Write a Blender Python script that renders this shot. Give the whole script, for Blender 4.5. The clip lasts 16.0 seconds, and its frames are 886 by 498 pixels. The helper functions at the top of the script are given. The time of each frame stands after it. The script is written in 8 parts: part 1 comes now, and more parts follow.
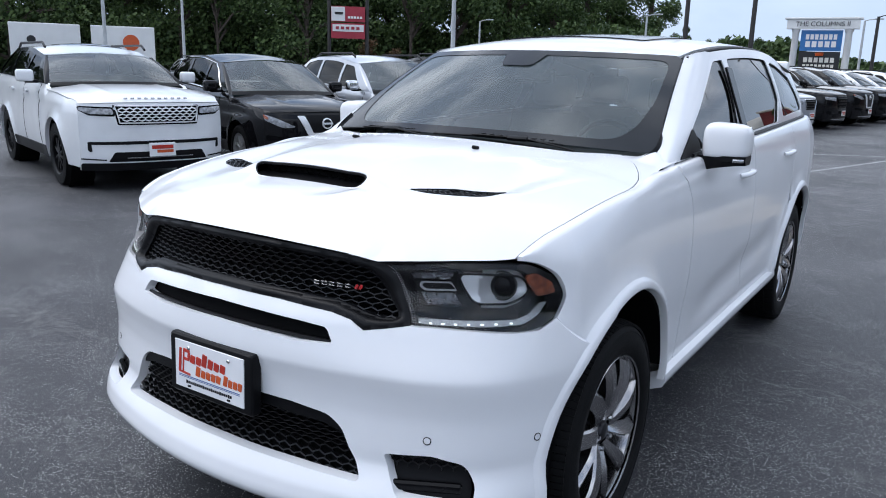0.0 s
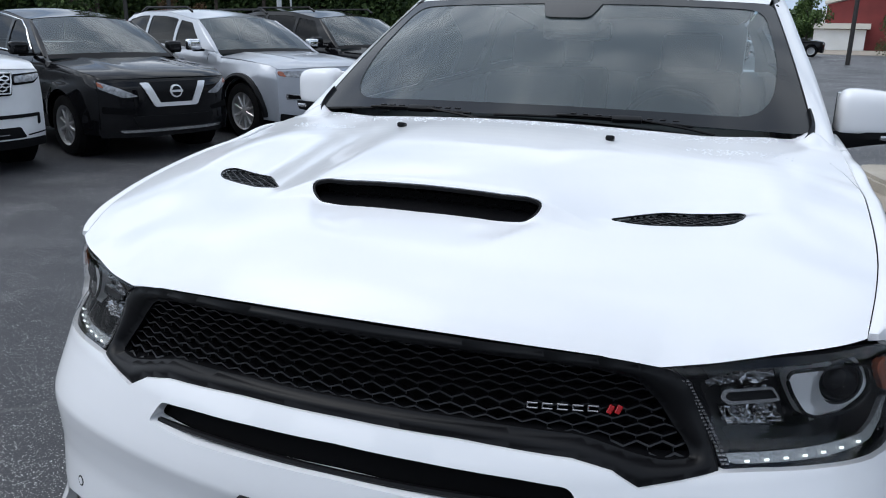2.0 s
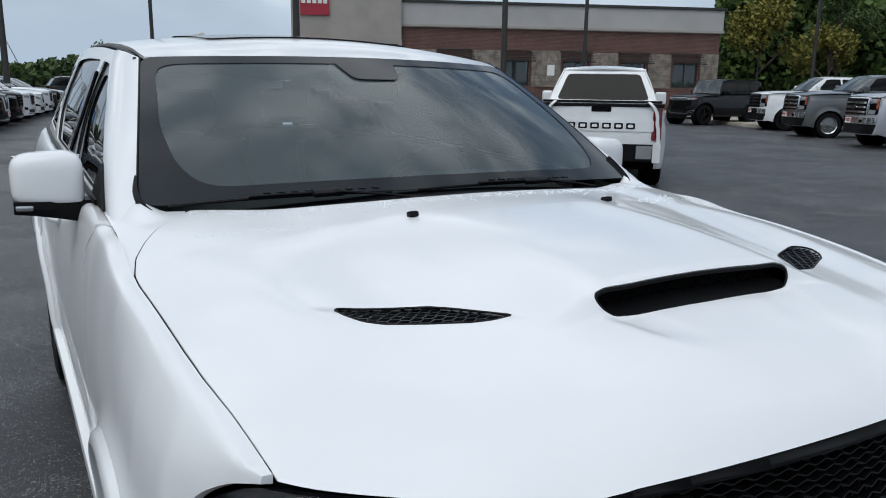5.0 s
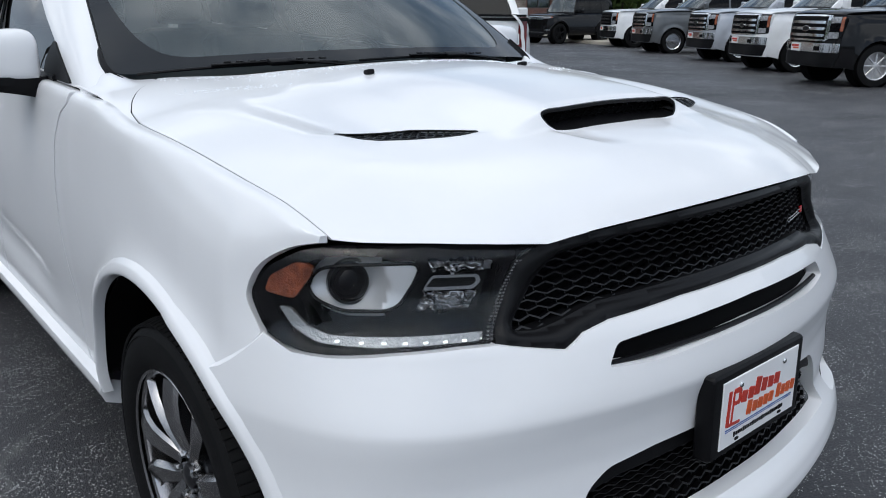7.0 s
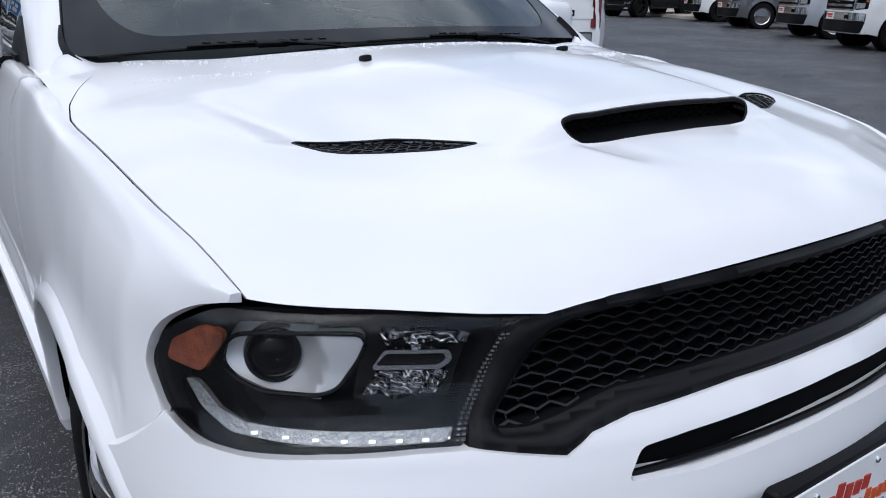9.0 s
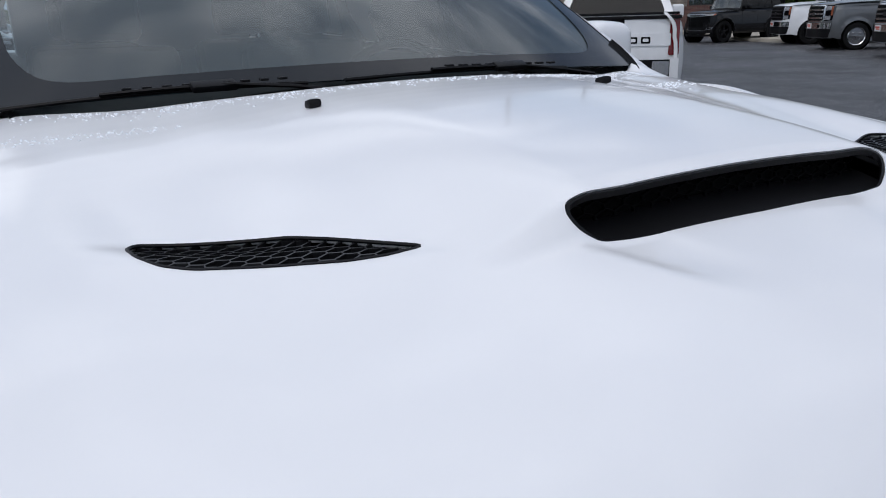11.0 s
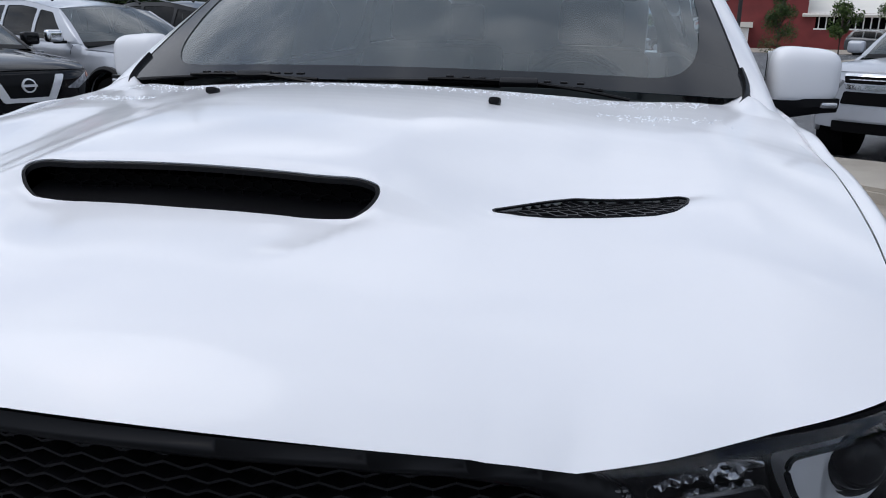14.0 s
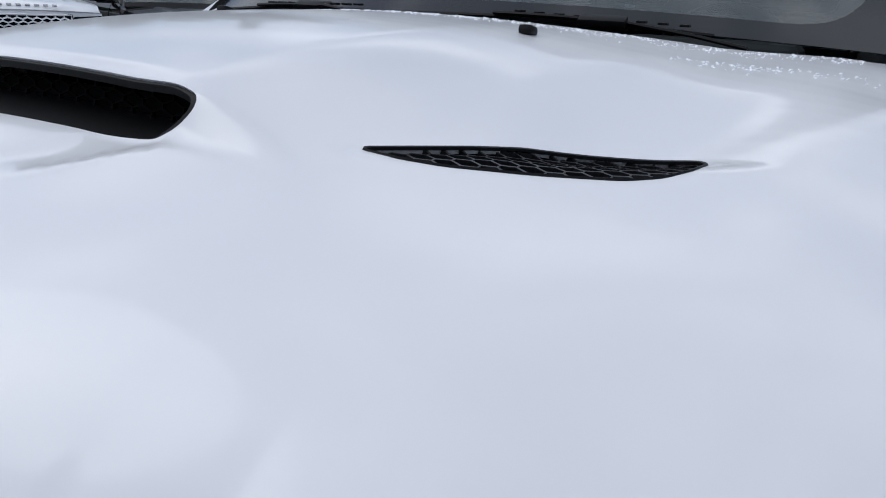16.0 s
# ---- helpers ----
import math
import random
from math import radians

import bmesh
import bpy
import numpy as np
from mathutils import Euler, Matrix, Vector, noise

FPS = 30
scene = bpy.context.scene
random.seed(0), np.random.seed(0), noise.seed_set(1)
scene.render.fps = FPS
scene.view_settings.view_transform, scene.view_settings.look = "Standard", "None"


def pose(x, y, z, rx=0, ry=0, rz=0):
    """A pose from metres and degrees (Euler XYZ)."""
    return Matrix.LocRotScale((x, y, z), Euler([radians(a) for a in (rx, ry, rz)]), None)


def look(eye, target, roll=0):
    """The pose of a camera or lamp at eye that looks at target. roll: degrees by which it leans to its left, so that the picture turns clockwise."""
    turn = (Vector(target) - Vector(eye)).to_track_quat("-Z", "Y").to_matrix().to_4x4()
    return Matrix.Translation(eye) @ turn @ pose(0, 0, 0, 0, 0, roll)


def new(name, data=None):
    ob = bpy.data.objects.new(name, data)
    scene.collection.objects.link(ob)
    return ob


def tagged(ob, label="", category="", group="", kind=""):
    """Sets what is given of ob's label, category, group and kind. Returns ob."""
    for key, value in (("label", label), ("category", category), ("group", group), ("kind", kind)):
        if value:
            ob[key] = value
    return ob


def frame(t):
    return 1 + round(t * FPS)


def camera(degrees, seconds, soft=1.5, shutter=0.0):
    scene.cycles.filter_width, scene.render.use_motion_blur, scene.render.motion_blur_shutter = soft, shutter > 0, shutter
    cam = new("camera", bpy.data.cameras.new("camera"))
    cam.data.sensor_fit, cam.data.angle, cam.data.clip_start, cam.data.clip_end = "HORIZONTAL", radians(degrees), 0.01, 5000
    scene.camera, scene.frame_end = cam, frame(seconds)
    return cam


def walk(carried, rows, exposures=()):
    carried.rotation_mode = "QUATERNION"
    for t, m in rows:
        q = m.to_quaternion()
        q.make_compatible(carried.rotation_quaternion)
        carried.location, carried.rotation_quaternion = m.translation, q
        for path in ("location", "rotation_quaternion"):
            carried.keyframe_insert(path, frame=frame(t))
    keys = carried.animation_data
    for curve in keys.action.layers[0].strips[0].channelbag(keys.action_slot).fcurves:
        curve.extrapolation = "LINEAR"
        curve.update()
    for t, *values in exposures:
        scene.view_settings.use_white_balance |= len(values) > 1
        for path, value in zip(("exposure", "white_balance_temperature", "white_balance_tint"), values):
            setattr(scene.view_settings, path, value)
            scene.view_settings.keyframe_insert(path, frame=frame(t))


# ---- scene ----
cam = camera(59.87, 16.0, soft=1.0)
PATH = [
    (0, (1.755, -1.382, 1.576), (0.684, 0.243, 1.114), 1.57),
    (0.5, (1.493, -1.273, 1.580), (0.484, 0.386, 1.101), 1.29),
    (1, (1.185, -1.192, 1.588), (0.259, 0.507, 1.083), 1.24),
    (1.5, (0.877, -1.096, 1.577), (0.072, 0.657, 1.046), 1.02),
    (2, (0.543, -0.929, 1.554), (-0.099, 0.881, 0.997), 1.07),
    (2.5, (0.186, -0.826, 1.534), (-0.259, 1.038, 0.962), 0.83),
    (3, (-0.154, -0.735, 1.554), (-0.340, 1.174, 0.989), 0.25),
    (3.5, (-0.412, -0.531, 1.527), (-0.306, 1.394, 0.995), 0.14),
    (4, (-0.689, -0.425, 1.552), (-0.235, 1.456, 1.050), -0.23),
    (4.5, (-0.916, -0.391, 1.573), (-0.146, 1.399, 1.124), 0.42),
    (4.7, (-0.979, -0.420, 1.577), (-0.116, 1.334, 1.155), 0.61),
    (6.8, (-1.470, -0.651, 1.462), (-0.244, 0.832, 0.914), 0.05),
    (7, (-1.461, -0.660, 1.445), (-0.232, 0.803, 0.852), 0.46),
    (7.5, (-1.366, -0.605, 1.356), (-0.154, 0.819, 0.647), 2.01),
    (8, (-1.250, -0.580, 1.371), (-0.112, 0.895, 0.645), 1.89),
    (8.5, (-1.180, -0.589, 1.441), (-0.095, 0.941, 0.746), 1.15),
    (9, (-1.105, -0.449, 1.450), (-0.034, 1.106, 0.790), 0.83),
    (9.5, (-1.018, -0.198, 1.427), (0.048, 1.368, 0.786), 0.51),
    (10, (-0.945, -0.078, 1.411), (0.121, 1.496, 0.789), -0.29),
    (12.3, (-0.162, -0.319, 1.416), (0.183, 1.581, 0.898), -0.75),
    (12.5, (-0.073, -0.371, 1.433), (0.153, 1.547, 0.915), -0.24),
    (13, (0.180, -0.394, 1.435), (0.122, 1.530, 0.889), 0.18),
    (13.5, (0.381, -0.362, 1.425), (0.115, 1.542, 0.874), 0.46),
    (14, (0.508, -0.379, 1.417), (0.092, 1.497, 0.865), 0.98),
    (14.5, (0.644, -0.410, 1.417), (0.086, 1.424, 0.847), 1.67),
    (15, (0.740, -0.231, 1.359), (0.025, 1.542, 0.772), 2.11),
    (15.5, (0.770, -0.022, 1.323), (-0.087, 1.686, 0.732), 1.90),
    (16, (0.728, 0.012, 1.321), (-0.179, 1.687, 0.710), 2.93),
]
walk(cam, [(t, look(eye, target, roll)) for t, eye, target, roll in PATH], [(0, 0.50, 6190, 10), (1.5, 0.32, 6230, 9), (2.5, 0.12, 6390, 6), (3.5, 0.06, 6490, 5.5), (4.5, -0.09, 6550, 5), (7, 0.12, 6460, 7), (8.5, 0.18, 6280, 11), (10, -0.09, 6440, 11), (12.5, -0.21, 6370, 11), (13.5, -0.12, 6340, 11), (14.2, -0.06, 6350, 11), (15, 0.06, 6280, 11), (15.5, -0.11, 6360, 11), (16, -0.29, 6330, 10)])

# ---- light: hazy sun behind broken cloud, high on the passenger side ----
SUN_AZ, SUN_EL = 245.0, 58.0
world = bpy.data.worlds.new("sky")
scene.world = world
world.use_nodes = True
wt = world.node_tree
wt.nodes.clear()
w_out = wt.nodes.new("ShaderNodeOutputWorld")
w_sky = wt.nodes.new("ShaderNodeTexSky")
w_sky.sky_type = "NISHITA"
w_sky.sun_disc = False
w_sky.sun_elevation, w_sky.sun_rotation = radians(SUN_EL), radians(SUN_AZ)
w_sky.dust_density, w_sky.ozone_density = 2.0, 1.5
w_b1 = wt.nodes.new("ShaderNodeBackground")
w_b1.inputs["Strength"].default_value = 0.13
wt.links.new(w_sky.outputs[0], w_b1.inputs["Color"])
w_tc = wt.nodes.new("ShaderNodeTexCoord")
w_map = wt.nodes.new("ShaderNodeMapping")
w_map.inputs["Scale"].default_value = (1.0, 1.0, 2.6)
wt.links.new(w_tc.outputs["Generated"], w_map.inputs["Vector"])
w_n = wt.nodes.new("ShaderNodeTexNoise")
w_n.inputs["Scale"].default_value, w_n.inputs["Detail"].default_value, w_n.inputs["Roughness"].default_value = 2.3, 7.0, 0.58
w_n.inputs["Distortion"].default_value = 0.35
wt.links.new(w_map.outputs[0], w_n.inputs["Vector"])
w_r = wt.nodes.new("ShaderNodeValToRGB")
w_r.color_ramp.elements[0].position, w_r.color_ramp.elements[1].position = 0.36, 0.54
wt.links.new(w_n.outputs["Fac"], w_r.inputs["Fac"])
w_n2 = wt.nodes.new("ShaderNodeTexNoise")
w_n2.inputs["Scale"].default_value, w_n2.inputs["Detail"].default_value = 3.4, 6.0
wt.links.new(w_map.outputs[0], w_n2.inputs["Vector"])
w_c = wt.nodes.new("ShaderNodeValToRGB")
w_c.color_ramp.elements[0].position, w_c.color_ramp.elements[0].color = 0.41, (0.33, 0.38, 0.47, 1)
w_c.color_ramp.elements[1].position, w_c.color_ramp.elements[1].color = 0.61, (0.885, 0.925, 1.0, 1)
wt.links.new(w_n2.outputs["Fac"], w_c.inputs["Fac"])
w_b2 = wt.nodes.new("ShaderNodeBackground")
w_b2.inputs["Strength"].default_value = 1.46
wt.links.new(w_c.outputs["Color"], w_b2.inputs["Color"])
w_mix = wt.nodes.new("ShaderNodeMixShader")
wt.links.new(w_r.outputs["Color"], w_mix.inputs["Fac"])
wt.links.new(w_b1.outputs[0], w_mix.inputs[1])
wt.links.new(w_b2.outputs[0], w_mix.inputs[2])
# pale blue haze low over the horizon
w_sep = wt.nodes.new("ShaderNodeSeparateXYZ")
wt.links.new(w_tc.outputs["Generated"], w_sep.inputs[0])
w_hz = wt.nodes.new("ShaderNodeMapRange")
w_hz.interpolation_type = "SMOOTHSTEP"
w_hz.inputs["From Min"].default_value, w_hz.inputs["From Max"].default_value = 0.02, 0.27
wt.links.new(w_sep.outputs["Z"], w_hz.inputs["Value"])
w_b3 = wt.nodes.new("ShaderNodeBackground")
w_b3.inputs["Color"].default_value, w_b3.inputs["Strength"].default_value = (0.41, 0.495, 0.63, 1), 1.14
w_m2 = wt.nodes.new("ShaderNodeMixShader")
wt.links.new(w_hz.outputs["Result"], w_m2.inputs["Fac"])
wt.links.new(w_b3.outputs[0], w_m2.inputs[1])
wt.links.new(w_mix.outputs[0], w_m2.inputs[2])
# broad glow of the sun behind thin cloud
sun_dir = Vector((math.sin(radians(SUN_AZ)) * math.cos(radians(SUN_EL)), math.cos(radians(SUN_AZ)) * math.cos(radians(SUN_EL)), math.sin(radians(SUN_EL))))
w_dot = wt.nodes.new("ShaderNodeVectorMath")
w_dot.operation = "DOT_PRODUCT"
w_dot.inputs[1].default_value = sun_dir
wt.links.new(w_tc.outputs["Generated"], w_dot.inputs[0])
w_max = wt.nodes.new("ShaderNodeMath")
w_max.operation = "MAXIMUM"
w_max.inputs[1].default_value = 0.0
wt.links.new(w_dot.outputs["Value"], w_max.inputs[0])
w_pow = wt.nodes.new("ShaderNodeMath")
w_pow.operation = "POWER"
w_pow.inputs[1].default_value = 6.0
wt.links.new(w_max.outputs[0], w_pow.inputs[0])
w_amp = wt.nodes.new("ShaderNodeMath")
w_amp.operation = "MULTIPLY"
w_amp.inputs[1].default_value = 0.80
wt.links.new(w_pow.outputs[0], w_amp.inputs[0])
w_b4 = wt.nodes.new("ShaderNodeBackground")
w_b4.inputs["Color"].default_value = (0.95, 0.97, 1.0, 1)
wt.links.new(w_amp.outputs[0], w_b4.inputs["Strength"])
w_add = wt.nodes.new("ShaderNodeAddShader")
wt.links.new(w_m2.outputs[0], w_add.inputs[0])
wt.links.new(w_b4.outputs[0], w_add.inputs[1])
wt.links.new(w_add.outputs[0], w_out.inputs["Surface"])

sun_data = bpy.data.lights.new("sun", "SUN")
sun_data.energy, sun_data.angle, sun_data.color = 0.50, radians(38.0), (1.0, 0.98, 0.965)
sun = new("sun", sun_data)
sun.matrix_world = look(sun_dir * 60, (0, 0, 0))

# ---- materials ----
def principled(name, color, rough=0.5, metal=0.0, coat=0.0, spec=0.5, noise_scale=0.0, noise_mix=0.0, dark=None, bump=0.0, bump_scale=80.0, fine=0.0, fine_scale=300.0, rough_var=0.0):
    """A node material: base colour varied at two scales, with fine relief."""
    m = bpy.data.materials.new(name)
    m.use_nodes = True
    nt = m.node_tree
    b = nt.nodes["Principled BSDF"]
    b.inputs["Base Color"].default_value = (*color, 1)
    b.inputs["Roughness"].default_value, b.inputs["Metallic"].default_value = rough, metal
    b.inputs["Coat Weight"].default_value, b.inputs["Coat Roughness"].default_value = coat, 0.09
    b.inputs["Specular IOR Level"].default_value = spec
    tc = nt.nodes.new("ShaderNodeTexCoord")
    last = None
    if noise_scale:
        n = nt.nodes.new("ShaderNodeTexNoise")
        n.inputs["Scale"].default_value, n.inputs["Detail"].default_value = noise_scale, 5.0
        nt.links.new(tc.outputs["Object"], n.inputs["Vector"])
        ramp = nt.nodes.new("ShaderNodeValToRGB")
        ramp.color_ramp.elements[0].position, ramp.color_ramp.elements[1].position = 0.35, 0.68
        nt.links.new(n.outputs["Fac"], ramp.inputs["Fac"])
        mix = nt.nodes.new("ShaderNodeMix")
        mix.data_type = "RGBA"
        mix.inputs["A"].default_value = (*color, 1)
        mix.inputs["B"].default_value = (*(dark or [c * (1 - noise_mix) for c in color]), 1)
        nt.links.new(ramp.outputs["Color"], mix.inputs["Factor"])
        last = mix.outputs["Result"]
        if rough_var:
            mr = nt.nodes.new("ShaderNodeMapRange")
            mr.inputs["To Min"].default_value, mr.inputs["To Max"].default_value = max(rough - rough_var, 0.02), rough + rough_var
            nt.links.new(n.outputs["Fac"], mr.inputs["Value"])
            nt.links.new(mr.outputs["Result"], b.inputs["Roughness"])
    if fine:
        n2 = nt.nodes.new("ShaderNodeTexNoise")
        n2.inputs["Scale"].default_value, n2.inputs["Detail"].default_value = fine_scale, 3.0
        nt.links.new(tc.outputs["Object"], n2.inputs["Vector"])
        mx = nt.nodes.new("ShaderNodeMix")
        mx.data_type, mx.blend_type = "RGBA", "OVERLAY"
        mx.inputs["Factor"].default_value = fine
        if last:
            nt.links.new(last, mx.inputs["A"])
        else:
            mx.inputs["A"].default_value = (*color, 1)
        nt.links.new(n2.outputs["Fac"], mx.inputs["B"])
        last = mx.outputs["Result"]
    if last:
        nt.links.new(last, b.inputs["Base Color"])
    if bump:
        n3 = nt.nodes.new("ShaderNodeTexNoise")
        n3.inputs["Scale"].default_value, n3.inputs["Detail"].default_value = bump_scale, 4.0
        nt.links.new(tc.outputs["Object"], n3.inputs["Vector"])
        bp = nt.nodes.new("ShaderNodeBump")
        bp.inputs["Strength"].default_value, bp.inputs["Distance"].default_value = bump, 0.01
        nt.links.new(n3.outputs["Fac"], bp.inputs["Height"])
        nt.links.new(bp.outputs["Normal"], b.inputs["Normal"])
    return m


def pane_glass(name, tint, gloss=1.0, ior=1.5, rough=0.0, veil=0.0):
    """A tinted pane: clear through its colour, glossy by its angle."""
    m = bpy.data.materials.new(name)
    m.use_nodes = True
    nt = m.node_tree
    nt.nodes.clear()
    out = nt.nodes.new("ShaderNodeOutputMaterial")
    tr = nt.nodes.new("ShaderNodeBsdfTransparent")
    tr.inputs["Color"].default_value = (*tint, 1)
    gl = nt.nodes.new("ShaderNodeBsdfGlossy")
    gl.inputs["Roughness"].default_value = rough
    gl.inputs["Color"].default_value = (gloss, gloss, gloss, 1)
    fr = nt.nodes.new("ShaderNodeFresnel")
    fr.inputs["IOR"].default_value = ior
    mx = nt.nodes.new("ShaderNodeMixShader")
    nt.links.new(fr.outputs[0], mx.inputs["Fac"])
    nt.links.new(tr.outputs[0], mx.inputs[1])
    nt.links.new(gl.outputs[0], mx.inputs[2])
    last = mx
    # pale diffuse layer lightens the pane, standing in for haze and reflected sky
    if veil:
        df = nt.nodes.new("ShaderNodeBsdfDiffuse")
        df.inputs["Color"].default_value = (0.33, 0.41, 0.43, 1)
        tc = nt.nodes.new("ShaderNodeTexCoord")
        nz = nt.nodes.new("ShaderNodeTexNoise")
        nz.inputs["Scale"].default_value = 3.0
        nt.links.new(tc.outputs["Object"], nz.inputs["Vector"])
        mr = nt.nodes.new("ShaderNodeMapRange")
        mr.inputs["To Min"].default_value, mr.inputs["To Max"].default_value = veil * 0.6, veil * 1.4
        nt.links.new(nz.outputs["Fac"], mr.inputs["Value"])
        last = nt.nodes.new("ShaderNodeMixShader")
        nt.links.new(mr.outputs["Result"], last.inputs["Fac"])
        nt.links.new(mx.outputs[0], last.inputs[1])
        nt.links.new(df.outputs[0], last.inputs[2])
    nt.links.new(last.outputs[0], out.inputs["Surface"])
    return m


def lit(name, color, strength):
    m = principled(name, color, 0.3)
    b = m.node_tree.nodes["Principled BSDF"]
    b.inputs["Emission Color"].default_value = (*color, 1)
    b.inputs["Emission Strength"].default_value = strength
    return m


def asphalt_material():
    """Sealed asphalt: dark binder, pale exposed grit, worn pale streaks, patches and cracks."""
    m = bpy.data.materials.new("asphalt")
    m.use_nodes = True
    nt = m.node_tree
    N, L = nt.nodes, nt.links
    b = N["Principled BSDF"]
    tc = N.new("ShaderNodeTexCoord")

    def noise_tex(scale, detail, squash=(1, 1, 1), rough=0.5):
        mp = N.new("ShaderNodeMapping")
        mp.inputs["Scale"].default_value = squash
        L.new(tc.outputs["Object"], mp.inputs["Vector"])
        n = N.new("ShaderNodeTexNoise")
        n.inputs["Scale"].default_value, n.inputs["Detail"].default_value, n.inputs["Roughness"].default_value = scale, detail, rough
        L.new(mp.outputs[0], n.inputs["Vector"])
        return n.outputs["Fac"]

    def ramp(fac, a, b_, ca=(0, 0, 0), cb=(1, 1, 1)):
        r = N.new("ShaderNodeValToRGB")
        r.color_ramp.elements[0].position, r.color_ramp.elements[1].position = a, b_
        r.color_ramp.elements[0].color, r.color_ramp.elements[1].color = (*ca, 1), (*cb, 1)
        L.new(fac, r.inputs["Fac"])
        return r.outputs["Color"]

    def mix(fac, a, b_, kind="MIX"):
        x = N.new("ShaderNodeMix")
        x.data_type, x.blend_type = "RGBA", kind
        for sock, v in (("Factor", fac), ("A", a), ("B", b_)):
            if isinstance(v, tuple):
                x.inputs[sock].default_value = (*v, 1)
            elif isinstance(v, float):
                x.inputs[sock].default_value = v
            else:
                L.new(v, x.inputs[sock])
        return x.outputs["Result"]

    base = ramp(noise_tex(0.5, 6.0), 0.35, 0.7, (0.024, 0.024, 0.027), (0.038, 0.038, 0.042))
    patch = ramp(noise_tex(0.16, 3.0), 0.42, 0.58)
    base = mix(patch, base, mix(0.4, base, (0.024, 0.025, 0.029)))
    # pale grit in two sizes, gathered in worn bands
    vor = N.new("ShaderNodeTexVoronoi")
    vor.inputs["Scale"].default_value = 175.0
    jit = N.new("ShaderNodeTexNoise")
    jit.inputs["Scale"].default_value, jit.inputs["Detail"].default_value = 240.0, 2.0
    L.new(tc.outputs["Object"], jit.inputs["Vector"])
    jad = N.new("ShaderNodeVectorMath")
    jad.operation = "MULTIPLY_ADD"
    jad.inputs[1].default_value = (0.008, 0.008, 0)
    L.new(jit.outputs["Color"], jad.inputs[0])
    L.new(tc.outputs["Object"], jad.inputs[2])
    L.new(jad.outputs[0], vor.inputs["Vector"])
    sep = N.new("ShaderNodeSeparateColor")
    L.new(vor.outputs["Color"], sep.inputs[0])
    grit = ramp(vor.outputs["Distance"], 0.24, 0.42, (1, 1, 1), (0, 0, 0))
    worn = ramp(noise_tex(1.6, 7.0, (0.8, 1.3, 1), 0.66), 0.45, 0.60, (0.51, 0.51, 0.51), (0.84, 0.84, 0.84))
    pick = N.new("ShaderNodeMath")
    pick.operation = "LESS_THAN"
    off = N.new("ShaderNodeMath")
    off.operation = "SUBTRACT"
    L.new(worn, off.inputs[0])
    off.inputs[1].default_value = 0.40
    L.new(sep.outputs[0], pick.inputs[0])
    L.new(off.outputs[0], pick.inputs[1])
    gw = mix(1.0, grit, pick.outputs[0], "MULTIPLY")
    tone = ramp(sep.outputs[1], 0.0, 1.0, (0.30, 0.30, 0.30), (0.95, 0.94, 0.92))
    col = mix(gw, base, tone)
    vor3 = N.new("ShaderNodeTexVoronoi")
    vor3.inputs["Scale"].default_value = 34.0
    L.new(tc.outputs["Object"], vor3.inputs["Vector"])
    big = ramp(vor3.outputs["Distance"], 0.06, 0.16, (1, 1, 1), (0, 0, 0))
    big = mix(1.0, big, ramp(noise_tex(9.0, 2.0), 0.58, 0.63), "MULTIPLY")
    col = mix(big, col, (0.48, 0.47, 0.46))
    streak = ramp(noise_tex(1.1, 9.0, (0.7, 1.5, 1), 0.68), 0.55, 0.64)
    fine = ramp(noise_tex(14.0, 4.0), 0.40, 0.7)
    sw = mix(1.0, streak, fine, "MULTIPLY")
    col = mix(mix(0.60, (0.0, 0.0, 0.0), sw), col, (0.16, 0.157, 0.152))
    v2 = N.new("ShaderNodeTexVoronoi")
    v2.feature = "DISTANCE_TO_EDGE"
    v2.inputs["Scale"].default_value = 0.22
    mp = N.new("ShaderNodeMapping")
    L.new(tc.outputs["Object"], mp.inputs["Vector"])
    wob = N.new("ShaderNodeTexNoise")
    wob.inputs["Scale"].default_value = 1.7
    L.new(tc.outputs["Object"], wob.inputs["Vector"])
    add = N.new("ShaderNodeVectorMath")
    add.operation = "MULTIPLY_ADD"
    add.inputs[1].default_value = (0.9, 0.9, 0)
    L.new(wob.outputs["Color"], add.inputs[0])
    L.new(mp.outputs[0], add.inputs[2])
    L.new(add.outputs[0], v2.inputs["Vector"])
    crack = ramp(v2.outputs["Distance"], 0.0006, 0.0035, (1, 1, 1), (0, 0, 0))
    col = mix(mix(0.22, (0.0, 0.0, 0.0), crack), col, (0.20, 0.20, 0.19))
    L.new(col, b.inputs["Base Color"])
    rr = ramp(noise_tex(0.4, 4.0), 0.35, 0.7, (0.44, 0.44, 0.44), (0.60, 0.60, 0.60))
    L.new(rr, b.inputs["Roughness"])
    b.inputs["Specular IOR Level"].default_value = 0.45
    bp = N.new("ShaderNodeBump")
    bp.inputs["Strength"].default_value, bp.inputs["Distance"].default_value = 0.5, 0.006
    L.new(vor.outputs["Distance"], bp.inputs["Height"])
    L.new(bp.outputs["Normal"], b.inputs["Normal"])
    return m


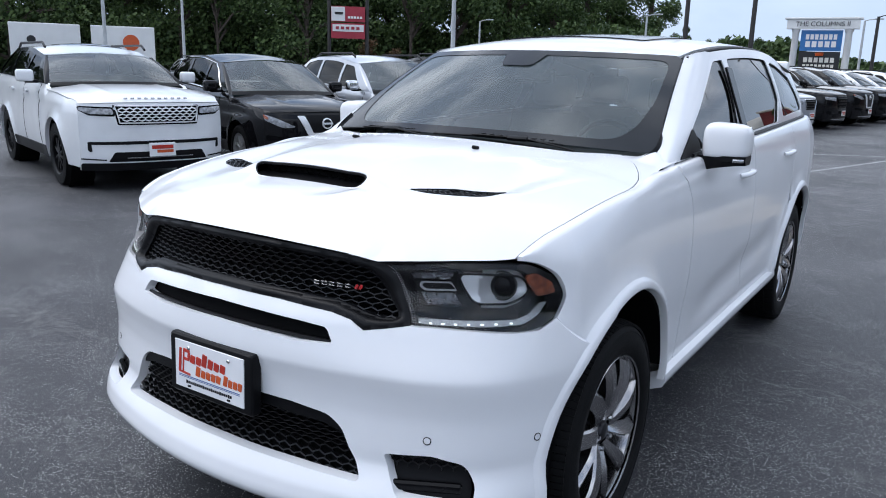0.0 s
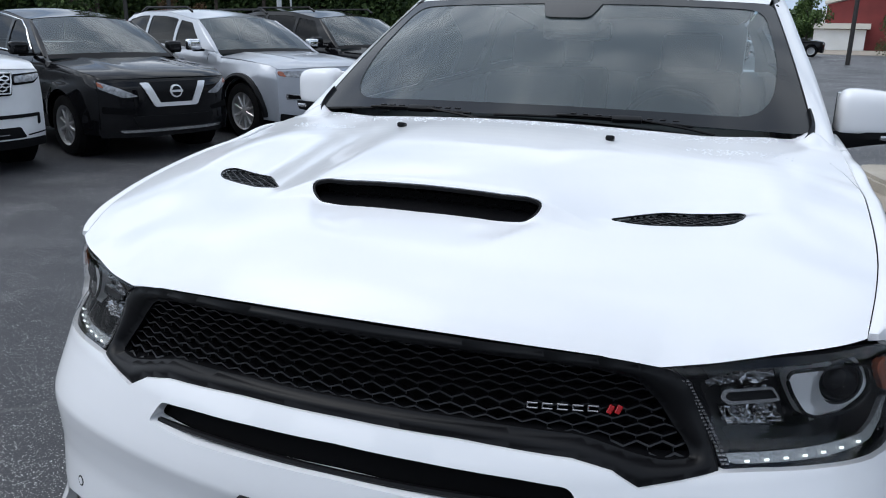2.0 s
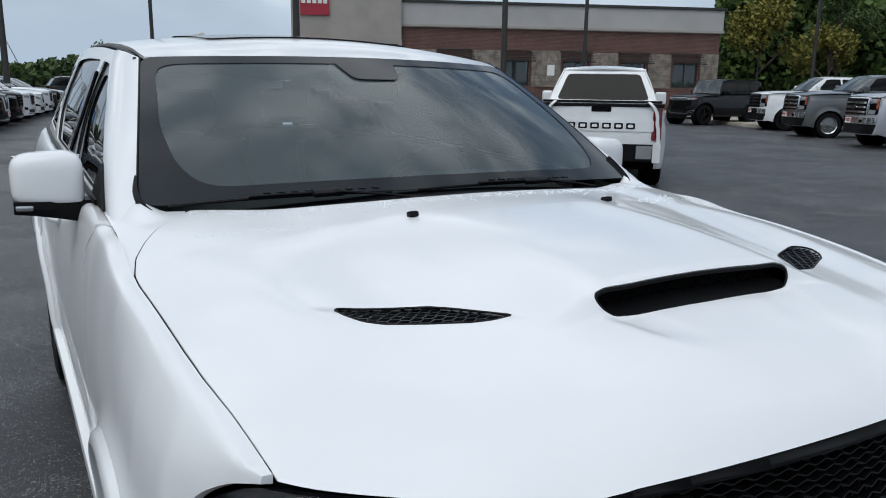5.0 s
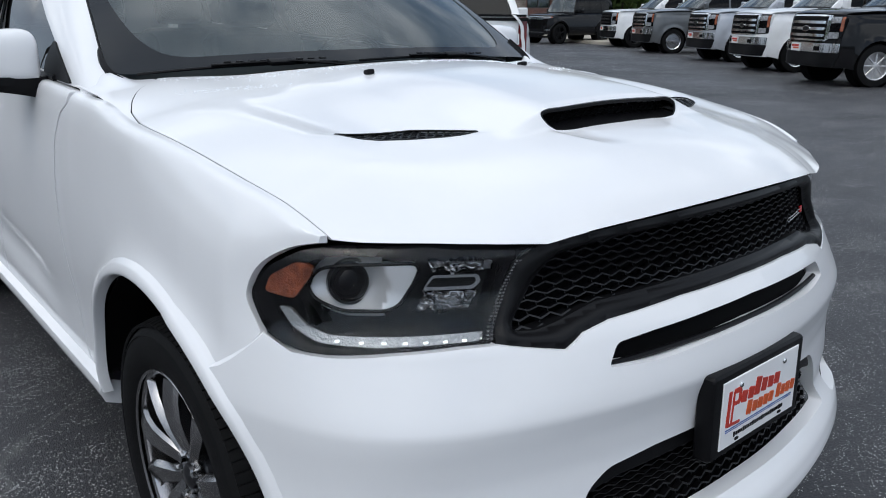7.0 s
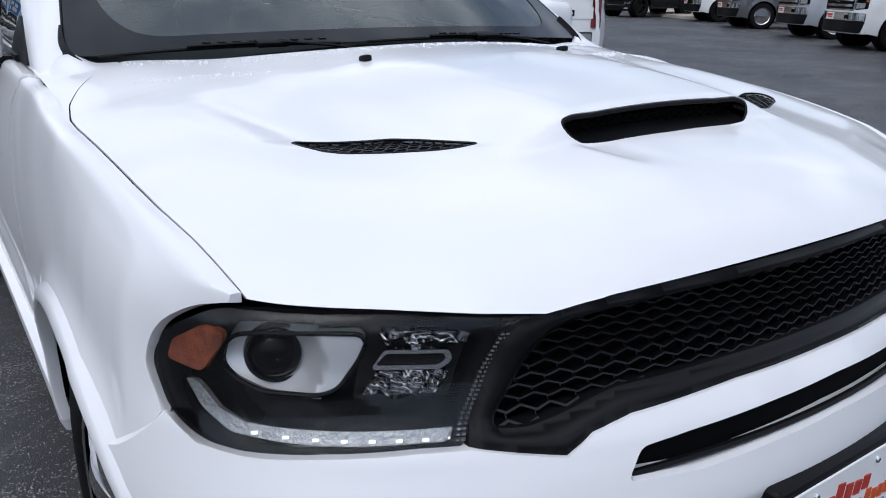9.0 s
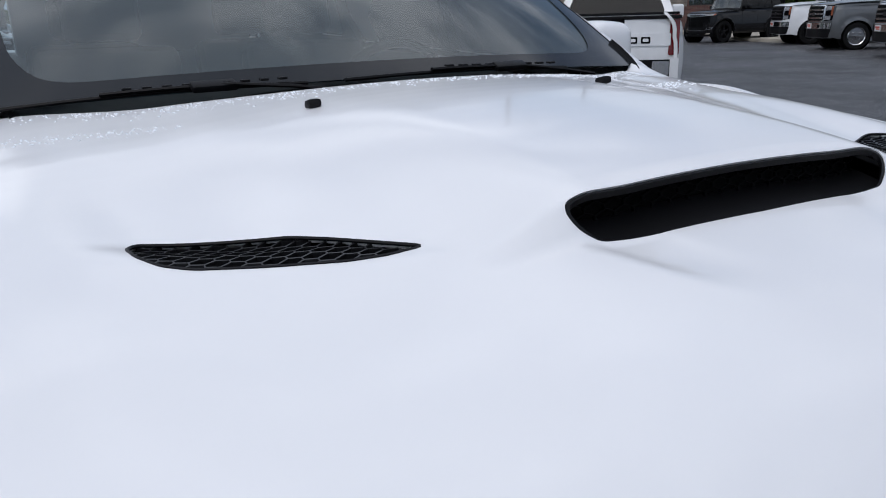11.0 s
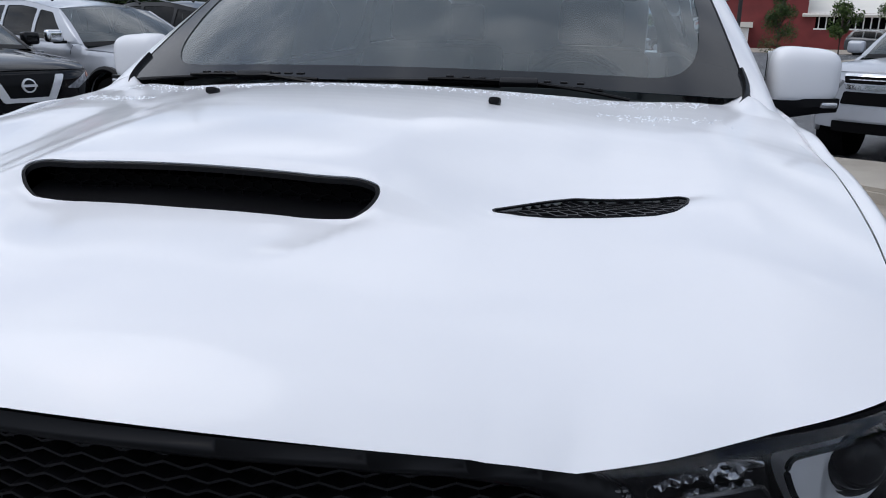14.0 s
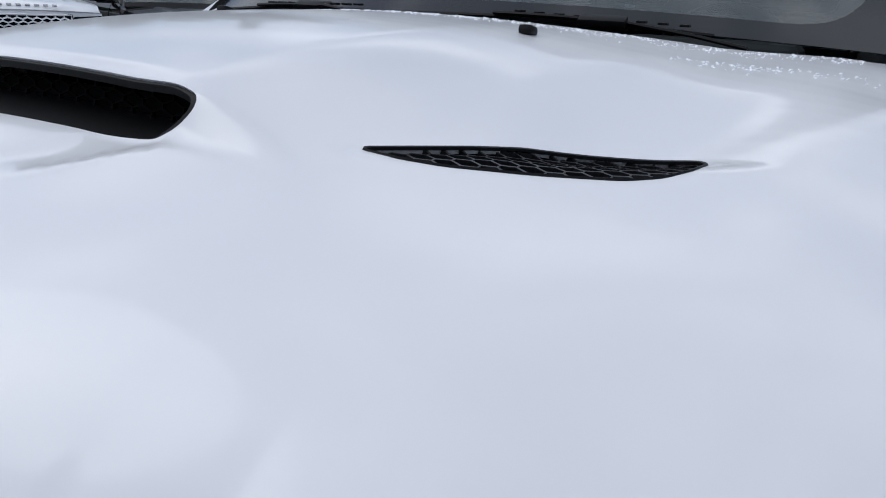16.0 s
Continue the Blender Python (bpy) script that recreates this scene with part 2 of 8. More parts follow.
M_ASPHALT = asphalt_material()
M_WHITE = principled("white_paint", (0.79, 0.792, 0.805), 0.40, coat=0.8, spec=0.2, noise_scale=3.0, noise_mix=0.03, bump=0.004, bump_scale=900)
M_BLACK = principled("black_plastic", (0.006, 0.006, 0.007), 0.42, spec=0.14, noise_scale=6.0, noise_mix=0.3, bump=0.05, bump_scale=700)
M_GLOSSBLACK = principled("gloss_black", (0.004, 0.004, 0.005), 0.10, spec=0.14, noise_scale=5.0, noise_mix=0.2)
M_SATIN = principled("satin_dark_grey", (0.008, 0.008, 0.009), 0.36, spec=0.16, noise_scale=8.0, noise_mix=0.2)
M_MESH = principled("mesh_black", (0.006, 0.006, 0.007), 0.34, spec=0.42, noise_scale=10.0, noise_mix=0.3)
# near-black: shade of cavities put into the colour; also plain black parts
M_VOID = principled("black_and_shade", (0.002, 0.002, 0.0025), 0.8, spec=0.1, noise_scale=4.0, noise_mix=0.3)
M_RUBBER = principled("tyre_rubber", (0.006, 0.006, 0.0065), 0.70, spec=0.15, noise_scale=9.0, noise_mix=0.35, bump=0.15, bump_scale=260)
M_ALLOY = principled("dark_chrome_alloy", (0.46, 0.45, 0.455), 0.24, metal=1.0, noise_scale=5.0, noise_mix=0.25)
M_ALLOYDARK = principled("dark_alloy_pocket", (0.05, 0.05, 0.055), 0.35, metal=0.8, noise_scale=6.0, noise_mix=0.3)
M_CHROME = principled("chrome", (0.74, 0.75, 0.76), 0.13, metal=1.0, noise_scale=4.0, noise_mix=0.06)
M_SILVER = principled("silver_reflector", (0.55, 0.55, 0.56), 0.22, metal=0.9, noise_scale=20.0, noise_mix=0.25)
M_FACET = principled("faceted_reflector", (0.42, 0.42, 0.43), 0.10, metal=1.0, noise_scale=60.0, noise_mix=0.4)
M_STRIP = principled("frosted_strip", (0.50, 0.51, 0.51), 0.18, metal=0.6, coat=0.5, noise_scale=220.0, noise_mix=0.45, bump=0.3, bump_scale=220)
M_RIM = principled("silver_wheel", (0.60, 0.60, 0.61), 0.30, metal=0.6, noise_scale=9.0, noise_mix=0.15)
M_BOWL = principled("bright_bowl", (0.84, 0.84, 0.85), 0.38, metal=0.5, noise_scale=12.0, noise_mix=0.08)
M_GLASS_F = pane_glass("windscreen_glass", (0.40, 0.50, 0.53), 1.0, 1.60, veil=0.12)
M_GLASS_D = pane_glass("tinted_glass", (0.05, 0.055, 0.06), 1.0, 1.55)
M_LENS = pane_glass("headlamp_lens", (0.93, 0.94, 0.95), 1.0, 1.38)
M_FRIT = principled("black_frit", (0.019, 0.021, 0.024), 0.10, spec=0.22, noise_scale=5.0, noise_mix=0.2)
M_AMBER = principled("amber_reflector", (0.36, 0.085, 0.030), 0.25, coat=0.5, noise_scale=45.0, noise_mix=0.6, bump=0.5, bump_scale=260)
M_RED = principled("red_plastic", (0.45, 0.012, 0.015), 0.25, coat=0.6, noise_scale=30.0, noise_mix=0.2)
# its glow stands in for glints off the running light's facets
M_LED_GLINT = lit("led_strip", (0.95, 1.0, 0.97), 0.9)
M_DARKINT = principled("dark_trim", (0.050, 0.058, 0.062), 0.7, noise_scale=8.0, noise_mix=0.3, bump=0.1, bump_scale=200)
M_PLATE = principled("white_plate", (0.82, 0.82, 0.83), 0.25, coat=0.3, noise_scale=6.0, noise_mix=0.05)
M_PLATERED = principled("plate_red", (0.50, 0.035, 0.02), 0.3, noise_scale=12.0, noise_mix=0.2)
M_PLATEORANGE = principled("plate_orange", (0.62, 0.10, 0.02), 0.3, noise_scale=12.0, noise_mix=0.2)
M_PLATEBLUE = principled("plate_blue", (0.06, 0.12, 0.32), 0.3, noise_scale=12.0, noise_mix=0.2)

# ---- building helpers ----
from mathutils.geometry import delaunay_2d_cdt


def mesh_from(name, verts, faces, material, smooth_shade=True):
    me = bpy.data.meshes.new(name)
    me.from_pydata([tuple(v) for v in verts], [], faces)
    me.materials.append(material)
    if smooth_shade:
        me.polygons.foreach_set("use_smooth", [True] * len(me.polygons))
    me.update()
    return me


def link_part(name, me, parent, label=""):
    ob = new(name, me)
    ob.parent = parent
    if label:
        ob["label"] = label
    return ob


def part(name, bm, material, parent, label="", sharp=35.0):
    """Links a bmesh as one mesh object under a thing or a part."""
    bmesh.ops.recalc_face_normals(bm, faces=bm.faces)
    me = bpy.data.meshes.new(name)
    bm.to_mesh(me)
    bm.free()
    me.materials.append(material)
    if sharp:
        me.polygons.foreach_set("use_smooth", [True] * len(me.polygons))
        me.set_sharp_from_angle(angle=radians(sharp))
    return link_part(name, me, parent, label)


def thing(name, label, category, group="", kind="", at=None):
    ob = new(name)
    if at is not None:
        ob.matrix_basis = at
    return tagged(ob, label, category, group, kind)


def add_box(bm, size, m, bevel=0.0, seg=1):
    """A box of that size at the pose m, its edges rounded."""
    g = bmesh.ops.create_cube(bm, size=1.0, matrix=m @ Matrix.Diagonal((*size, 1)))
    if bevel:
        edges = list({e for v in g["verts"] for e in v.link_edges})
        bmesh.ops.bevel(bm, geom=edges, offset=bevel, segments=seg, affect="EDGES", profile=0.6)
    return bm


def box(size, m=None, bevel=0.0, seg=1):
    return add_box(bmesh.new(), size, m or Matrix.Identity(4), bevel, seg)


def add_rod(bm, a, b, r1, r2=None, seg=10, caps=True):
    a, b = Vector(a), Vector(b)
    d = b - a
    m = Matrix.Translation((a + b) / 2) @ d.to_track_quat("Z", "Y").to_matrix().to_4x4()
    bmesh.ops.create_cone(bm, cap_ends=caps, segments=seg, radius1=r1, radius2=r1 if r2 is None else r2, depth=d.length, matrix=m)
    return bm


def add_lathe(bm, profile, seg=32, axis="X", m=None):
    """Turns rows of (radius, along) round the axis."""
    m = m or Matrix.Identity(4)
    rings = []
    for r, a in profile:
        ring = []
        for i in range(seg):
            t = 2 * math.pi * i / seg
            c, s = r * math.cos(t), r * math.sin(t)
            p = {"X": (a, c, s), "Y": (c, a, s), "Z": (c, s, a)}[axis]
            ring.append(bm.verts.new(m @ Vector(p)))
        rings.append(ring)
    for p, q in zip(rings, rings[1:]):
        for i in range(seg):
            j = (i + 1) % seg
            bm.faces.new((p[i], p[j], q[j], q[i]))
    return bm


def add_tube(bm, pts, r, seg=6, closed=False, flat=1.0):
    """A bar of radius r along points."""
    pts = [Vector(p) for p in pts]
    rings = []
    n = len(pts)
    for i, p in enumerate(pts):
        d = (pts[(i + 1) % n] - pts[i - 1]) if closed else (pts[min(i + 1, n - 1)] - pts[max(i - 1, 0)])
        q = d.to_track_quat("Z", "Y").to_matrix()
        rings.append([bm.verts.new(p + q @ Vector((r * math.cos(2 * math.pi * k / seg), r * flat * math.sin(2 * math.pi * k / seg), 0))) for k in range(seg)])
    pairs = list(zip(rings, rings[1:])) + ([(rings[-1], rings[0])] if closed else [])
    for a, b in pairs:
        for k in range(seg):
            j = (k + 1) % seg
            bm.faces.new((a[k], a[j], b[j], b[k]))
    if not closed:
        bm.faces.new(rings[0][::-1])
        bm.faces.new(rings[-1])
    return bm


def round_poly(pts, r=0.01, n=3):
    """The outline with its corners rounded."""
    out = []
    k = len(pts)
    for i in range(k):
        a, b, c = Vector(pts[i - 1]), Vector(pts[i]), Vector(pts[(i + 1) % k])
        d1, d2 = (a - b), (c - b)
        q1, q2 = b + d1.normalized() * min(r, d1.length * 0.45), b + d2.normalized() * min(r, d2.length * 0.45)
        for j in range(n + 1):
            t = j / n
            out.append(tuple((1 - t) ** 2 * q1 + 2 * t * (1 - t) * b + t * t * q2))
    return out


def resample(poly, step, closed=True):
    out = []
    n = len(poly)
    for i in range(n if closed else n - 1):
        a, b = Vector(poly[i]), Vector(poly[(i + 1) % n])
        k = max(1, int((b - a).length / step + 0.5))
        out += [tuple(a.lerp(b, j / k)) for j in range(k)]
    if not closed:
        out.append(tuple(poly[-1]))
    return out


def inside_all(px, py, poly):
    """Which of the points lie inside the outline."""
    res = np.zeros(len(px), bool)
    x, y = np.array([p[0] for p in poly]), np.array([p[1] for p in poly])
    for i in range(len(poly)):
        j = i - 1
        hit = (y[i] > py) != (y[j] > py)
        with np.errstate(divide="ignore", invalid="ignore"):
            cross = (x[j] - x[i]) * (py - y[i]) / (y[j] - y[i]) + x[i]
        res ^= hit & (px < cross)
    return res


def edge_far(px, py, poly):
    """How far each point is from the outline."""
    best = np.full(len(px), 1e9)
    for i in range(len(poly)):
        (ax, ay), (bx, by) = poly[i - 1], poly[i]
        dx, dy = bx - ax, by - ay
        l2 = dx * dx + dy * dy + 1e-12
        t = np.clip(((px - ax) * dx + (py - ay) * dy) / l2, 0, 1)
        best = np.minimum(best, np.hypot(px - ax - t * dx, py - ay - t * dy))
    return best


def sheet(name, outline, holes, fn, step, material, parent, label="", inward=None, lip=0.008, flip=False, step_v=None, two_sided=False):
    """A skin over a flat outline with holes: fn lifts each (u, v) into space. Its edges turn in by lip along inward(u, v) or its own normal."""
    step_v = step_v or step
    k = step / step_v
    out2 = resample([(u, v * k) for u, v in outline], step)
    holes2 = [resample([(u, v * k) for u, v in h], step * 0.6) for h in holes]
    us, vs = [p[0] for p in out2], [p[1] for p in out2]
    gu, gv = np.meshgrid(np.arange(min(us), max(us) + step, step), np.arange(min(vs), max(vs) + step, step))
    gu, gv = gu.ravel(), gv.ravel()
    keep = inside_all(gu, gv, out2) & (edge_far(gu, gv, out2) > step * 0.55)
    for h in holes2:
        keep &= ~inside_all(gu, gv, h) & (edge_far(gu, gv, h) > step * 0.45)
    pts, edges = [], []
    for loop in [out2] + holes2:
        s = len(pts)
        pts += [Vector(p) for p in loop]
        edges += [(s + i, s + (i + 1) % len(loop)) for i in range(len(loop))]
    pts += [Vector((a, b)) for a, b in zip(gu[keep], gv[keep])]
    vo, _, fo, _, _, _ = delaunay_2d_cdt(pts, edges, [], 0, 1e-6)
    cx = np.array([sum(vo[i].x for i in f) / 3 for f in fo])
    cy = np.array([sum(vo[i].y for i in f) / 3 for f in fo])
    ok = inside_all(cx, cy, out2)
    for h in holes2:
        ok &= ~inside_all(cx, cy, h)
    faces = [f for f, o in zip(fo, ok) if o]
    uv = [(p.x, p.y / k) for p in vo]
    verts = [Vector(fn(u, v)) for u, v in uv]
    e = step * 0.2
    normals = []
    for u, v in uv:
        a = Vector(fn(u + e, v)) - Vector(fn(u - e, v))
        b = Vector(fn(u, v + e / k)) - Vector(fn(u, v - e / k))
        n = a.cross(b)
        normals.append(n.normalized() if n.length > 1e-12 else Vector((0, 0, 1)))
    sgn = -1 if flip else 1
    faces = [tuple(f) if sgn > 0 else tuple(reversed(f)) for f in faces]
    normals = [n * sgn for n in normals]
    # turned-in edges
    count = {}
    for f in faces:
        for i in range(3):
            a, b = f[i], f[(i + 1) % 3]
            count[(a, b)] = count.get((a, b), 0) + 1
    rim = [(a, b) for a, b in count if (b, a) not in count]
    if lip:
        top, low = {}, {}
        for a, b in rim:
            for i in (a, b):
                if i not in top:
                    d = Vector(inward(*uv[i])) if inward else -normals[i]
                    top[i] = len(verts)
                    verts.append(verts[i].copy())
                    normals.append(Vector((0, 0, 0)))
                    low[i] = len(verts)
                    verts.append(verts[i] + d.normalized() * lip)
                    normals.append(Vector((0, 0, 0)))
        for a, b in rim:
            faces.append((top[b], top[a], low[a], low[b]))
            n = (verts[top[a]] - verts[top[b]]).cross(verts[low[a]] - verts[top[a]])
            for i in (top[a], top[b], low[a], low[b]):
                normals[i] += n
    normals = [n.normalized() if n.length > 1e-12 else Vector((0, 0, 1)) for n in normals]
    me = mesh_from(name, verts, faces, material)
    me.normals_split_custom_set_from_vertices([tuple(n) for n in normals])
    return link_part(name, me, parent, label)


def mirrored(poly):
    """A whole outline from its +x half, given from the middle above round to the middle below."""
    return list(poly) + [(-u, v) for u, v in reversed(poly) if abs(u) > 1e-6]

# ---- body surfaces of the white SUV: nose at y = 0, driver side at +x ----
def lerp_table(table, v):
    """Smooth value at v from rows of (v, value)."""
    if v <= table[0][0]:
        return table[0][1]
    for (a, p), (b, q) in zip(table, table[1:]):
        if v <= b:
            k = (v - a) / (b - a)
            return p + (q - p) * k
    return table[-1][1]


def smooth(a, b, v):
    k = min(1.0, max(0.0, (v - a) / (b - a)))
    return k * k * (3 - 2 * k)


def plan(x, z=1.0):
    """How far the front swings back towards the sides."""
    x = min(abs(x), 1.1)
    return (0.268 + 0.092 * smooth(0.70, 0.90, z)) * x * x + (0.455 - 0.065 * smooth(0.70, 0.90, z)) * x**12


NOSE = [(0.25, 0.13), (0.30, 0.06), (0.335, 0.012), (0.365, -0.005), (0.42, 0.008), (0.47, 0.045), (0.50, 0.06), (0.54, 0.059), (0.58, 0.063), (0.64, 0.068), (0.70, 0.063), (0.735, 0.055), (0.755, 0.0475), (0.785, 0.051), (0.84, 0.062), (0.89, 0.078), (0.92, 0.105), (0.98, 0.125), (1.03, 0.128), (1.07, 0.131), (1.2, 0.16)]


def front_y(x, z):
    """The front's skin as y over (x, z)."""
    s = 0
    for k, w in ((-0.012, 1), (-0.006, 2), (0, 3), (0.006, 2), (0.012, 1)):
        s += w * lerp_table(NOSE, z + k)
    return s / 9 + plan(x, z)


CROWN = [(-0.15, 1.115), (0.0, 1.14), (0.15, 1.165), (0.33, 1.192), (0.48, 1.22), (0.65, 1.247), (0.85, 1.274), (1.05, 1.294), (1.3, 1.304), (1.7, 1.306)]


def hood_front(x):
    x = abs(x)
    return 0.152 + 0.27 * x * x + 0.28 * x**6 - 0.020 * (1 - smooth(0.54, 0.68, x))


HOOD_DROP = [(0.0, 0.071), (0.30, 0.0725), (0.42, 0.073), (0.50, 0.064), (0.60, 0.055), (0.70, 0.044), (0.80, 0.036), (1.0, 0.02)]
VENT_BACK = [(0.36, 0.525), (0.40, 0.574), (0.43, 0.614), (0.46, 0.650), (0.50, 0.679), (0.54, 0.699), (0.60, 0.722), (0.70, 0.745)]

HOOD_TIP = [(0.0, 0.0), (0.36, -0.002), (0.41, -0.002), (0.45, 0.004), (0.497, 0.0132), (0.52, 0.0105), (0.55, 0.0070), (0.60, 0.005), (0.65, 0.005), (0.70, 0.003), (0.75, 0.001), (0.80, 0.0)]


def hood_z(x, y):
    """The hood's skin as z over (x, y)."""
    a = abs(x)
    d = y - hood_front(a)
    z = sum(w * lerp_table(CROWN, y + k) for k, w in ((-0.15, 1), (-0.1, 2), (-0.05, 3), (0, 4), (0.05, 3), (0.1, 2), (0.15, 1))) / 16 - (0.15 - 0.05 * smooth(1.12, 1.5, y)) * a * a
    z -= lerp_table(HOOD_DROP, a) * math.exp(-max(d, -0.03) / (0.082 + 0.07 * smooth(0.30, 0.70, a)))
    # the edge points down between lamp and grille
    z -= lerp_table(HOOD_TIP, a) * math.exp(-max(d, 0.0) / 0.045)
    # raised middle behind the scoop, trough before it
    z += 0.036 * (1 - smooth(0.20, 0.375, a)) * smooth(0.445, 0.478, y) * (1 - smooth(0.48, 1.30, y))
    z -= 0.008 * (1 - smooth(0.10 + 0.28 * max(y - 0.30, 0), 0.16 + 0.5 * max(y - 0.30, 0), a)) * smooth(0.28, 0.42, y) * (1 - smooth(0.46, 0.50, y))
    # hollow sinking through the side vents and running out towards the cowl, crisp along its outer side
    xc = 0.622 + 0.20 * (y - 0.70)
    yf, yr = 0.534 + 0.58 * (a - 0.42), lerp_table(VENT_BACK, a)
    z -= 0.003 * smooth(0.34, 0.46, a) * (1 - smooth(0.58, 0.72, a)) * smooth(yf - 0.22, yf - 0.02, y) * (1 - smooth(yf, yf + 0.05, y))
    z -= 0.019 * smooth(0.31, 0.52, a) * (1 - smooth(xc - 0.07, xc + 0.07, a)) * smooth(yf, yr, y) * (1 - smooth(yr + 0.02, yr + 0.50, y))
    # outer shoulders stand higher
    z += 0.018 * smooth(0.48, 0.70, a) * smooth(0.36, 0.54, y) * (1 - 0.5 * smooth(1.15, 1.5, y))
    # creases running forward from the scoop's ends
    xs = 0.233 - 0.52 * (0.449 - y)
    z -= 0.0045 * (1 - smooth(xs - 0.018, xs + 0.014, a)) * smooth(xs - 0.10, xs - 0.02, a) * smooth(0.31, 0.40, y) * (1 - smooth(0.44, 0.47, y))
    # shallow bowl by the cowl
    z -= 0.003 * math.exp(-(((a - 0.58) / 0.13) ** 2)) * smooth(0.98, 1.28, y)
    return z


HUB_F, HUB_R, AXLE_Z = 0.934, 3.976, 0.385
SHUT_X = [(0.40, 0.805), (0.43, 0.812), (0.50, 0.826), (0.56, 0.836), (0.63, 0.846), (0.72, 0.854), (0.83, 0.861), (1.03, 0.872), (1.10, 0.871), (1.20, 0.854), (1.28, 0.823), (1.35, 0.785), (1.41, 0.735), (1.44, 0.70)]


def hood_rear(x):
    return 1.21 + 0.52 * x * x


def shut_x(y):
    return lerp_table(SHUT_X, y)


WIDE = [(0.3, 0.80), (0.42, 0.862), (0.50, 0.900), (0.58, 0.932), (0.75, 0.944), (0.9, 0.945), (1.6, 0.935), (2.6, 0.938), (3.6, 0.945), (4.3, 0.94), (4.7, 0.90), (5.0, 0.80)]
SHOULDER = [(0.3, 1.06), (0.42, 1.07), (1.15, 1.18), (1.5, 1.235), (2.0, 1.25), (3.5, 1.285), (4.6, 1.31), (5.0, 1.28)]
TOP_X = [(0.3, 0.76), (0.40, 0.8072), (0.43, 0.8142), (0.50, 0.8283), (0.56, 0.8384), (0.63, 0.8487), (0.72, 0.8575), (0.83, 0.8645), (1.03, 0.8755), (1.10, 0.8745), (1.5, 0.866), (2.0, 0.872), (3.6, 0.868), (4.4, 0.85), (4.75, 0.80), (5.0, 0.70)]


def shoulder_z(y):
    k = smooth(1.22, 1.48, y)
    low = hood_z(shut_x(max(y, 0.42)) - 0.002, max(y, 0.42)) - 0.0015 if k < 1 else 0
    return low * (1 - k) + lerp_table(SHOULDER, y) * k


def side_point(y, s):
    """The side's skin: s runs from the shoulder (0) to the sill (1)."""
    zt, xt, xm = shoulder_z(y), lerp_table(TOP_X, y), lerp_table(WIDE, y)
    pts = [(xt, zt), (xt + 0.035, zt - 0.012), (xm - 0.012, zt - 0.11), (xm + 0.003, zt - 0.27), (xm + 0.002, 0.78), (xm - 0.012, 0.62), (xm - 0.02, 0.46), (xm - 0.045, 0.33), (xm - 0.09, 0.27)]
    n = len(pts) - 1
    u = min(max(s, 0), 1) * n
    i = min(int(u), n - 1)
    f = u - i
    p0, p1, p2, p3 = pts[max(i - 1, 0)], pts[i], pts[i + 1], pts[min(i + 2, n)]
    out = [0.5 * (2 * p1[k] + (p2[k] - p0[k]) * f + (2 * p0[k] - 5 * p1[k] + 4 * p2[k] - p3[k]) * f * f + (3 * p1[k] - p0[k] - 3 * p2[k] + p3[k]) * f**3) for k in (0, 1)]
    x, z = out
    # hollow along the lower doors
    zc = 0.56 + 0.075 * (y - 1.7)
    x -= 0.013 * smooth(zc - 0.10, zc - 0.01, z) * (1 - smooth(zc, zc + 0.13, z)) * smooth(1.7, 2.2, y) * (1 - smooth(3.1, 3.5, y))
    for hub, big in ((HUB_F, 0.53), (HUB_R, 0.53)):
        r = math.hypot(y - hub, z - AXLE_Z)
        x += 0.024 * math.exp(-(((r - big + 0.03) / 0.05) ** 2)) * smooth(0.25, 0.45, z)
    return x, z


def side_s(y, z):
    lo, hi = 0.0, 1.0
    for _ in range(26):
        m = (lo + hi) / 2
        if side_point(y, m)[1] > z:
            lo = m
        else:
            hi = m
    return (lo + hi) / 2


def glass_point(u, v):
    """The windscreen: u from -1 to 1 across, v from 0 below to 1 above."""
    low, top = Vector((0.80 * u, 1.362 + 0.160 * u * u, 1.296 - 0.028 * u * u)), Vector((0.672 * u, 2.0 + 0.18 * u * u, 1.660 - 0.013 * u * u))
    p = low.lerp(top, v)
    bow = math.sin(math.pi * v) * 0.012
    return p + Vector((0, -bow * 0.7, bow))



def front_p(x, z, d=0.0):
    """A point d metres under the front's skin."""
    e = 0.004
    p = Vector((x, front_y(x, z), z))
    if d == 0.0:
        return p
    dx = (front_y(x + e, z) - front_y(x - e, z)) / (2 * e)
    dz = (front_y(x, z + e) - front_y(x, z - e)) / (2 * e)
    return p + Vector((-dx, 1, -dz)).normalized() * d


def roof_z(x, y):
    d = max(y - (2.0 + 0.4 * x * x), 0)
    return 1.705 + 0.075 * math.sin(math.pi * min(max((y - 2.0) / 2.6, 0), 1)) * (1 if y < 3.3 else 0.6 + 0.4 * math.cos((y - 3.3) * 1.2)) - 0.045 * smooth(3.6, 4.9, y) - 0.115 * x * x - (0.043 - 0.05 * x * x) * math.exp(-d / 0.11)


def green_point(y, v):
    """The side above the belt: v from the belt (0) to the roof edge (1)."""
    b = Vector((lerp_table(TOP_X, y) - 0.004, y, lerp_table(SHOULDER, y)))
    zt = roof_z(0.70, y) - 0.012
    t = Vector((0.712 - 0.05 * smooth(3.8, 4.9, y), y, zt))
    p = b.lerp(t, v)
    p.x += 0.018 * math.sin(math.pi * v)
    return p


def front_x(y, z):
    """Half width of the front's skin at that y and height."""
    lo, hi = 0.4, 1.05
    for _ in range(24):
        mid = (lo + hi) / 2
        lo, hi = (mid, hi) if front_y(mid, z) < y else (lo, mid)
    return lo


